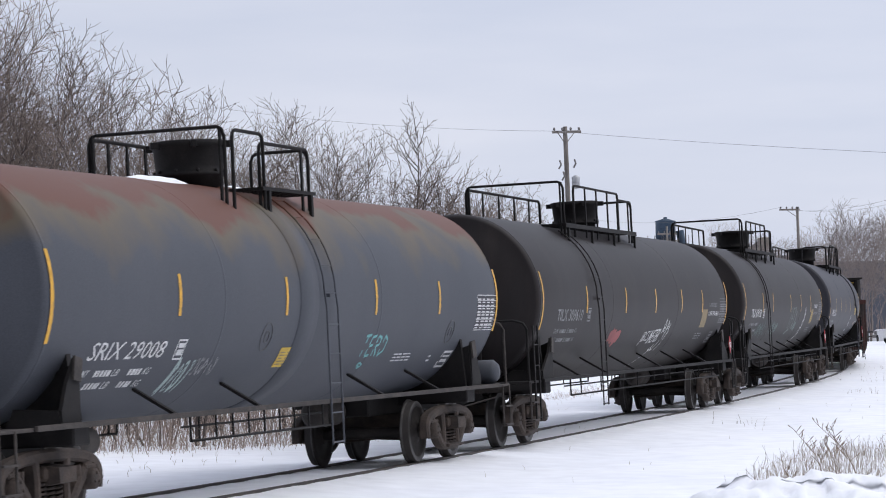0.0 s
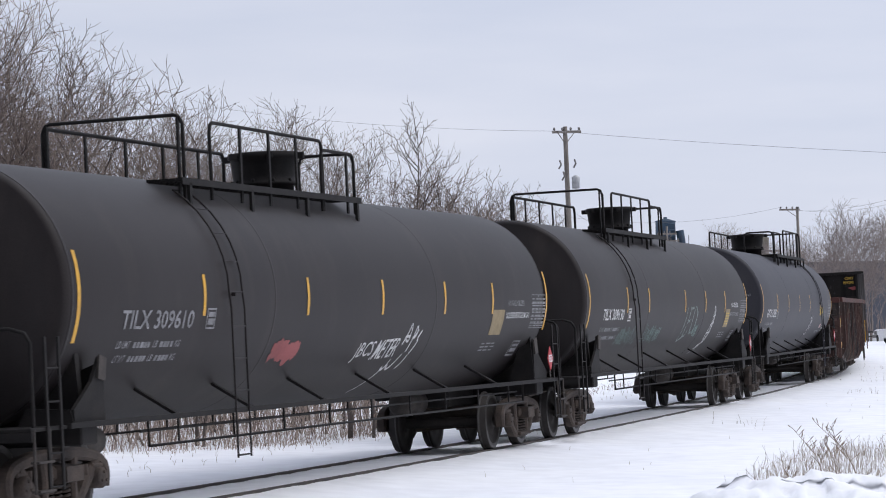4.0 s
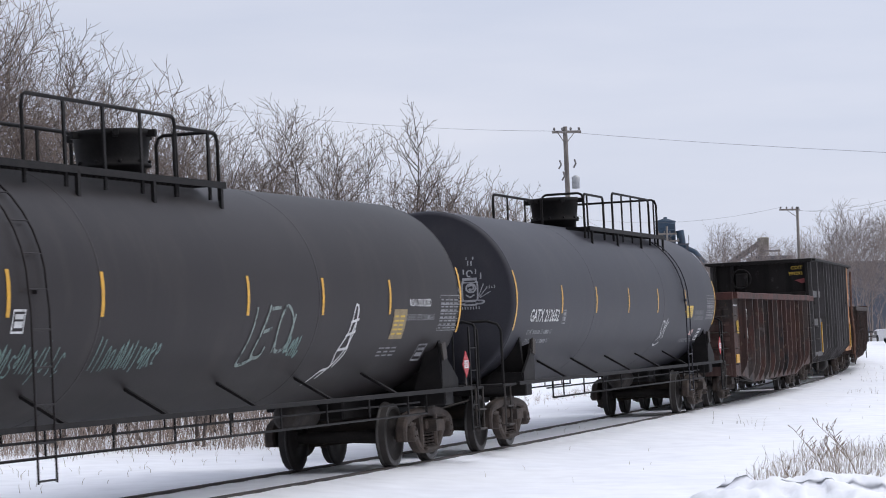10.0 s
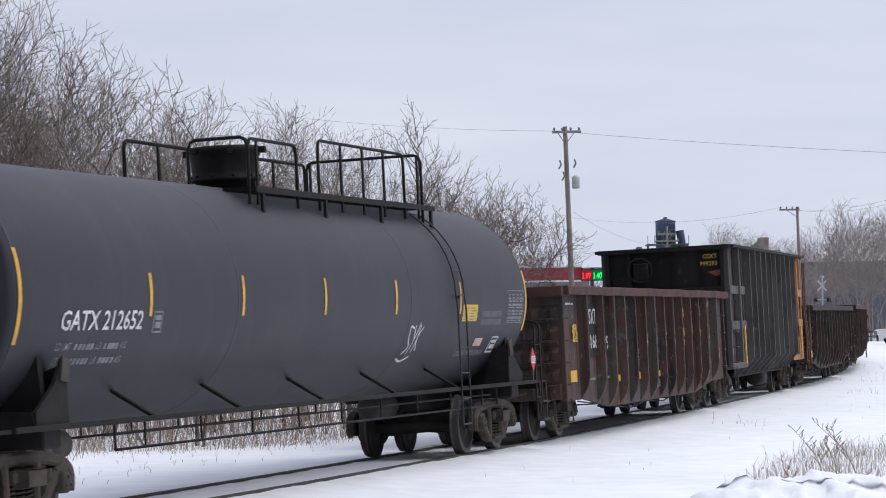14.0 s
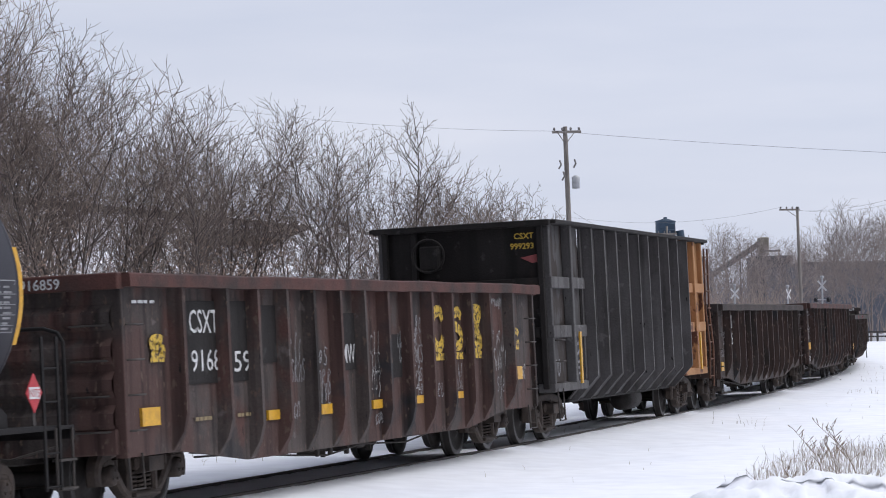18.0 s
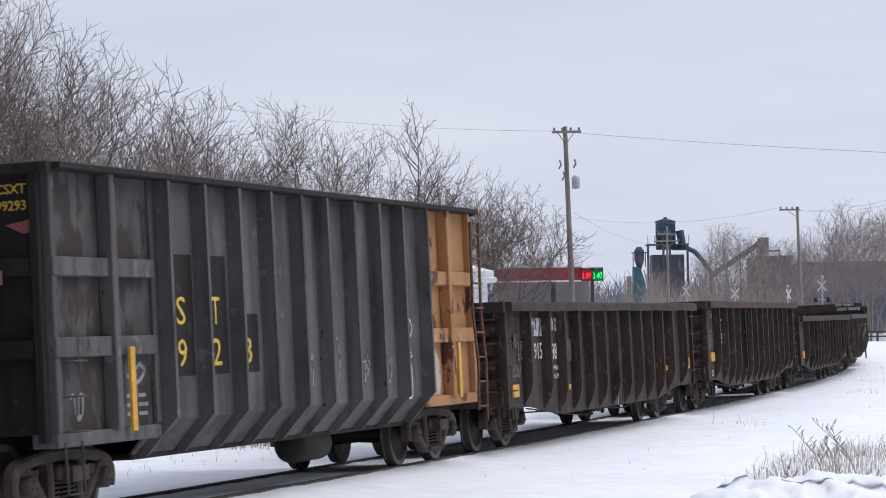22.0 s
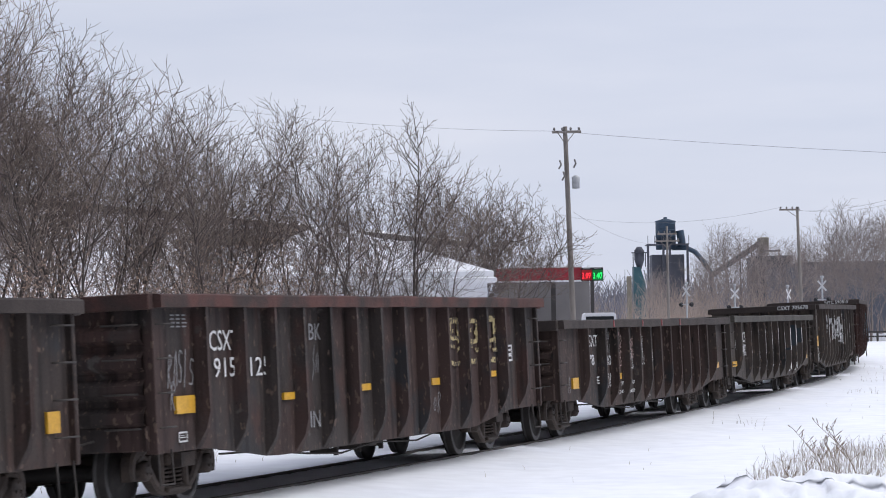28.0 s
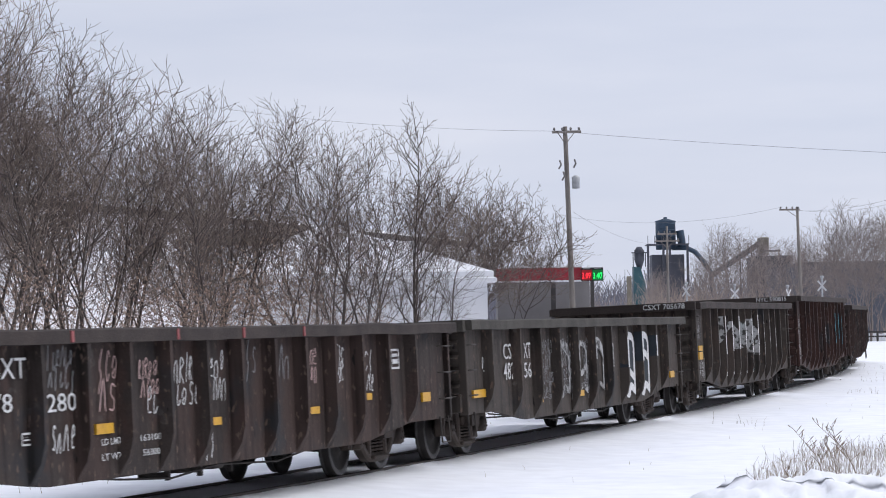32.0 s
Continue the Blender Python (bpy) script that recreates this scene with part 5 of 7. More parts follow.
def end_print(car, L, text, z):
    v, f = glyphs(text, 0.16, 0.002)
    part("lettering", Mesh().add([(-L - 0.14, -0.42 - a, z + b) for a, b, _ in v], f), "white", car)


def build_hopper():
    s0, s1, top = 34.6, 49.25, 3.76
    car, half = rail_car("hopper_car", "tall black ribbed hopper car with a faded orange end", "hopper car", 35.75, 48.35)
    c = (s0 + s1) / 2
    L = (s1 - s0) / 2
    at = lambda s: s - c
    f0, f1 = at(37.2), at(46.7)
    for sg in (-1, 1):
        y = sg * 1.45
        # long ribbed wall with its slope sheet below
        g = Mesh()
        poly = [(1.45, top - 0.05), (1.45, 1.02), (1.12, 0.66), (1.08, 0.66), (1.41, 1.03), (1.41, top - 0.05)]
        g.prism([(sg * a, b) for a, b in poly], 0, f0, f1)
        wall = part("side_wall", g, "hop_black", car)
        marks = [37.36, 38.43, 39.49, 40.53, 41.59, 42.53, 43.57, 44.60, 45.60, 46.69]
        for s in marks:
            x = at(s)
            rib, cap = Mesh(), Mesh()
            # a deep web that follows the wall and the slope sheet, with a narrow worn edge
            edge = [(1.45, 1.635, top - 0.08), (1.45, 1.635, 1.06), (1.12, 1.24, 0.64)]
            rib.add([(x + dx, sg * y, z) for inner, outer, z in edge for y in (inner, outer) for dx in (-0.03, 0.03)],
                    [(0, 1, 3, 2), (0, 2, 6, 4), (1, 5, 7, 3), (4, 6, 10, 8), (5, 9, 11, 7), (8, 10, 11, 9)])
            cap.add([(x + dx, sg * y, z) for inner, outer, z in edge for y in (outer, outer + 0.008) for dx in (-0.034, 0.034)],
                    [(0, 1, 3, 2), (2, 3, 7, 6), (6, 7, 11, 10), (0, 2, 6, 4), (1, 5, 7, 3), (4, 6, 10, 8), (5, 9, 11, 7), (8, 10, 11, 9), (0, 4, 5, 1), (4, 8, 9, 5)])
            part("rib_edge", cap, "hop_grey", part("rib", rib, "hop_black", wall))
        # end bays, set back, with posts and belts
        for a, b, paint in ((at(s0), f0, "hop_grey"), (f1, at(s1), "hop_orange")):
            g = Mesh().box(a, b, *sorted((sg * 1.34, sg * 1.40)), 0.98, top - 0.05)
            bay = part("end_bay", g, "chalk_worn" if a < 0 else paint, car)
            for z0, z1 in ((2.60, 2.80), (1.76, 1.97)):
                part("belt", Mesh().box(a - 0.01, b - 0.05, *sorted((sg * 1.40, sg * 1.52)), z0, z1, 0.012), paint, bay)
            xm = at(36.0) if a < 0 else at(47.9)
            part("post", Mesh().box(xm - 0.07, xm + 0.07, *sorted((sg * 1.40, sg * 1.57)), 0.98, top - 0.06, 0.012), paint, bay)
            xo = a + 0.06 if a < 0 else b - 0.06
            part("post", Mesh().box(xo - 0.06, xo + 0.06, *sorted((sg * 1.38, sg * 1.5)), 0.98, top - 0.06, 0.012), paint, bay)
            part("sill", Mesh().box(a - 0.02, b, *sorted((sg * 1.2, sg * 1.5)), 0.84, 0.99, 0.015), "hop_grey" if a < 0 else "hop_orange", bay)
        part("top_chord", Mesh().box(at(s0) - 0.03, at(s1), *sorted((sg * 1.36, sg * 1.645)), top - 0.07, top, 0.012), "hop_end", car)
        # ladder at the tail
        lad = part("ladder", Mesh().tube([(at(s1) - 0.42, sg * 1.62, 0.72), (at(s1) - 0.45, sg * 1.66, 1.4), (at(s1) - 0.42, sg * 1.60, 2.2), (at(s1) - 0.42, sg * 1.62, top - 0.2)], 0.022, 6), "rust", car)
        part("stile", Mesh().tube([(at(s1) + 0.0, sg * 1.62, 0.55), (at(s1) - 0.05, sg * 1.66, 1.4), (at(s1) + 0.0, sg * 1.60, 2.2), (at(s1) - 0.0, sg * 1.62, top - 0.2)], 0.022, 6), "rust", lad)
        for k in range(8):
            z = 0.78 + 0.37 * k
            part("rung", Mesh().tube([(at(s1) - 0.43, sg * 1.64, z), (at(s1), sg * 1.64, z)], 0.016, 5), "rust", lad)
        for k in range(3):
            z = 1.0 + 0.36 * k
            part("grab_iron", Mesh().tube([(at(s0) + 0.12, sg * 1.45, z), (at(s0) + 0.12, sg * 1.58, z), (at(s0) + 0.55, sg * 1.58, z), (at(s0) + 0.55, sg * 1.45, z)], 0.013, 5), "grime", car)
        part("sill_step", Mesh().tube([(at(s0) + 0.12, sg * 1.5, 0.9), (at(s0) + 0.12, sg * 1.52, 0.36), (at(s0) + 0.52, sg * 1.52, 0.36), (at(s0) + 0.52, sg * 1.5, 0.9)], 0.016, 5), "grime", car)
    for ex, paint in ((-1, "hop_end"), (1, "hop_end")):
        g = Mesh().box(*sorted((ex * (L - 0.08), ex * L)), -1.38, 1.38, 0.98, top - 0.05, 0.01)
        wall = part("end_wall", g, paint, car)
        for y in (-1.36, 0.84, 1.36):
            part("post", Mesh().box(*sorted((ex * L, ex * (L + 0.11))), y - 0.05, y + 0.05, 0.9, top - 0.05, 0.012), paint, wall)
        for z in (1.86, 2.70):
            part("belt", Mesh().box(*sorted((ex * L, ex * (L + 0.09))), -1.3, 1.3, z - 0.09, z + 0.09, 0.012), paint, wall)
        part("end_chord", Mesh().box(*sorted((ex * (L - 0.05), ex * (L + 0.15))), -1.55, 1.55, top - 0.1, top + 0.004, 0.012), paint, car)
    part("end_sill", Mesh().box(-L, L, -0.3, 0.3, 0.62, 1.0, 0.02), "grime", car)
    part("hopper_floor", Mesh().box(f0, f1, -1.12, 1.12, 0.60, 0.68, 0.02), "hop_end", car)
    part("deck", Mesh().box(-L + 0.1, L - 0.1, -1.36, 1.36, 1.4, 1.46), "hop_end", car)
    part("air_reservoir", Mesh().lathe([(-0.6, 0.0), (-0.58, 0.16), (-0.5, 0.22), (0.5, 0.22), (0.58, 0.16), (0.6, 0.0)], 18, 0, (at(43.2), -0.9, 0.5)), "hop_end", car)
    # brake wheel on the leading end
    bw = part("brake_wheel", Mesh().tube([(-L - 0.25, 0.55 + 0.28 * math.cos(a), 3.25 + 0.28 * math.sin(a)) for a in np.linspace(0, 2 * math.pi, 25)], 0.02, 6, False), "hop_end", car)
    part("brake_housing", Mesh().box(-L - 0.22, -L, 0.38, 0.72, 3.0, 3.42, 0.03), "hop_end", bw)
    couplers(car, L + 0.1)
    for text, z in (("CSXT", 3.46), ("999293", 3.29)):
        v, f = glyphs(text, 0.14, 0.003)
        part("lettering", Mesh().add([(-L - 0.012, (-0.90 if text == "CSXT" else -0.83) - a, z + b) for a, b, _ in v], f), "gold", car)
    part("graffiti", Mesh().add([(-L - 0.012, y, z) for y, z in ((-1.0, 3.14), (-1.18, 3.17), (-1.34, 3.20), (-1.33, 3.06), (-1.2, 3.04))], [(0, 1, 2, 3, 4)]), "red_paint", car, "faded red paint mark")
    flat = lambda x, z, l: (x, -1.452 - l, z)
    for s, a, b in ((-4.08, "S", "9"), (-3.05, "T", "2"), (-2.08, "", "3")):
        patch(s - 0.05, s + 0.5, 1.5, 2.88 if a else 2.2, flat, "hop_end", car, "paint_patch", rows=1, lift=0.003)
        for text, z in ((a, 2.08), (b, 1.60)):
            if text:
                fit_letter(text, s, s + 0.26, z, z + 0.32, flat, "gold", car)
    part("reflector", Mesh().box(at(36.22), at(36.34), -1.60, -1.57, 0.95, 1.85), "yellow", car)
    part("reflector", Mesh().box(at(48.02), at(48.14), -1.60, -1.57, 0.95, 1.75), "yellow", car)
    bay_skin = lambda x, z, l: (x, -1.402 - l, z)
    table_of_bars(at(36.5), at(37.1), 1.1, 1.4, bay_skin, car, "faded", "stencil_line", 3, 2)
    spray(at(36.5), at(37.0), 1.45, 1.72, bay_skin, "faded", car, 1, 5, 0.05)
    g = Mesh().add([bay_skin(*q, 0.004) for q in ((at(46.86), 1.02), (at(47.62), 1.0), (at(47.7), 1.2), (at(47.66), 1.5), (at(47.5), 1.66), (at(47.1), 1.64), (at(46.9), 1.5))], [tuple(range(7))])
    part("primer_patch", g, "cream", car, "worn cream primer patch")
    part("reflector", Mesh().box(at(44.72), at(44.80), -1.475, -1.452, 1.0, 1.45), "yellow", car)
    # old chalky paint left above the repainted panels
    r = random.Random(8)
    for s, z in zip((37.6, 38.67, 39.73, 40.77, 42.77, 44.87), (2.75, 2.7, 3.0, 3.2, 3.3, 3.35)):
        x, w = at(s) + 0.02, r.uniform(0.2, 0.34)
        g = Mesh().add([flat(*q, 0.002) for q in ((x, z - r.uniform(0, 0.3)), (x + 0.12, z - r.uniform(0, 0.5)), (x + w * 0.6, z), (x + w, z + r.uniform(0.0, 0.25)), (x + w + r.uniform(-0.05, 0.15), max(3.4, z + 0.3)), (x + w + 0.1, top - 0.1), (x, top - 0.1))], [(0, 1, 2, 3, 4, 5, 6)])
        part("old_paint", g, "hop_chalk", car, "chalky grey old paint")
    for i, s in enumerate((41.95, 42.95, 44.1, 45.1)):
        spray(at(s) - 0.1, at(s) + 0.25, 1.15, 1.75 + 0.15 * (i % 2), flat, "worn_white", car, 1, 50 + i, 0.028)
    for line in ([(46.02, 1.0), (46.0, 1.45), (46.18, 1.5), (46.2, 1.05), (46.02, 1.0)], [(46.02, 1.55), (46.25, 1.6), (46.06, 1.75), (46.3, 1.95), (46.2, 2.1), (46.1, 1.98)]):
        g = Mesh()
        ribbon(g, smooth_path([(at(u), z) for u, z in line]), 0.028, flat, 0.006)
        part("graffiti", g, "white", car, "white sprayed stroke")
    spray(at(35.0), at(35.4), 1.05, 1.4, bay_skin, "faded", car, 2, 59, 0.03)


def build_gondolas():
    def scrawl(car, flat, spots, seed):
        for i, (x0, z0, x1, z1, m) in enumerate(spots):
            tag(x0, x1, z0, z1, flat, m, car, seed + i)

    def throw_up(car, flat, x0, x1, z0, z1, material, seed, fill=None, bold=1.0, solid=""):
        """Big outlined letters painted right across ribs and panels: arches on the panels, bars on the ribs."""
        r = random.Random(seed)
        inside = [x for x in RIBS if x0 < x < x1]
        for a, b in zip(inside, inside[1:]):
            lo, hi = a + 0.27, b - 0.07
            if fill:
                patch(lo + 0.02, hi - 0.02, z0 + 0.05, z1 - 0.12, flat, fill, car, "paint_patch", rows=1, lift=0.002)
            m, q = (lo + hi) / 2, r.uniform(0.0, 0.2)
            shapes = [[(lo + 0.03, z0 + q), (lo + 0.02, (z0 + z1) / 2), (lo + 0.05, z1 - 0.2), (m, z1 - r.uniform(0.02, 0.14)), (hi - 0.05, z1 - 0.2), (hi - 0.02, (z0 + z1) / 2), (hi - 0.04, z0 + 0.1)]]
            shapes.append([(lo + 0.02, z0 + r.uniform(0.3, 0.8)), (m, z0 + r.uniform(0.3, 0.9)), (hi - 0.02, z0 + r.uniform(0.3, 0.8))])
            shapes.append([(lo, z0 + 0.12), (m - 0.1, z0 + 0.02), (m + 0.1, z0 + 0.16), (hi, z0 + 0.05)])
            for k, s in enumerate(shapes):
                g = Mesh()
                ribbon(g, smooth_path(s), r.uniform(0.06, 0.10) * bold, flat, 0.004 + 0.001 * k)
                part("graffiti", g, material, car, "outline of a large painted letter")
        for x in inside:
            za, zb = max(1.1, z0 + 0.2) + r.uniform(0, 0.25), z1 - r.uniform(0, 0.25)
            w = min(0.04 if bold < 1.5 else 0.052, r.uniform(0.024, 0.04) * bold)
            if solid:
                flank = lambda u, z, l: (x - 0.072 + 0.032 * u - 0.004, -1.47 - 0.17 * u - 0.003, z)
                patch(0.05, 0.95, za, zb, flank, solid, car, "graffiti", rows=1, lift=0.0, label="painted side of a rib in a large tag")
            patch(x - w, x + w, za, zb, crest, material, car, "graffiti", rows=1, lift=0.002, label="painted bar of a large letter")
            # runs of paint down the panel beside the rib
            for k in range(2):
                u, t = x + r.uniform(0.16, 0.5), r.uniform(0.25, 0.7)
                g = Mesh()
                ribbon(g, smooth_path([(u, z1 - r.uniform(0, 0.3)), (u + r.uniform(-0.05, 0.05), z0 + t * (z1 - z0)), (u + r.uniform(-0.04, 0.04), z0 + r.uniform(0.05, 0.3))]), r.uniform(0.03, 0.055), flat, 0.007 + 0.001 * k)
                part("graffiti", g, material, car, "run of spray paint")

    def words(car, flat, rows, material="white"):
        for text, x0, z0, x1, z1 in rows:
            fit_letter(text, x0, x1, z0, z1, flat, material, car)

    def blocks(car, flat, spots, material, seed, broken=False):
        """Large worn letters of a tag, broken by flaking: pieces of strokes."""
        for i, (x0, z0, x1, z1) in enumerate(spots):
            r = random.Random(seed + i)
            w, h, zb = x1 - x0, z1 - z0, z0 + (z1 - z0) * 0.24
            if not broken:
                # a ring, a zigzag or an hourglass over a short bar
                X, Z = lambda u: x0 + u * w, lambda v: zb + v * (z1 - zb)
                path = ([(0.95, 0.72), (0.8, 0.93), (0.5, 0.97), (0.2, 0.85), (0.12, 0.5), (0.2, 0.15), (0.5, 0.03), (0.8, 0.08), (0.95, 0.3)],
                        [(0.9, 0.8), (0.6, 0.95), (0.2, 0.85), (0.2, 0.62), (0.55, 0.5), (0.85, 0.36), (0.8, 0.12), (0.4, 0.04), (0.1, 0.18)],
                        [(0.1, 0.97), (0.9, 0.95), (0.5, 0.5), (0.1, 0.05), (0.9, 0.06), (0.5, 0.5), (0.12, 0.95)])[i % 3]
                g = Mesh()
                ribbon(g, smooth_path([(X(u), Z(v)) for u, v in path]), w * 0.30, flat, 0.004)
                part("graffiti", g, material, car, "flaking painted block shape")
                patch(x0 + 0.02, x1 - 0.03, z0, z0 + h * 0.14, flat, material, car, "graffiti", rows=1, lift=0.005)
                continue
            # broken bars: what is left of each letter after flaking
            rows = ((0.88, 0.10, (0.05, 0.95)), (0.70, 0.08, (0.0, 0.45)), (0.66, 0.09, (0.6, 1.0)), (0.50, 0.09, (0.12, 0.9)), (0.34, 0.08, (0.0, 0.5)), (0.28, 0.08, (0.62, 1.0)), (0.06, 0.11, (0.05, 0.9)))
            for v, hh, (u0, u1) in rows:
                u0, u1 = u0 + r.uniform(-0.05, 0.12), u1 - r.uniform(-0.05, 0.15)
                k = r.uniform(-0.06, 0.06)
                g = Mesh()
                ribbon(g, smooth_path([(x0 + u0 * w, z0 + v * h), (x0 + (u0 + u1) / 2 * w, z0 + (v + k) * h), (x0 + u1 * w, z0 + (v + k * 0.4) * h)], 3), h * hh * r.uniform(0.8, 1.25), flat, 0.004)
                part("graffiti", g, material, car, "flaking painted block shape")
            for u in (0.16 + r.uniform(-0.06, 0.06), 0.82 + r.uniform(-0.06, 0.06)):
                if r.random() < 0.75:
                    g = Mesh()
                    ribbon(g, smooth_path([(x0 + u * w, z0 + h * r.uniform(0.3, 0.5)), (x0 + (u + r.uniform(-0.06, 0.06)) * w, z0 + 0.66 * h), (x0 + u * w, z0 + 0.9 * h)], 3), w * 0.22, flat, 0.005)
                    part("graffiti", g, material, car, "flaking painted block shape")

    def plates(car, spots):
        for x0, z0, x1, z1 in spots:
            part("reflector", Mesh().box(x0 - 0.12, x1 - 0.12, -1.504, -1.47, z0, z1), "yellow", car)

    # red-brown car with the yellow tag
    car, L, flat = gondola("gondola", "rusty red-brown gondola with white lettering and a yellow tag", 18.3, 31.9, 8.25, 2.64, "gon_red", "chord_red", 14, 3, (-6.76, -5.42, 5.42, 6.70))
    for q in ((-6.3, 1.4, -5.25, 2.35), (-4.95, 1.4, -4.25, 2.35), (-1.15, 1.45, -0.45, 2.2), (-4.0, 1.6, -3.3, 2.3), (0.8, 1.3, 1.5, 1.9)):
        patch(q[0], q[2], q[1], q[3], flat, "hop_end", car, "paint_patch", rows=1, lift=0.001)
    words(car, flat, (("CSXT", -6.17, 1.98, -5.31, 2.25), ("9168", -6.15, 1.54, -5.27, 1.79), ("59", -4.84, 1.51, -4.30, 1.76), ("MW", -1.0, 1.54, -0.5, 1.79)))
    plates(car, [(-7.61, 0.98, -7.12, 1.18), (-3.8, 0.90, -3.42, 1.02), (-1.9, 0.90, -1.5, 1.03), (0.15, 0.90, 0.58, 1.02), (1.9, 0.91, 2.37, 1.02), (3.88, 0.92, 4.33, 1.02), (7.27, 1.12, 7.64, 1.33)])
    blocks(car, flat, [(2.93, 1.5, 3.51, 2.24), (3.95, 1.5, 4.47, 2.24), (4.89, 1.5, 5.46, 2.25), (7.2, 1.6, 7.55, 1.9), (-7.32, 1.67, -6.89, 1.93)], "gold_worn", 60)
    scrawl(car, flat, [(6.0, 1.28, 6.7, 1.9, "worn_white"), (6.0, 2.3, 6.7, 2.42, "worn_white"), (0.1, 1.15, 0.8, 1.9, "worn_white"), (0.15, 0.7, 0.6, 0.85, "faded"), (2.1, 1.0, 2.4, 2.2, "faded"), (3.0, 0.95, 3.4, 1.2, "faded"), (-3.1, 1.35, -2.5, 1.9, "faded"), (-2.1, 1.0, -1.6, 1.8, "faded"), (1.3, 1.5, 1.75, 1.95, "faded"),
                       (1.6, 1.1, 2.3, 2.0, "worn_white"), (3.95, 1.05, 4.4, 1.45, "faded"), (6.1, 0.95, 6.6, 1.2, "faded"), (-3.2, 0.9, -2.6, 1.1, "faded"), (7.6, 1.1, 7.8, 1.35, "worn_white")], 100)
    table_of_bars(-7.75, -7.1, 2.32, 2.40, flat, car, "white", "stencil_line", 1, 4)
    for x in (-6.1, -4.8):
        table_of_bars(x, x + 0.5, 0.98, 1.08, flat, car, "tan", "stencil_line", 1, 4)
    end_print(car, L, "916859", 2.5)
    # the low-hung brake gear under the middle
    part("brake_reservoir", Mesh().box(-1.5, -0.75, -1.15, -0.75, 0.40, 0.68, 0.06).box(-1.42, -1.34, -1.2, -1.15, 0.34, 0.74, 0.01).box(-0.92, -0.84, -1.2, -1.15, 0.34, 0.74, 0.01), "grime", car)
    part("brake_cylinder", Mesh().lathe([(-0.3, 0.0), (-0.28, 0.12), (0.25, 0.13), (0.3, 0.04), (0.7, 0.025), (0.7, 0.0)], 14, 0, (-0.35, -0.95, 0.58)), "grime", car)
    part("brake_pipe", Mesh().tube([(-5.0, -1.2, 0.62), (-3.4, -1.15, 0.50), (-1.6, -1.1, 0.48)], 0.016, 5), "grime", car)
    # dark brown car
    car, L, flat = gondola("gondola", "dark brown gondola with patched white lettering", 52.4, 65.25, 7.95, 2.36, "gon_dark", "chord_dark", 13, 7, (-6.67, -5.31, 5.3, 6.75))
    words(car, flat, (("915", -5.87, 1.42, -5.32, 1.69), ("588", -4.82, 1.40, -4.27, 1.67), ("95400", -4.78, 1.22, -4.22, 1.30), ("57600", -4.78, 1.08, -4.22, 1.16)))
    for x0, x1, z0 in ((-5.98, -5.24, 1.80), (-4.78, -4.18, 1.88)):
        patch(x0, x1, z0, 2.10, flat, "worn_white", car, "paint_patch", rows=1, lift=0.002, label="worn white paint patch")
    for x0, x1, z0, z1 in ((-1.9, -1.4, 1.2, 1.45), (0.6, 1.0, 1.3, 1.5), (3.3, 3.8, 0.8, 1.2), (5.5, 5.9, 0.75, 1.3)):
        patch(x0, x1, z0, z1, flat, "chalk_worn", car, "paint_patch", rows=1, lift=0.001)
    patch(-3.62, -3.15, 1.35, 1.72, flat, "chalk_worn", car, "paint_patch", rows=1, lift=0.002)
    patch(-7.2, -6.85, 1.62, 1.85, flat, "chalk_worn", car, "paint_patch", rows=1, lift=0.002)
    plates(car, [(-7.38, 0.84, -7.0, 1.04), (-3.66, 0.86, -3.34, 0.95), (-0.87, 0.76, -0.54, 0.85), (2.27, 0.87, 2.62, 0.95), (5.2, 1.0, 5.5, 1.1), (7.45, 1.0, 7.72, 1.22)])
    scrawl(car, flat, [(-7.0, 1.4, -6.4, 1.7, "faded"), (-7.35, 1.15, -6.8, 1.35, "faded"), (-0.85, 1.35, -0.45, 1.62, "faded"), (0.28, 0.5, 0.42, 0.8, "white"), (4.2, 1.2, 4.7, 1.7, "white"), (2.4, 1.6, 2.6, 1.85, "pink_paint"), (3.2, 1.65, 3.4, 1.85, "pink_paint")], 120)
    # brown car with the worn yellow block letters
    car, L, flat = gondola("gondola", "weathered brown gondola with a worn yellow tag", 70.2, 83.05, 7.98, 2.42, "gon_umber", "chord_red", 14, 11, (-6.63, -5.44, 5.73, 6.87))
    words(car, flat, (("CSXT", -6.13, 1.77, -5.25, 2.01), ("915", -6.02, 1.46, -5.34, 1.69), ("125", -4.86, 1.45, -4.22, 1.68)))
    words(car, flat, (("BK", -2.78, 1.86, -2.33, 2.07), ("IN", -2.85, 0.75, -2.49, 0.96)), "faded")
    plates(car, [(-7.19, 1.08, -6.65, 1.28), (-3.77, 1.13, -3.40, 1.22), (-0.86, 1.16, -0.45, 1.25), (2.30, 1.15, 2.67, 1.25), (5.3, 1.2, 5.62, 1.29)])
    blocks(car, flat, [(3.25, 1.42, 3.85, 2.15), (4.2, 1.43, 4.75, 2.15), (5.15, 1.40, 5.75, 2.19)], "gold_pale", 80, True)
    outline_box(car, 6.22, 6.6, 1.42, 1.68, flat, "white", 0.03)
    scrawl(car, flat, [(2.25, 0.72, 2.7, 1.05, "faded"), (-7.45, 1.4, -6.8, 1.75, "faded"), (-7.4, 1.1, -7.25, 1.45, "faded"), (-2.8, 1.45, -2.4, 1.8, "faded")], 140)
    table_of_bars(-7.25, -6.75, 2.05, 2.22, flat, car, "faded", "stencil_line", 4, 3)
    outline_box(car, -7.15, -6.9, 0.76, 0.88, flat, "white", 0.02)
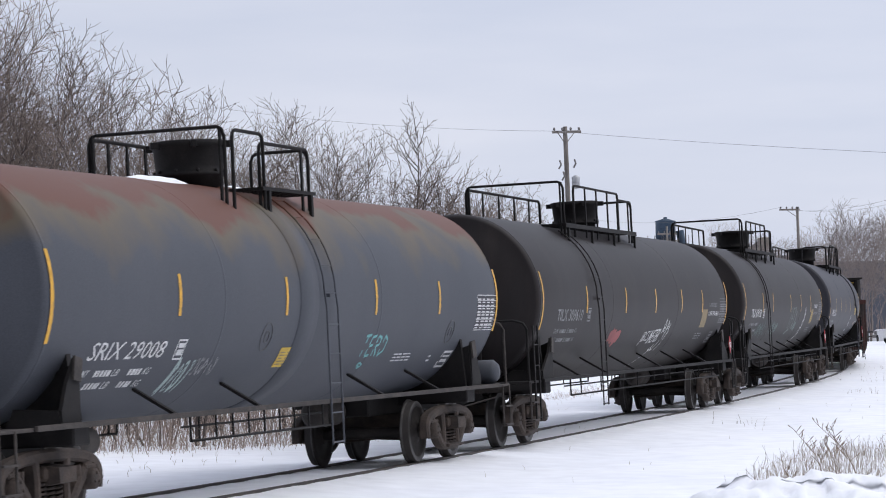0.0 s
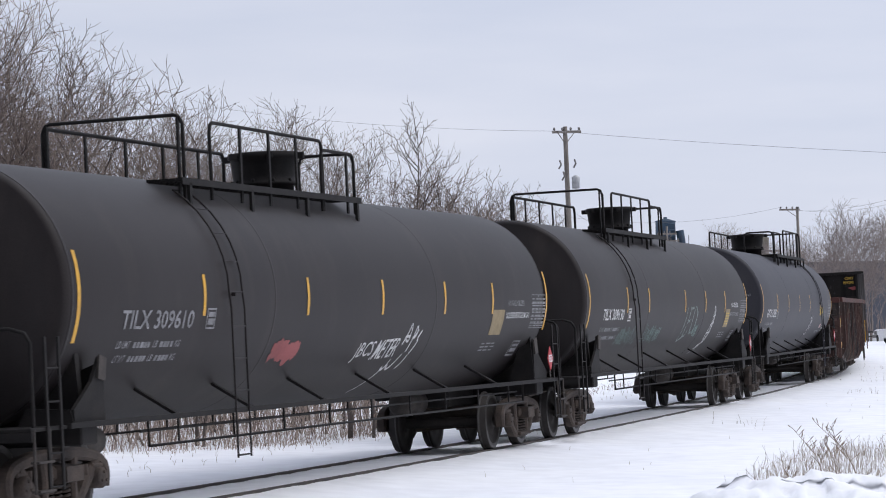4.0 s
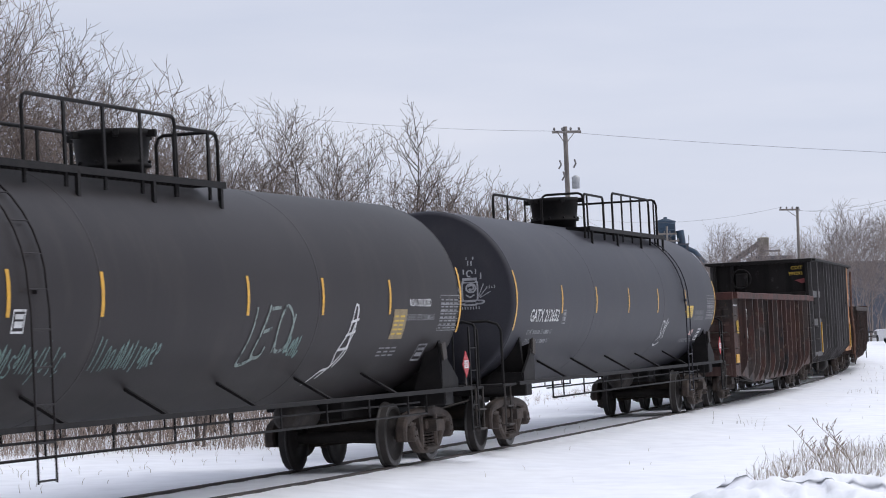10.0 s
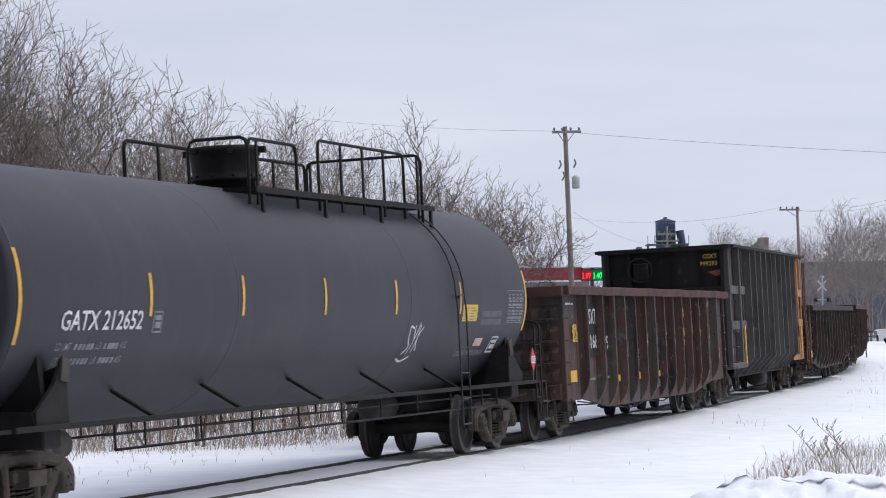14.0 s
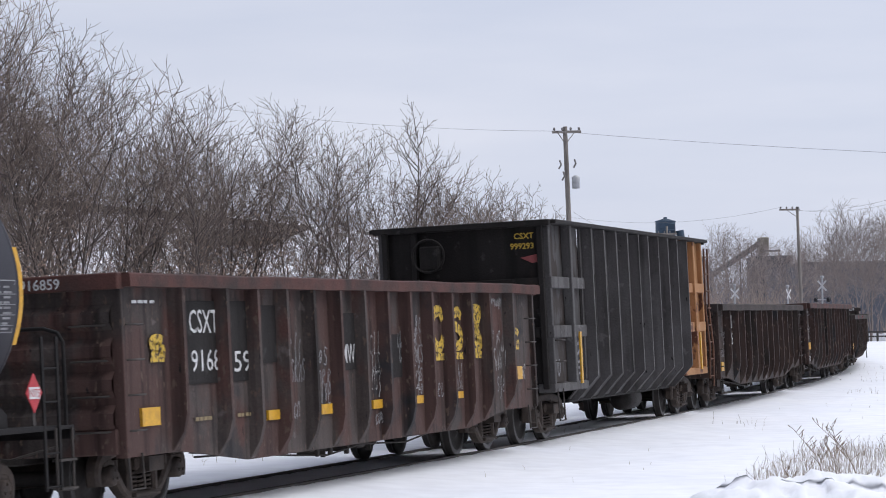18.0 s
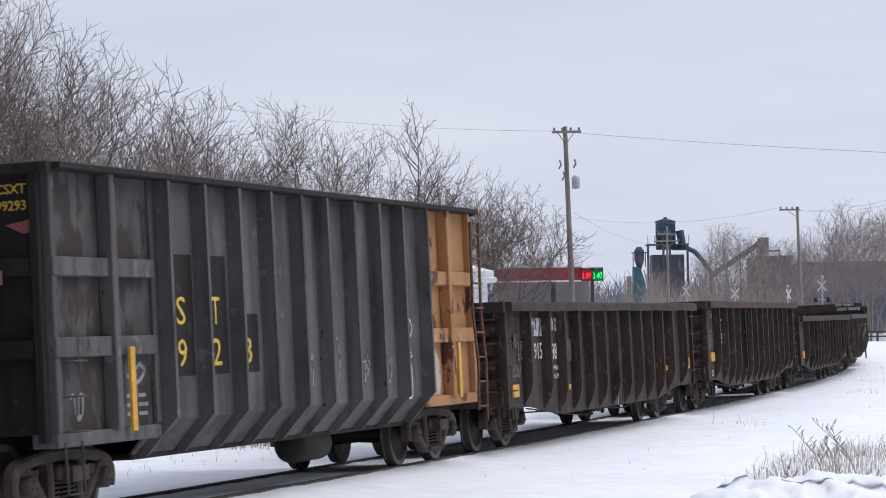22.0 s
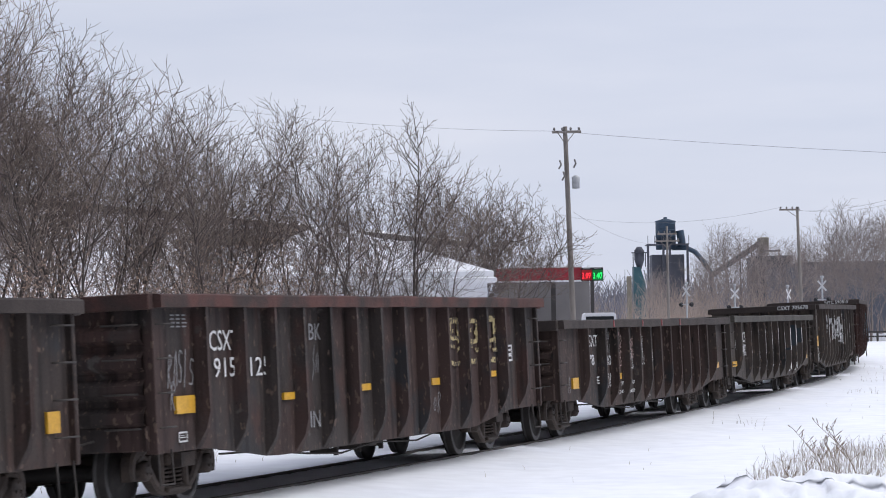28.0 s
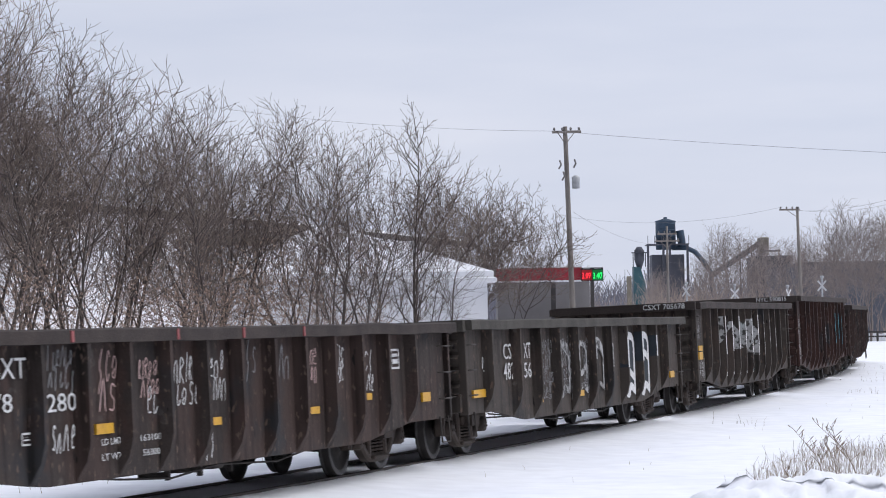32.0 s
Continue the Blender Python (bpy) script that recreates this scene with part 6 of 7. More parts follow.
    # low dark car with many pale tags
    car, L, flat = gondola("gondola", "low dark brown gondola with pale pink and white tags", 87.85, 100.75, 8.5, 2.05, "gon_dark", "chord_dark", 13, 13, (-6.5, -5.05, 5.55, 6.7))
    words(car, flat, (("CSXT", -6.07, 1.57, -5.04, 1.78), ("478", -6.08, 1.24, -5.37, 1.43), ("280", -4.6, 1.21, -3.92, 1.40), ("LD LMT", -3.35, 0.82, -2.85, 0.89), ("LT WT", -3.35, 0.66, -2.85, 0.73), ("163100", -2.35, 0.82, -1.8, 0.89), ("56300", -2.3, 0.66, -1.85, 0.73)))
    plates(car, [(-7.2, 0.86, -6.75, 1.05), (-3.47, 0.94, -3.05, 1.05), (-0.46, 0.91, -0.06, 1.0), (2.76, 0.92, 3.21, 1.01), (4.9, 1.03, 5.23, 1.12), (7.4, 0.93, 7.75, 1.06)])
    scrawl(car, flat, [(-4.6, 1.45, -4.0, 1.85, "faded"), (-3.45, 1.18, -2.75, 1.8, "pink_paint"), (-2.35, 1.28, -1.72, 1.7, "pink_paint"), (-2.2, 1.1, -1.9, 1.4, "white"), (-1.4, 1.15, -0.8, 1.72, "white"), (-0.35, 1.2, 0.1, 1.75, "white"),
                       (0.6, 1.5, 1.05, 1.8, "faded"), (1.6, 1.4, 2.1, 1.78, "faded"), (2.75, 1.3, 3.2, 1.78, "pink_paint"), (3.75, 1.3, 4.2, 1.78, "white"), (4.8, 1.15, 5.3, 1.7, "white"),
                       (-4.6, 0.8, -3.95, 1.05, "white"), (-0.6, 0.62, -0.3, 0.85, "white"), (-7.6, 0.8, -7.35, 1.1, "faded")], 160)
    for x in (-4.45, -1.75, 0.2, 2.2):
        part("paint_mark", Mesh().box(x, x + 0.06, -1.675, -1.655, 1.91, 2.03), "red_paint", car, "faded red paint mark")
    outline_box(car, 6.1, 6.45, 1.42, 1.7, flat, "white", 0.03)
    outline_box(car, -5.2, -4.98, 0.9, 1.03, flat, "white", 0.02)
    # grey-brown car with big outlined letters
    car, L, flat = gondola("gondola", "grey-brown gondola with large outlined white letters", 105.05, 118.85, 8.35, 2.08, "gon_grey", "chord_grey", 11, 17, (-7.1, -5.36, 5.4, 6.55))
    words(car, flat, (("CS", -5.85, 1.45, -5.36, 1.70), ("XT", -4.55, 1.45, -4.10, 1.70), ("482", -5.88, 1.13, -5.2, 1.40), ("56", -4.57, 1.13, -4.1, 1.38)))
    end_print(car, L, "56", 1.93)
    plates(car, [(-7.74, 0.90, -6.95, 1.02), (-3.9, 0.70, -3.4, 0.8), (-0.85, 0.72, -0.4, 0.82), (7.4, 0.85, 7.8, 0.98)])
    scrawl(car, flat, [(-7.2, 1.3, -6.7, 1.55, "white"), (-3.4, 0.75, -2.7, 1.75, "faded"), (-1.9, 0.8, -1.1, 1.75, "faded"), (-0.4, 0.8, 0.3, 1.7, "faded")], 180)
    throw_up(car, flat, -3.8, 1.5, 0.75, 1.75, "worn_white", 5, None, 1.3)
    throw_up(car, flat, 1.6, 5.6, 0.62, 1.86, "white", 6, "dark_teal", 1.7, "dark_teal")
    # taller brown car
    car, L, flat = gondola("gondola", "tall grey-brown gondola with white and teal tags", 124.05, 136.45, 8.0, 2.40, "gon_grey", "chord_dark", 13, 19)
    end_print(car, L, "CSXT 705678", 2.27)
    plates(car, [(-7.4, 1.15, -6.9, 1.45)])
    throw_up(car, flat, -5.2, 2.2, 0.7, 2.15, "white", 7, "gon_dark", 1.7, "worn_white")
    throw_up(car, flat, 2.0, 5.5, 0.9, 2.0, "worn_white", 8)
    for x0, x1, z0, z1 in ((-4.0, -3.45, 1.75, 2.15), (-2.7, -2.2, 1.6, 2.1), (-1.5, -1.0, 1.55, 1.95), (0.9, 1.4, 0.75, 1.05), (-5.0, -4.6, 1.5, 2.0)):
        patch(x0, x1, z0, z1, flat, "teal_paint", car, "graffiti", rows=1, lift=0.003)
    scrawl(car, flat, [(-7.4, 0.8, -6.7, 1.1, "white"), (-7.5, 1.6, -7.0, 2.1, "faded")], 200)
    # maroon car with the blue tag
    car, L, flat = gondola("gondola", "tall maroon gondola with a blue tag", 142.35, 154.95, 8.1, 2.62, "gon_maroon", "chord_dark", 12, 23)
    end_print(car, L, "NYC 590815", 2.5)
    throw_up(car, flat, 2.6, 5.6, 0.75, 2.15, "blue_paint", 9, None, 1.2)
    for k, x in enumerate(q for q in RIBS if 2.2 < q < 6.0):
        patch(x - 0.055, x + 0.055, 1.2 + 0.2 * (k % 3), 1.75 + 0.15 * (k % 2), crest, "blue_paint", car, "graffiti", rows=1, lift=0.001)
    throw_up(car, flat, -1.6, 0.6, 0.7, 1.8, "white", 10)
    scrawl(car, flat, [(-7.5, 0.9, -7.1, 2.0, "white")], 220)
    # two more at the tail
    gondola("gondola", "dark brown gondola, far down the train", 160.6, 173.2, 7.9, 2.40, "gon_umber", "chord_dark", 13, 27)
    gondola("gondola", "dark brown gondola, far down the train", 178.6, 191.2, 7.9, 2.30, "gon_dark", "chord_dark", 13, 29)


build_gondolas()
build_hopper()


# ---- the setting behind the line ----
def afar(be, d, z=None):
    """A place by its bearing and elevation (in thousandths) and its distance ahead."""
    return Vector((be[0] * d / 1000, d, EYE[2] + be[1] * d / 1000 if z is None else z))


def utility_pole(name, label, base, head, r, arms, extras=True):
    p = thing(name, label, "utility pole")
    part("shaft", Mesh().tube([base, base.lerp(head, 0.5), head], [r, r * 0.85, r * 0.7], 12), "pole", p)
    for z, x0, x1, dy in arms:
        c = base.lerp(head, (z - base.z) / (head.z - base.z))
        arm = part("crossarm", Mesh().box(c.x + x0, c.x + x1, c.y - 0.18, c.y - 0.08, z - 0.06, z + 0.06, 0.01), "pole", p)
        n = 4
        for i in range(n):
            x = c.x + x0 + 0.1 + (x1 - x0 - 0.2) * i / (n - 1)
            part("insulator", Mesh().lathe([(z + 0.06, 0.02), (z + 0.10, 0.05), (z + 0.15, 0.06), (z + 0.2, 0.03), (z + 0.22, 0.0)], 8, 2, (x, c.y - 0.13, 0)), "wall_grey", arm)
        for sx in (x0 * 0.55, x1 * 0.55):
            part("brace", Mesh().tube([(c.x + sx, c.y - 0.1, z - 0.05), (c.x, c.y - 0.1, z - 0.55)], 0.02, 5), "pole", arm)
    return p


def wire(a, b, sag, r=0.009, n=14):
    g = Mesh().tube([a.lerp(b, i / n) - Vector((0, 0, sag * 4 * (i / n) * (1 - i / n))) for i in range(n + 1)], r, 4)
    tagged(part("overhead_wire", g, "wire"), "thin overhead wire strung between poles", "wire", "overhead wires")


def build_setting():
    p1b, p1t = afar((47.08, -17.76), 125, -0.3), afar((44.81, 69.67), 125)
    p = utility_pole("utility_pole", "weathered wooden utility pole with a transformer and crossarm", p1b, p1t, 0.145, [(p1t.z - 0.25, -0.6, 0.72, 0)])
    tr = afar((48.36, 49.40), 124.8)
    part("transformer", Mesh().lathe([(tr.z - 0.3, 0.0), (tr.z - 0.28, 0.17), (tr.z + 0.22, 0.18), (tr.z + 0.3, 0.1), (tr.z + 0.33, 0.0)], 14, 2, (tr.x, tr.y - 0.1, 0)), "galv", p)
    for be in ((42.75, 55.82), (48.06, 56.14), (43.91, 51.71)):
        q = afar(be, 124.8)
        part("fuse_cutout", Mesh().tube([q + Vector((0, 0, 0.2)), q + Vector((0.06, -0.05, 0.0)), q - Vector((0.05, 0, 0.18))], 0.04, 6), "wall_grey", p)
    p2b, p2t = afar((129.47, -11.33), 190, -0.3), afar((128.24, 39.33), 190)
    utility_pole("utility_pole", "slim wooden utility pole with a crossarm on one side", p2b, p2t, 0.13, [(p2t.z - 0.2, -1.25, 0.15, 0)])
    p3b, p3t = afar((81.2, -8.0), 215, -0.3), afar((81.0, 33.0), 215)
    utility_pole("utility_pole", "short pale wooden utility pole with two crossarms", p3b, p3t, 0.12, [(p3t.z - 0.6, -0.75, 0.75, 0), (p3t.z - 1.15, -0.95, 0.95, 0)])
    wire(afar((41.72, 68.08), 125), afar((175.29, 57.56), 90), 0.08)
    wire(afar((41.72, 68.08), 125), afar((-81.65, 78.65), 150), 0.3)
    wire(afar((47.17, 38.80), 125), afar((77.81, 26.67), 190), 0.4)
    wire(afar((46.32, 36.77), 200), p2t + Vector((-1.0, 0, 0)), 0.7)
    wire(afar((123.93, 38.18), 190), afar((175.04, 45.4), 165), 0.5)
    wire(afar((128.02, 38.11), 190), afar((175.01, 43.6), 165), 0.5)
    wire(afar((129.05, 26.25), 190), afar((174.73, 22.45), 165), 0.2, 0.007)
    wire(afar((129.05, 26.25), 190), afar((80.76, 19.88), 230), 0.5, 0.007)
    # fuel station: canopy, price sign and shop wall
    a, b = afar((19.08, 19.03), 165), afar((50.03, 13.84), 165)
    st = thing("fuel_station", "fuel station canopy with a red fascia and a grey shop behind", "fuel station")
    part("fascia", Mesh().box(a.x, b.x, 165, 165.15, b.z, a.z, 0.02), "canopy_red", st, "dark red canopy fascia")
    part("roof", Mesh().box(a.x, b.x, 165.15, 173, b.z + 0.05, a.z - 0.05), "dark_roof", st)
    part("trim", Mesh().box(a.x - 0.02, b.x, 164.94, 165, a.z - 0.06, a.z + 0.05), "white_paint", st)
    part("trim", Mesh().box(a.x - 0.02, b.x, 164.94, 165, b.z - 0.06, b.z + 0.05), "white_paint", st)
    w0, w1 = afar((19.40, 13.72), 174), afar((45.70, -2.02), 174)
    part("shop_wall", Mesh().box(w0.x, w1.x + 1.2, 174, 180, -0.2, w0.z + 0.3), "wall_grey", st)
    q = afar((39.61, 13.40), 166)
    part("canopy_post", Mesh().box(q.x - 0.14, q.x + 0.14, 166, 166.3, -0.2, b.z + 0.05), "dark_roof", st)
    q = afar((24.51, 13.64), 166)
    c, d = afar((49.70, 18.54), 164.5), afar((57.79, 13.72), 164.5)
    sg = thing("price_sign", "lit fuel price sign with red and green digits", "sign")
    part("cabinet", Mesh().box(c.x, d.x, 164.5, 164.8, d.z, c.z, 0.02), "car_dark", sg)
    m = (c.x + d.x) / 2
    for x0, x1, back, ink, text in ((c.x + 0.03, m - 0.02, "led_red_back", "led_red", "3.09"), (m + 0.02, d.x - 0.03, "led_green_back", "led_green", "3.40")):
        part("panel", Mesh().box(x0, x1, 164.47, 164.5, d.z + 0.03, c.z - 0.14), back, sg)
        v, f = glyphs(text, 0.50)
        w = max(q[0] for q in v)
        k = (x1 - x0 - 0.1) / w
        part("digits", Mesh().add([(x0 + 0.02 + q[0] * k, 164.455, d.z + 0.14 + q[1] * 1.0) for q in v], f), ink, sg)
        v, f = glyphs("9", 0.22)
        part("digits", Mesh().add([(x1 - 0.12 + q[0] * 0.7, 164.455, d.z + 0.34 + q[1]) for q in v], f), ink, sg)
        part("header", Mesh().box(x0 + 0.1, x1 - 0.1, 164.47, 164.5, c.z - 0.09, c.z - 0.04), "faded", sg)
    part("sign_post", Mesh().box(m - 0.1, m + 0.1, 164.55, 164.75, -0.2, d.z), "dark_roof", sg)
    # crossing signs
    for be, dist, turn in (((87.74, 9.35), 178, -35), ((105.08, 8.26), 172, 8), ((124.26, 7.75), 185, 50), ((136.76, 10.61), 168, -20)):
        q = afar(be, dist)
        x = thing("crossbuck", "white railway crossing sign with lamps on a steel mast", "crossing sign", "crossing signals")
        x.matrix_basis = pose(q.x, q.y, 0, 0, 0, turn)
        part("mast", Mesh().tube([(0, 0, -0.2), (0, 0, q.z + 0.55)], 0.055, 8), "galv", x)
        for lean in (-1, 1):
            bl = Mesh()
            h, w = 0.40, 0.05
            u, v2 = Vector((math.sin(radians(40)) * lean, 0, math.cos(radians(40)))), Vector((math.cos(radians(40)) * lean, 0, -math.sin(radians(40))))
            o = Vector((0, -0.07 - 0.02 * lean, q.z))
            vs = [o + u * a + v2 * b + Vector((0, y, 0)) for y in (0, 0.015) for a, b in ((-h, -w), (h, -w), (h, w), (-h, w))]
            bl.add(vs, [(0, 1, 2, 3), (7, 6, 5, 4), (0, 4, 5, 1), (1, 5, 6, 2), (2, 6, 7, 3), (3, 7, 4, 0)])
            part("blade", bl, "sign_white", x)
        part("lamp_bar", Mesh().tube([(-0.38, -0.05, q.z - 0.85), (0.38, -0.05, q.z - 0.85)], 0.03, 6), "galv", x)
        for lx in (-0.38, 0.38):
            part("lamp", Mesh().lathe([(-0.16, 0.09), (-0.05, 0.09), (0.0, 0.09), (0.02, 0.15), (0.03, 0.15), (0.03, 0.0)], 12, 1, (lx, -0.06, q.z - 0.85)), "car_dark", x)
        part("bell", Mesh().lathe([(q.z + 0.45, 0.1), (q.z + 0.6, 0.12), (q.z + 0.62, 0.0)], 8, 2), "galv", x)
    build_mill()
    build_houses()


def build_mill():
    """The mill's silo, ducts and conveyor in the distance."""
    D = 380
    X = lambda be: afar(be, D)
    mill = thing("mill", "blue-grey mill with a silo, ducts and a sloping conveyor", "mill")
    a, b = X((76.92, 34.85)), X((84.13, 26.16))
    cx, r = (a.x + b.x) / 2, (b.x - a.x) / 2
    silo = part("silo", Mesh().lathe([(b.z - 0.6, 0.0), (b.z - 0.6, r), (a.z - 0.1, r), (a.z - 0.1, r * 1.05), (a.z, r * 1.05), (a.z + 0.35, 0.25), (a.z + 0.55, 0.25), (a.z + 0.57, 0)], 28, 2, (cx, D, 0)), "mill_blue", mill, "blue-grey steel silo")
    for k in range(4):
        z = b.z + (a.z - b.z) * (k + 0.5) / 4
        part("hoop", Mesh().lathe([(z - 0.05, r), (z, r + 0.06), (z + 0.05, r)], 28, 2, (cx, D, 0)), "mill_blue", silo)
    t0, t1 = X((75.15, 26.50)), X((89.32, 18.72))
    part("tower", Mesh().box(t0.x, t1.x - 1.0, D - 2, D + 3, -0.2, X((75.09, 22.63)).z, 0.05), "mill_grey", mill)
    part("gallery", Mesh().box(t0.x - 0.6, t1.x - 0.4, D - 2.6, D + 3, t0.z - 0.15, t0.z), "mill_grey", mill)
    for i in range(7):
        x = t0.x - 0.6 + (t1.x - t0.x + 0.2) * i / 6
        part("gallery_post", Mesh().tube([(x, D - 2.6, t0.z), (x, D - 2.6, t0.z + 1.1)], 0.05, 4), "mill_grey", mill)
    for x in (t0.x - 0.6, t0.x + 1.5, t1.x - 3, t1.x - 0.6):
        part("leg", Mesh().box(x - 0.15, x + 0.15, D - 2.7, D - 2.4, -0.2, t0.z), "mill_grey", mill)
    part("duct", Mesh().tube([X((85.64, 31.44)), X((86.20, 27.96)), X((86.37, 25.71))], 0.55, 12), "mill_blue", mill)
    part("duct", Mesh().tube([X((82.89, 25.15)), X((87.99, 25.07)), X((91.03, 23.59)), X((93.83, 20.28)), X((96.63, 16.15)), X((97.32, 8.38))], 0.34, 12), "mill_blue", mill)
    # conveyor and head house
    part("conveyor", Mesh().tube([X((97.43, 15.32)), X((114.76, 26.48))], 0.5, 4), "mill_tan", mill)
    for be in ((102.17, 18.11), (107.33, 21.49), (111.46, 24.08)):
        q = X(be)
        part("trestle", Mesh().tube([(q.x, D, -0.2), (q.x, D, q.z)], 0.12, 4), "mill_tan", mill)
    h0, h1 = X((114.18, 28.33)), X((117.34, 21.95))
    part("head_house", Mesh().box(h0.x, h1.x, D - 1.5, D + 2, h1.z, h0.z, 0.05), "mill_ochre", mill)
    part("head_roof", Mesh().box(h0.x - 0.2, h1.x + 1.6, D - 1.7, D + 2.2, h1.z + 0.5, h1.z + 0.65), "mill_tan", mill)
    h0, h1 = X((112.23, 21.62)), X((125.36, -0.24))
    part("block", Mesh().box(h0.x, h1.x, D - 3, D + 9, -0.2, h0.z, 0.05), "mill_grey", mill)
    h0, h1 = X((118.69, 16.62)), X((127.81, -0.27))
    part("block", Mesh().box(h0.x, h1.x, D - 6, D - 3.05, -0.2, h0.z, 0.05), "mill_blue", mill)
    for be in ((119.89, 14.96), (122.34, 14.92), (124.78, 14.88), (126.83, 14.85)):
        q = X(be)
        part("window", Mesh().box(q.x - 0.35, q.x + 0.35, D - 6.08, D - 6.0, q.z - 0.15, q.z + 0.15), "white_paint", mill)
    # cyclone on legs
    c0 = X((67.14, 23.57))
    cyc = thing("cyclone_tower", "slim blue-grey cyclone tower on legs", "tower")
    part("cyclone", Mesh().lathe([(c0.z - 3.0, 0.15), (c0.z - 1.4, 0.65), (c0.z - 0.2, 0.65), (c0.z, 0.5), (c0.z + 0.3, 0.3), (c0.z + 0.32, 0)], 16, 2, (c0.x, D - 20, 0)), "mill_grey", cyc)
    c1, c2 = X((65.00, 17.48)), X((69.83, 0.66))
    part("housing", Mesh().prism([(c1.x, -0.2), (c2.x, -0.2), (c2.x - 0.3, c1.z - 2.2), (c2.x - 1.0, c1.z), (c1.x, c1.z)], 1, D - 21, D - 18), "mill_teal", cyc)
    part("column", Mesh().box(c1.x - 0.9, c1.x - 0.3, D - 21, D - 20, -0.2, c1.z - 1.2, 0.03), "mill_ochre", cyc)
    for dx in (-0.8, 0.8):
        part("leg", Mesh().tube([(c0.x + dx, D - 20, c1.z), (c0.x + dx, D - 20, c0.z - 0.4)], 0.08, 4), "mill_grey", cyc)
    part("gallery", Mesh().box(c0.x - 1.0, c0.x + 1.0, D - 20.8, D - 19.2, c0.z - 0.5, c0.z - 0.4), "mill_grey", cyc)
    # long dark shed
    s0 = afar((129.74, 18.28), 260)
    sh = thing("industrial_shed", "long dark blue-grey steel shed", "shed")
    part("wall", Mesh().box(s0.x, s0.x + 60, 260, 290, -0.2, s0.z), "shed", sh)
    part("roof_edge", Mesh().box(s0.x - 0.1, s0.x + 60.1, 259.85, 290.2, s0.z, s0.z + 0.25), "mill_grey", sh)
    for i in range(40):
        x = s0.x + 0.4 + i * 1.5
        part("seam", Mesh().box(x - 0.04, x + 0.04, 259.95, 260, -0.2, s0.z), "shed", sh)


def build_houses():
    # pale house half hidden by the thicket, its snowy slope towards the line
    D = 112
    e, a, b = afar((19.43, 15.35), D), afar((-45.64, 32.33), D + 6), afar((-37.47, 32.20), D + 6)
    wl, back = afar((-92.85, 17.16), D).x, D + 12
    h = thing("house", "pale sided house with snow on its hipped roof", "house")
    part("wall", Mesh().box(wl + 0.4, e.x - 0.4, D + 0.4, back - 0.4, -0.2, e.z), "siding", h)
    for k in range(5):
        x = wl + 1.6 + (e.x - wl - 3.2) * k / 4
        win = part("window", Mesh().box(x - 0.5, x + 0.5, D + 0.32, D + 0.4, 0.9, 1.45), "white_paint", h)
        part("pane", Mesh().box(x - 0.42, x + 0.42, D + 0.3, D + 0.32, 0.96, 1.39), "glass", win)
    corners = [(wl, D), (e.x, D), (e.x, back), (wl, back)]
    for name, lift, ink in (("roof", 0.0, "siding"), ("roof_snow", 0.14, "snow")):
        g = Mesh()
        z0, z1 = e.z + lift, a.z + lift
        c = 0.14 if lift else 0.0
        low = [(x - math.copysign(c, x - a.x), y + (c if y == D else -c)) for x, y in corners]
        g.add([(x, y, z0 - 0.12) for x, y in low] + [(x, y, z0 + c) for x, y in low] + [(a.x, D + 6, z1 + c), (b.x, D + 6, z1 + c)],
              [(3, 2, 1, 0), (0, 1, 5, 4), (1, 2, 6, 5), (2, 3, 7, 6), (3, 0, 4, 7), (4, 5, 9, 8), (5, 6, 9), (6, 7, 8, 9), (7, 4, 8)])
        part(name, g, ink, h)
    part("chimney", Mesh().box(b.x + 3.0, b.x + 3.3, D + 7, D + 7.3, a.z - 2, a.z - 0.4), "galv", h)
    # long low building behind it
    a = afar((-167.88, 49.00), 128)
    q = (10.45, 28.16)
    dist = 128 * (-167.88, 49.00)[1] / q[1]
    b = afar(q, dist)
    lo = thing("long_building", "long low building with a dark fascia and snow on its roof", "building")
    d = (b - a)
    d.z = 0
    n = Vector((-d.y, d.x, 0)).normalized() * 14
    zt = a.z

    def slab(z0, z1, out):
        u = d.normalized() * out
        o = n.normalized() * -out
        c = [a - u + o, b + u + o, b + u + n - o, a - u + n - o]
        g = Mesh()
        g.add([(p.x, p.y, z) for z in (z0, z1) for p in c], [(3, 2, 1, 0), (4, 5, 6, 7), (0, 1, 5, 4), (1, 2, 6, 5), (2, 3, 7, 6), (3, 0, 4, 7)])
        return g

    part("wall", slab(-0.2, zt - 0.35, 0), "siding", lo)
    part("fascia", slab(zt - 0.35, zt, 0.3), "dark_roof", lo)
    part("roof_snow", slab(zt + 0.004, zt + 0.16, 0.25), "snow", lo)
    # a shed with a brown roof between the two
    a, b = afar((-89.49, 35.48), 126), afar((-39.56, 29.37), 126)
    sh = thing("shed", "brown roofed shed behind the house", "shed")
    part("wall", Mesh().box(a.x + 0.3, b.x - 0.3, 126.4, 133, -0.2, b.z), "siding", sh)
    part("roof", Mesh().prism([(126, b.z - 0.1), (126, b.z + 0.1), (129.5, a.z), (133.4, b.z + 0.1), (133.4, b.z - 0.1)], 0, a.x, b.x), "brown_roof", sh)


build_setting()


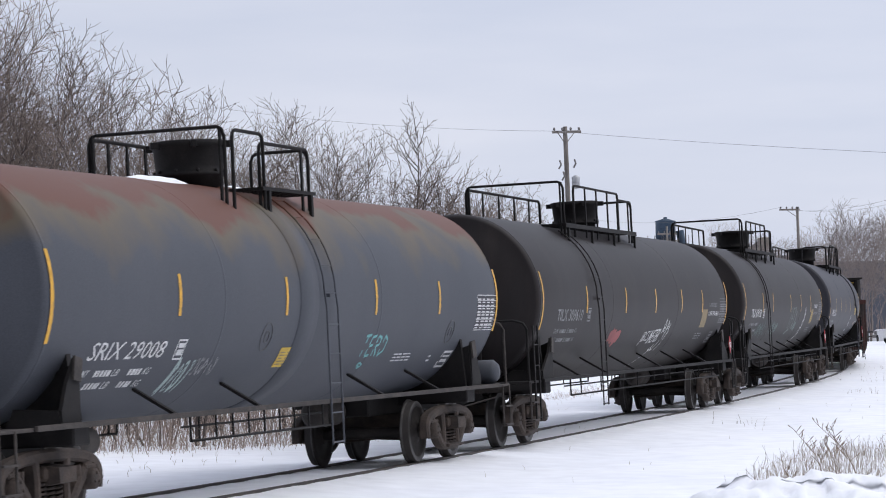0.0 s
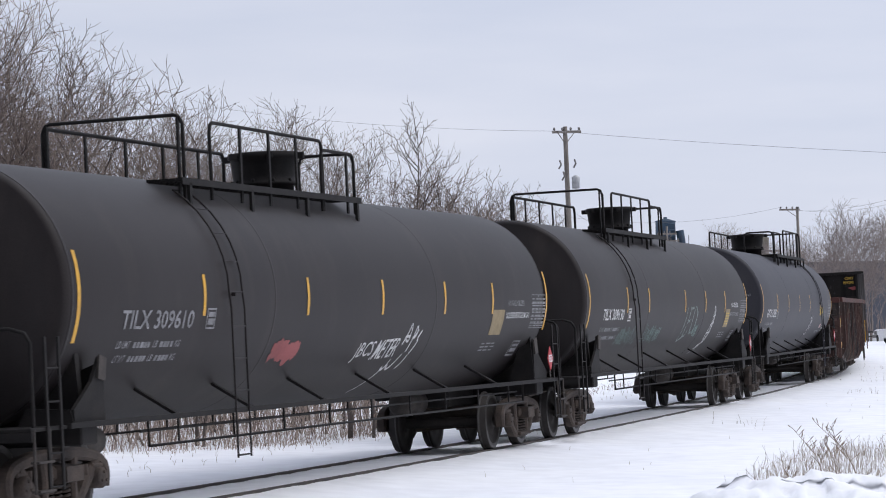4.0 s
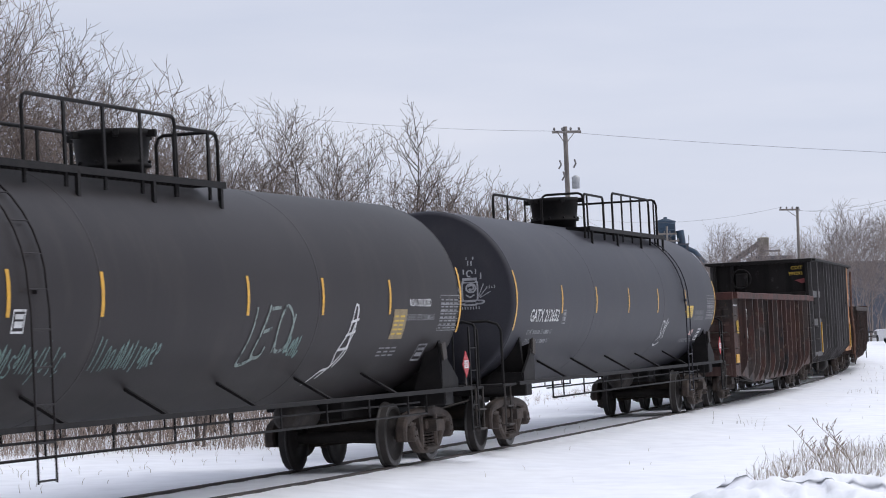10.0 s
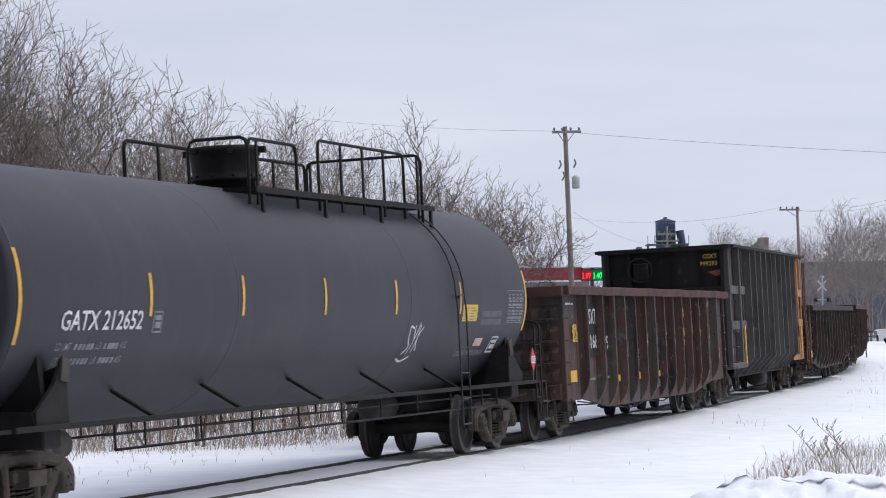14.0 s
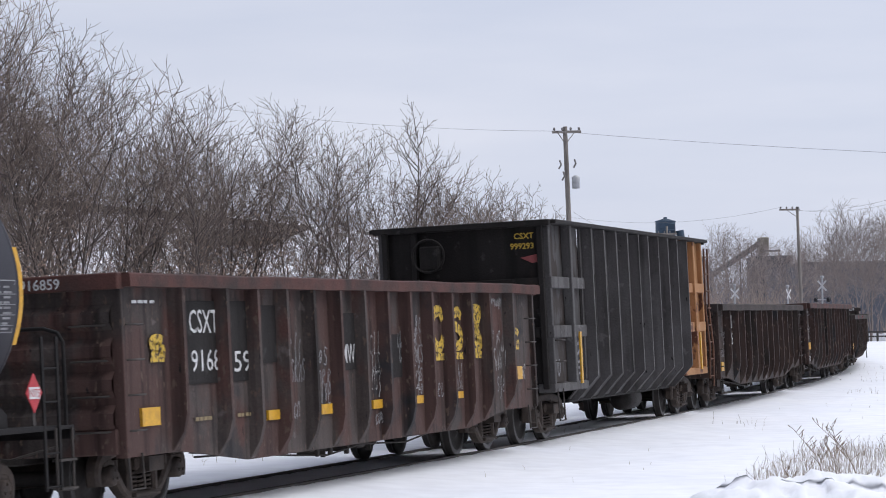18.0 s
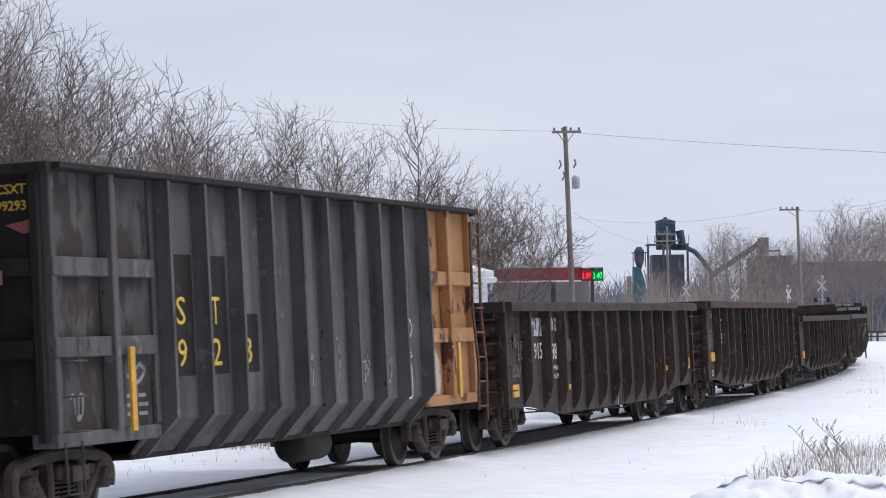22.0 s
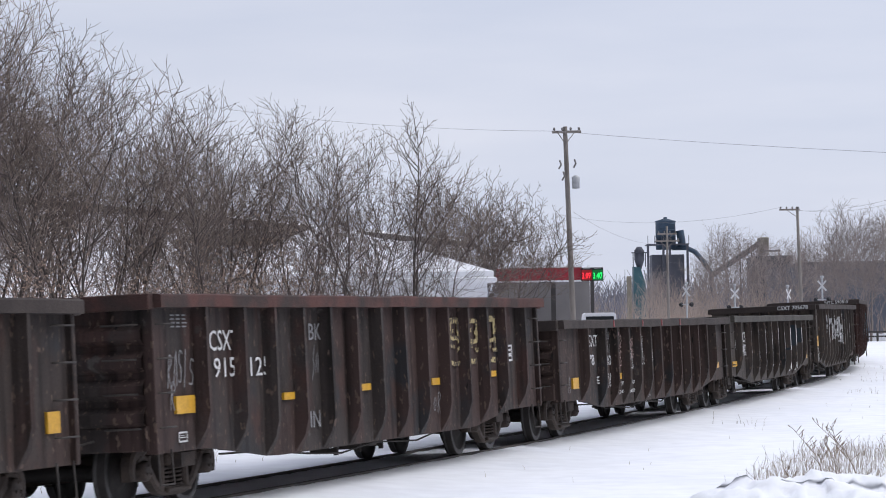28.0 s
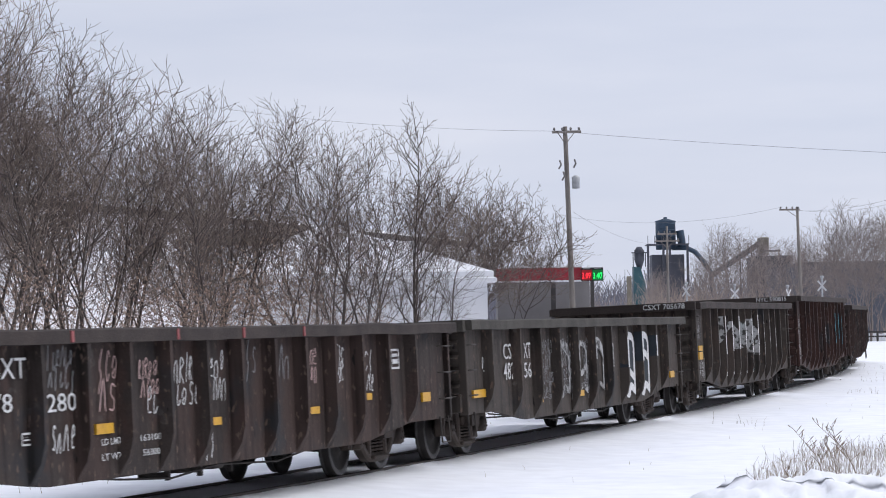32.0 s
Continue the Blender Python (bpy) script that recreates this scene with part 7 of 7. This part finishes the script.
# ---- trees and undergrowth ----
def tree_meshes(seed, height, stems, lean, branches, thin=0.005, spread=1.0):
    """A bare many-stemmed tree: stems and limbs as one mesh, the crown of twigs as another. Its limbs sweep upwards."""
    r = random.Random(seed)
    wood, crown = Mesh(), Mesh()

    def grow(p, d, length, rad, level):
        n = (11, 7, 4, 2)[level]
        wob = (0.15 if stems > 1 else 0.05, 0.24 if stems > 1 else 0.16, 0.20, 0.18)[level]
        pull = (0.02, 0.11, 0.14, 0.10)[level]
        pts, rs = [p], [rad]
        q, dd = p.copy(), d.copy()
        for i in range(n):
            dd = (dd + Vector((r.uniform(-wob, wob), r.uniform(-wob, wob), r.uniform(-wob, wob) * 0.4 + pull))).normalized()
            q = q + dd * length / n
            pts.append(q)
            rs.append(max(thin * 0.6, rad * (1 - 0.86 * (i + 1) / n)))
        (wood if level < 2 else crown).tube(pts, rs, (6, 4, 3, 3)[level], False)
        if level == 3:
            return
        kids = (branches, max(3, int(length / 0.25)), max(3, int(length / 0.2)))[level]
        lo = (0.3 if stems > 1 else 0.16, 0.15, 0.2)[level]
        for k in range(kids):
            t = lo + (0.99 - lo) * ((k + r.random()) / kids) ** (0.72 if level == 0 and stems > 1 else 1.0)
            i = min(n - 1, int(t * n))
            o = pts[i].lerp(pts[i + 1], t * n - i)
            ax = (pts[i + 1] - pts[i]).normalized()
            side = ax.orthogonal().normalized()
            side.rotate(Matrix.Rotation(r.uniform(0, 6.283), 3, ax))
            a = radians(r.uniform(32, 66)) * (spread if level == 0 else 1)
            out = (ax * math.cos(a) + side * math.sin(a)).normalized()
            ln = (length * ((0.46 - 0.22 * t) if stems > 1 else (0.36 - 0.26 * t)), length * (0.52 - 0.25 * t) + 0.1, length * 0.5)[level] * r.uniform(0.7, 1.25)
            grow(o, out, ln, max(thin * (2.0, 1.25, 0.85)[level], rs[i] * (0.55, 0.55, 0.6)[level]), level + 1)

    for s in range(stems):
        a = 6.283 * s / stems + r.uniform(-0.5, 0.5)
        k = lean * r.uniform(0.2, 1.2)
        d = Vector((math.cos(a) * k, math.sin(a) * k, 1)).normalized()
        grow(Vector((0.25 * math.cos(a), 0.25 * math.sin(a), -0.15)), d, height * r.uniform(0.78, 0.95), height * r.uniform(0.0048, 0.0088), 0)
    # bring its top to the height asked for
    k = height / max(v[2] for v in crown.v)
    for g in (wood, crown):
        g.v = [(x * k, y * k, z * k) for x, y, z in g.v]
    return wood, crown


def build_trees():
    kinds, tip, twigs = [], [], []
    shapes = ((3, 0.15, 11), (2, 0.11, 13), (4, 0.19, 9), (1, 0.02, 34), (2, 0.08, 13), (4, 0.24, 9), (2, 0.2, 11))
    for i, (stems, lean, branches) in enumerate(shapes):
        wood, crown = tree_meshes(200 + i, 7.0, stems, lean, branches, 0.0062, 0.85 if stems == 1 else 1.0)
        tip.append(max(crown.v, key=lambda v: v[2]))
        twigs.append(np.array([tuple(v) for v in crown.v[::11]]))
        kinds.append((wood.data("trunk", "bark"), crown.data("crown", "twig")))
    # far kinds: trunk and crown both in the twig colour paled for haze
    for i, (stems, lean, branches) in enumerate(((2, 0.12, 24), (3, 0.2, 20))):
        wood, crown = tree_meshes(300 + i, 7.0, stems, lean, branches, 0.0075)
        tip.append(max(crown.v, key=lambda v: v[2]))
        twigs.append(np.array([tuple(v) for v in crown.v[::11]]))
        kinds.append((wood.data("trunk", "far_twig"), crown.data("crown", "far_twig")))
    for i, (stems, lean, branches) in enumerate(((6, 0.5, 5), (6, 0.65, 5))):
        wood, crown = tree_meshes(320 + i, 3.0, stems, lean, branches, 0.0045, 1.2)
        kinds.append((wood.data("trunk", "twig"), crown.data("crown", "brush")))
    tip += [(0, 0, 0), (0, 0, 0)]
    twigs += [np.zeros((1, 3)), np.zeros((1, 3))]
    for i, (stems, lean, branches) in enumerate(((4, 0.2, 12), (3, 0.16, 14))):
        wood, crown = tree_meshes(340 + i, 7.0, stems, lean, branches, 0.0105)
        tip.append(max(crown.v, key=lambda v: v[2]))
        twigs.append(np.array([tuple(v) for v in crown.v[::11]]))
        kinds.append((wood.data("trunk", "bark"), crown.data("crown", "twig")))
    r = random.Random(11)

    def plant(x, y, h, k, turn, label="bare many-stemmed tree with fine upswept twigs, in snow"):
        t = thing("tree", label, "tree", "bare trees behind the line")
        part("trunk", kinds[k][0], None, t)
        part("crown", kinds[k][1], None, t)
        s = h / 7.0
        # its highest twig stands over the place asked for
        o = Matrix.Rotation(radians(turn), 3, "Z") @ Vector(tip[k]) * s
        t.matrix_basis = pose(x - o.x, y - o.y, -0.15, 0, 0, turn) @ Matrix.Diagonal((s, s, s, 1))

    # the line of the tree tops, by bearing
    crest = [(-170.65, 134), (-158.5, 130), (-139.6, 119), (-129, 111), (-109, 105), (-105, 96.7), (-98.8, 92), (-85.5, 95), (-81.5, 90.6), (-77, 81), (-70, 78.3), (-58, 76.5), (-45.7, 79.8), (-33.5, 78.3), (-27, 75.3), (-19, 71), (-8, 69), (4, 62), (18, 59.3), (30, 53.5), (36, 45)]
    cb, ce = [c[0] for c in crest], [c[1] for c in crest]
    def tree_at(b, d, k, scale=1.0):
        """Plants a tree whose top reaches the crest, turned so that its side limbs rise least above it."""
        e = min(float(np.interp(b + o, cb, ce)) for o in (0, 6, 12))
        h = (EYE[2] + e * d / 1000 + 0.15) * scale
        s, best = h / 7.0, None
        for turn in [r.uniform(0, 360) for _ in range(12)]:
            c, q = math.cos(radians(turn)), math.sin(radians(turn))
            v = (twigs[k] - np.array(tip[k])) * s
            x, y = b * d / 1000 + v[:, 0] * c - v[:, 1] * q, d + v[:, 0] * q + v[:, 1] * c
            over = (twigs[k][:, 2] * s - 0.15 - EYE[2]) / y * 1000 - np.interp(x / y * 1000, cb, ce)
            over = float(np.sort(over)[-max(1, len(over) // 150)])
            if best is None or over < best[0]:
                best = (over, turn)
        # a tree that would still tower over its neighbours is a lower one
        h -= max(0.0, best[0] - 5.0) * d / 1000 * 0.7
        plant(b * d / 1000, d, h, k, best[1])

    n = 28
    for i in range(n):
        b = -176 + 134 * (i + r.uniform(-0.3, 0.3)) / n
        front = np.interp(b, [-176, -60, -20], [50, 53, 58])
        tree_at(b, front + (0.4, 6.0, 12.0, 3.0)[i % 4] + r.uniform(0, 4), r.choice((0, 1, 2, 4, 4, 0, 2, 1)), (1.05, 0.95, 1.04, 0.99)[i % 4] * r.uniform(0.98, 1.02))
    for b, d, k in ((-166, 66, 4), (-128, 68, 1)):
        tree_at(b, d, k, 0.97)
    # the looser group beside the house
    for b, d, k, scale in ((-39, 61, 1, 0.98), (-32, 59, 4, 1.0), (-25, 63, 2, 1.02), (-18.5, 60, 1, 0.97), (-4, 67, 6, 0.98), (5, 70, 0, 1.06), (13, 116, 11, 1.05), (21, 121, 12, 1.1), (28, 118, 11, 1.1), (35, 125, 12, 1.08)):
        tree_at(b, d, k, scale)
    # the slim tree that stands up from the others
    q = afar((-11.95, -6.19), 62, 0)
    plant(q.x, q.y, EYE[2] + 81.18 * 62 / 1000 + 0.2, 3, 220, "slim bare birch with an upright stem, in snow")
    # trees beyond the crossing, their haze painted into the twig colour
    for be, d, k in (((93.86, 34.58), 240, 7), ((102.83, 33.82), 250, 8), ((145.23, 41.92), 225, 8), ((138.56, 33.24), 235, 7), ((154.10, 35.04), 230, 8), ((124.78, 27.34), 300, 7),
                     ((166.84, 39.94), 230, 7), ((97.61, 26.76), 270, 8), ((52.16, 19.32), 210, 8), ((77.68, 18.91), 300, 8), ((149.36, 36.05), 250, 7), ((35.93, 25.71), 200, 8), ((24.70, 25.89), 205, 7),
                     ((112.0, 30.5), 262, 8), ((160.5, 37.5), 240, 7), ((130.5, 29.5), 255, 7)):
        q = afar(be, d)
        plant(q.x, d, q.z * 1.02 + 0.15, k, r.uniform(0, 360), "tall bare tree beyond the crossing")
    # brown shrubs that fill the thicket's foot
    for i in range(13):
        b = -186 + 180 * (i + r.uniform(-0.4, 0.4)) / 13
        d = np.interp(b, [-190, -60, -20, 10], [48.5, 51.5, 56, 64]) + r.uniform(0, 7)
        t = thing("shrub", "low brown bare shrub with withered twigs, in snow", "shrub", "shrubs below the trees")
        for name, me in zip(("trunk", "crown"), kinds[9 + i % 2]):
            part(name, me, None, t)
        s = r.uniform(0.6, 1.1)
        t.matrix_basis = pose(b * d / 1000, d, -0.15, 0, 0, r.uniform(0, 360)) @ Matrix.Diagonal((s * 0.9, s * 0.9, s, 1))


def sticks(name, label, cat, count, place, heights, rad, material, seed, lean=0.35, bend=0.3):
    r = random.Random(seed)
    g = Mesh()
    for _ in range(count):
        x, y = place(r)
        z = swell(x, y) if y < 60 else -0.13
        h = r.uniform(*heights) * r.uniform(0.6, 1)
        dx, dy = r.uniform(-lean, lean) * h, r.uniform(-lean, lean) * h
        k = r.uniform(-bend, bend) * h
        g.tube([(x, y, z - 0.05), (x + dx * 0.5 - k * 0.2, y + dy * 0.5, z + h * 0.55), (x + dx + k, y + dy, z + h)], [rad, rad * 0.8, rad * 0.35], 3, False)
    return tagged(part(name, g, material), label, cat, kind="stuff")


def build_plants():
    def thicket(r):
        b = -190 + 168 * r.random() ** 0.85
        front = np.interp(b, [-190, -60, -20, 10, 45], [47.5, 51, 55.5, 64, 82])
        d = front + r.random() ** 1.5 * 22
        return b * d / 1000, d

    sticks("undergrowth", "dense brown bare undergrowth below the trees", "undergrowth", 240, thicket, (1.2, 4.0), 0.008, "twig", 5)
    sticks("dry_brush", "low rust-brown dry brush at the thicket's foot", "brush", 1500, thicket, (0.4, 2.4), 0.006, "brush", 6, 0.5, 0.5)

    def leaves(name, label, count, material, seed, lo, hi, size):
        r = random.Random(seed)
        g = Mesh()
        spots = [(thicket(r), r.uniform(lo, hi), r.uniform(0.35, 0.9)) for _ in range(120)]
        for _ in range(count):
            (x, y), z, w = r.choice(spots)
            p = Vector((x + r.gauss(0, w), y + r.gauss(0, w), max(0.1, z + r.gauss(0, w * 0.8))))
            a, b = Vector((r.gauss(0, 1), r.gauss(0, 1), r.gauss(0, 1))).normalized(), Vector((r.gauss(0, 1), r.gauss(0, 1), r.gauss(0, 1))).normalized()
            c = size * r.uniform(0.6, 1.3)
            g.add([p - a * c, p + b * c * 0.5, p + a * c, p - b * c * 0.5], [(0, 1, 2, 3)])
        tagged(part(name, g, material), label, "leaves", kind="stuff")

    leaves("withered_leaves", "withered brown leaves clinging to low shrubs", 36000, "leaf", 21, 0.7, 2.9, 0.032)

    def verge(r):
        s, lat = r.uniform(5, 75), -r.uniform(3.0, 14)
        p = on_line(s, lat)
        return p.x, p.y

    sticks("dead_grass", "sparse dead grass poking through the snow", "grass", 900, verge, (0.04, 0.17), 0.005, "grass", 7, 0.5, 0.4)

    def clump(r):
        while True:
            y = 31.5 + r.random() ** 1.4 * 15
            lo = np.interp(y, [31, 34, 40, 47], [3.6, 3.35, 4.5, 6.1])
            x = lo + abs(r.gauss(0, 1)) * 2.0
            if r.random() < 0.35 + 0.65 * min(1.0, (x - lo) / 0.9):
                return x, y

    sticks("grass_clump", "pale dead grass in a snowy clump", "grass", 3600, clump, (0.06, 0.27), 0.0032, "grass", 8, 0.35, 0.35)
    sticks("grass_clump", "brown dead grass in a snowy clump", "grass", 420, clump, (0.15, 0.38), 0.004, "weed", 9, 0.4, 0.35)

    def bank(r):
        b = -190 + 260 * r.random()
        front = np.interp(b, [-190, -60, -20, 10, 45, 70], [45.5, 49, 53.5, 61, 78, 90])
        d = front + 0.8 + r.gauss(0, 0.8) + r.random() * 4.0
        return b * d / 1000, d

    sticks("bank_grass", "dead brown grass along the snowy bank below the trees", "grass", 1300, bank, (0.06, 0.3), 0.005, "brush", 31, 0.8, 0.6)

    def field(r):
        return r.uniform(0.5, 14), r.uniform(34, 75)

    sticks("dead_grass", "lone dead stalks in the open snow", "grass", 90, field, (0.03, 0.12), 0.0035, "grass", 10, 0.5, 0.4)
    tufts = ((17.4, 111, 0.8), (18.0, 113, 0.4), (13.9, 92, 0.5), (12.1, 79, 0.4), (6.1, 57, 0.25), (14.8, 100, 0.4), (16.1, 118, 0.8))

    def tuft(r):
        x, y, w = r.choice(tufts)
        return x + r.gauss(0, w), y + r.gauss(0, w * 1.5)

    sticks("dead_grass", "small tufts of dead grass in the open snow", "grass", 75, tuft, (0.05, 0.30), 0.004, "weed", 14, 0.4, 0.3)
    # tall seeded weeds
    r = random.Random(3)
    for x, y, h, lx in ((4.95, 36.0, 1.15, -0.55), (5.05, 35.6, 0.95, -0.25), (5.15, 36.2, 1.2, -0.12), (5.45, 36.4, 1.25, -0.75), (5.75, 35.8, 0.9, 0.25), (4.75, 35.4, 0.8, 0.1), (5.3, 35.4, 0.85, -0.4), (4.3, 33.6, 0.6, -0.25), (6.1, 37.5, 0.9, 0.2)):
        w = thing("weed", "tall dead weed with a branched seed head", "weed", "tall dead weeds")
        base = Vector((x, y, swell(x, y) - 0.03))
        tip = base + Vector((lx * 0.8, r.uniform(-0.1, 0.1), h * 0.68))
        mid = base.lerp(tip, 0.5) + Vector((-lx * 0.12, 0, 0.05))
        part("stem", Mesh().tube([base, mid, tip], [0.006, 0.0045, 0.003], 5), "weed", w)
        g = Mesh()
        for i in range(9):
            t = 0.55 + 0.45 * i / 8
            p = mid.lerp(tip, (t - 0.5) * 2)
            sd = Vector((r.uniform(-1, 1), r.uniform(-1, 1), r.uniform(0.4, 1.2))).normalized()
            ln = 0.13 * (1.25 - t) + 0.05
            g.tube([p, p + sd * ln], [0.004, 0.004], 3, False)
            g.tube([p + sd * ln * 0.6, p + sd * ln * 0.9, p + sd * (ln + 0.03)], [0.004, 0.008, 0.002], 4, False)
        part("seed_head", g, "weed", w)["kind"] = "stuff"

    # scrub in front of the mill
    def scrub(r):
        d = r.uniform(225, 300)
        return r.choice((r.gauss(0.087, 0.008), r.gauss(0.092, 0.012), r.gauss(0.118, 0.008), r.uniform(0.05, 0.16))) * d, d

    sticks("far_scrub", "hazy brown scrub in front of the mill", "scrub", 2600, scrub, (2.2, 6.5), 0.02, "brush", 41, 0.3, 0.25)
    # woods on the skyline, blue-grey because the haze is in their colour
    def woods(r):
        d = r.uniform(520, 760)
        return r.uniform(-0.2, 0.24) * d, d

    sticks("far_woods", "bare woods on the skyline, haze painted in their colour", "woods", 16000, woods, (5, 13), 0.13, "farwood", 12, 0.25, 0.2)


build_trees()
build_plants()


# ---- vehicles at the crossing ----
def vehicle_wheels(v, xs, r, half):
    for x in xs:
        for y in (-half, half):
            w = part("tyre", Mesh().lathe([(-0.12, r * 0.6), (-0.12, r * 0.9), (-0.09, r), (0.09, r), (0.12, r * 0.9), (0.12, r * 0.6)], 22, 1, (x, y, r)), "rubber", v)
            part("rim", Mesh().lathe([(-0.125, 0.0), (-0.125, r * 0.25), (-0.1, r * 0.6), (0.1, r * 0.6), (0.125, r * 0.25), (0.125, 0.0)], 16, 1, (x, y, r)), "galv", w)


def work_truck(m):
    """A white pickup with a dark flat bed, its nose to -x."""
    v = thing("work_truck", "white pickup truck with a dark flat bed on the snowy road", "truck", m=m)
    part("body", Mesh().prism([(-2.95, 0.55), (-2.95, 1.02), (-2.8, 1.12), (-1.55, 1.2), (0.35, 1.2), (0.35, 0.45), (-1.3, 0.45), (-1.4, 0.85), (-1.75, 1.0), (-2.15, 0.9), (-2.3, 0.5)], 1, -0.95, 0.95), "car_white", v)
    cab = part("cabin", Mesh().prism([(-1.5, 1.2), (0.35, 1.2), (0.3, 1.9), (0.1, 1.95), (-0.75, 1.95), (-0.9, 1.9)], 1, -0.88, 0.88), "car_white", v)
    for y in (-0.89, 0.88):
        part("window", Mesh().prism([(-1.2, 1.25), (-0.45, 1.25), (-0.45, 1.82), (-0.78, 1.82)], 1, y, y + 0.01), "glass", cab)
        part("window", Mesh().prism([(-0.38, 1.25), (0.22, 1.25), (0.18, 1.82), (-0.38, 1.82)], 1, y, y + 0.01), "glass", cab)
    part("windscreen", Mesh().prism([(-1.50, 1.24), (-1.47, 1.24), (-0.9, 1.88), (-0.93, 1.88)], 1, -0.8, 0.8), "glass", cab)
    part("bumper", Mesh().box(-3.08, -2.9, -0.95, 0.95, 0.5, 0.72, 0.03), "car_dark", v)
    part("grille", Mesh().box(-2.99, -2.94, -0.6, 0.6, 0.74, 1.02, 0.01), "car_dark", v)
    for y in (-0.75, 0.75):
        part("headlight", Mesh().box(-2.99, -2.92, y - 0.16, y + 0.16, 0.78, 1.0, 0.02), "white_paint", v)
    part("flat_bed", Mesh().box(0.42, 3.1, -1.05, 1.05, 0.85, 1.0, 0.02), "car_dark", v)
    part("headboard", Mesh().box(0.42, 0.5, -1.05, 1.05, 1.0, 1.75, 0.01), "car_dark", v)
    part("side_box", Mesh().box(0.5, 1.35, -1.05, -0.6, 0.45, 0.85, 0.02), "car_dark", v)
    part("side_rail", Mesh().box(0.5, 3.1, -1.06, -1.0, 1.0, 1.25, 0.01), "car_dark", v)
    part("chassis", Mesh().box(-2.3, 3.0, -0.4, 0.4, 0.4, 0.85, 0.02), "car_dark", v)
    vehicle_wheels(v, (-1.85, 1.95), 0.4, 0.86)
    return v


def white_van(m):
    v = thing("parked_van", "white van parked at the fuel station", "van", m=m)
    part("body", Mesh().prism([(-0.95, 0.4), (0.95, 0.4), (0.98, 1.35), (0.88, 2.45), (0.78, 2.55), (-0.78, 2.55), (-0.88, 2.45), (-0.98, 1.35)], 1, -1.0, 1.0), "car_white", v)
    part("rear_window", Mesh().box(-0.76, 0.76, -1.02, -1.0, 1.6, 2.35), "glass", v)
    for x in (-0.86, 0.86):
        part("tail_lamp", Mesh().box(x - 0.08, x + 0.08, -1.03, -1.0, 0.9, 1.3), "red", v)
    vehicle_wheels(v, (-0.6, 0.6), 0.35, 0.85)


def build_vehicles():
    p = afar((155.62, -10.12), 205, -0.13)
    truck_home = (p.x + 3.0, p.y)
    waiting = work_truck(pose(*truck_home, -0.13))
    p = afar((55.9, 0.91), 152, -0.1)
    white_van(pose(p.x, p.y, -0.1))
    # low fence along the road, snow heaped behind it
    a, b = afar((145.67, -6.69), 228, 0), afar((174.25, -7.56), 228, 0)
    f = thing("road_fence", "low dark rail fence by the road in snow", "fence")
    n = 9
    for i in range(n):
        q = a.lerp(b, i / (n - 1))
        part("fence_post", Mesh().box(q.x - 0.08, q.x + 0.08, q.y - 0.08, q.y + 0.08, -0.2, 0.75), "dark_roof", f)
    for z in (0.68, 0.3):
        part("fence_rail", Mesh().box(a.x, b.x, a.y - 0.06, a.y + 0.0, z - 0.06, z + 0.06), "dark_roof", f)
    g = Mesh()
    ring = [(a.x - 2 + (b.x - a.x + 6) * i / 24, 0.55 + 0.5 * noise.noise((i * 0.35, 7, 0))) for i in range(25)]
    g.prism([(ring[0][0], -0.3)] + ring + [(ring[-1][0], -0.3)], 1, a.y + 1.5, a.y + 4)
    tagged(part("snow_heap", g, "snow"), "long heap of ploughed snow behind the fence", "snow heap")
    return waiting, truck_home


WAITING, TRUCK_HOME = build_vehicles()


# ---- what moves: the train rolls by, its trucks steer, its wheels turn ----
def motions():
    # the truck pulls away behind the train
    ways = ((0, 0), (14.4, 0), (15.2, 0.5), (16.0, 1.6), (16.5, 2.9), (17.0, 5.2), (18.0, 10.5), (19.0, 14.0), (20.5, 15.5), (32, 15.5))
    walk(WAITING, [(t, pose(TRUCK_HOME[0] - d, TRUCK_HOME[1], -0.13)) for t, d in ways])
    steps = [i * 0.5 for i in range(65)]
    for car, first, last in CARS:
        walk(car, [(t, car_pose(first + gone(t), last + gone(t))) for t in steps])
    for ob, first, last, s in TRUCKS:
        x = s - (first + last) / 2
        rows = []
        for t in [i * 2.0 for i in range(17)]:
            body = car_pose(first + gone(t), last + gone(t))
            d = line_course(s + gone(t))
            bx = body.to_3x3().col[0]
            rows.append((t, pose(x, 0, 0, 0, 0, math.degrees((math.atan2(bx.x, bx.y) - d)))))
        walk(ob, rows)
    turns = [(i * 0.1, math.degrees(gone(i * 0.1) / WHEEL)) for i in range(321)]
    for ob, ax in WHEELSETS:
        walk(ob, [(t, pose(ax, 0, WHEEL, 0, a, 0)) for t, a in turns])


def line_course(s):
    return float(np.interp(s, line_s, line_dir))


motions()
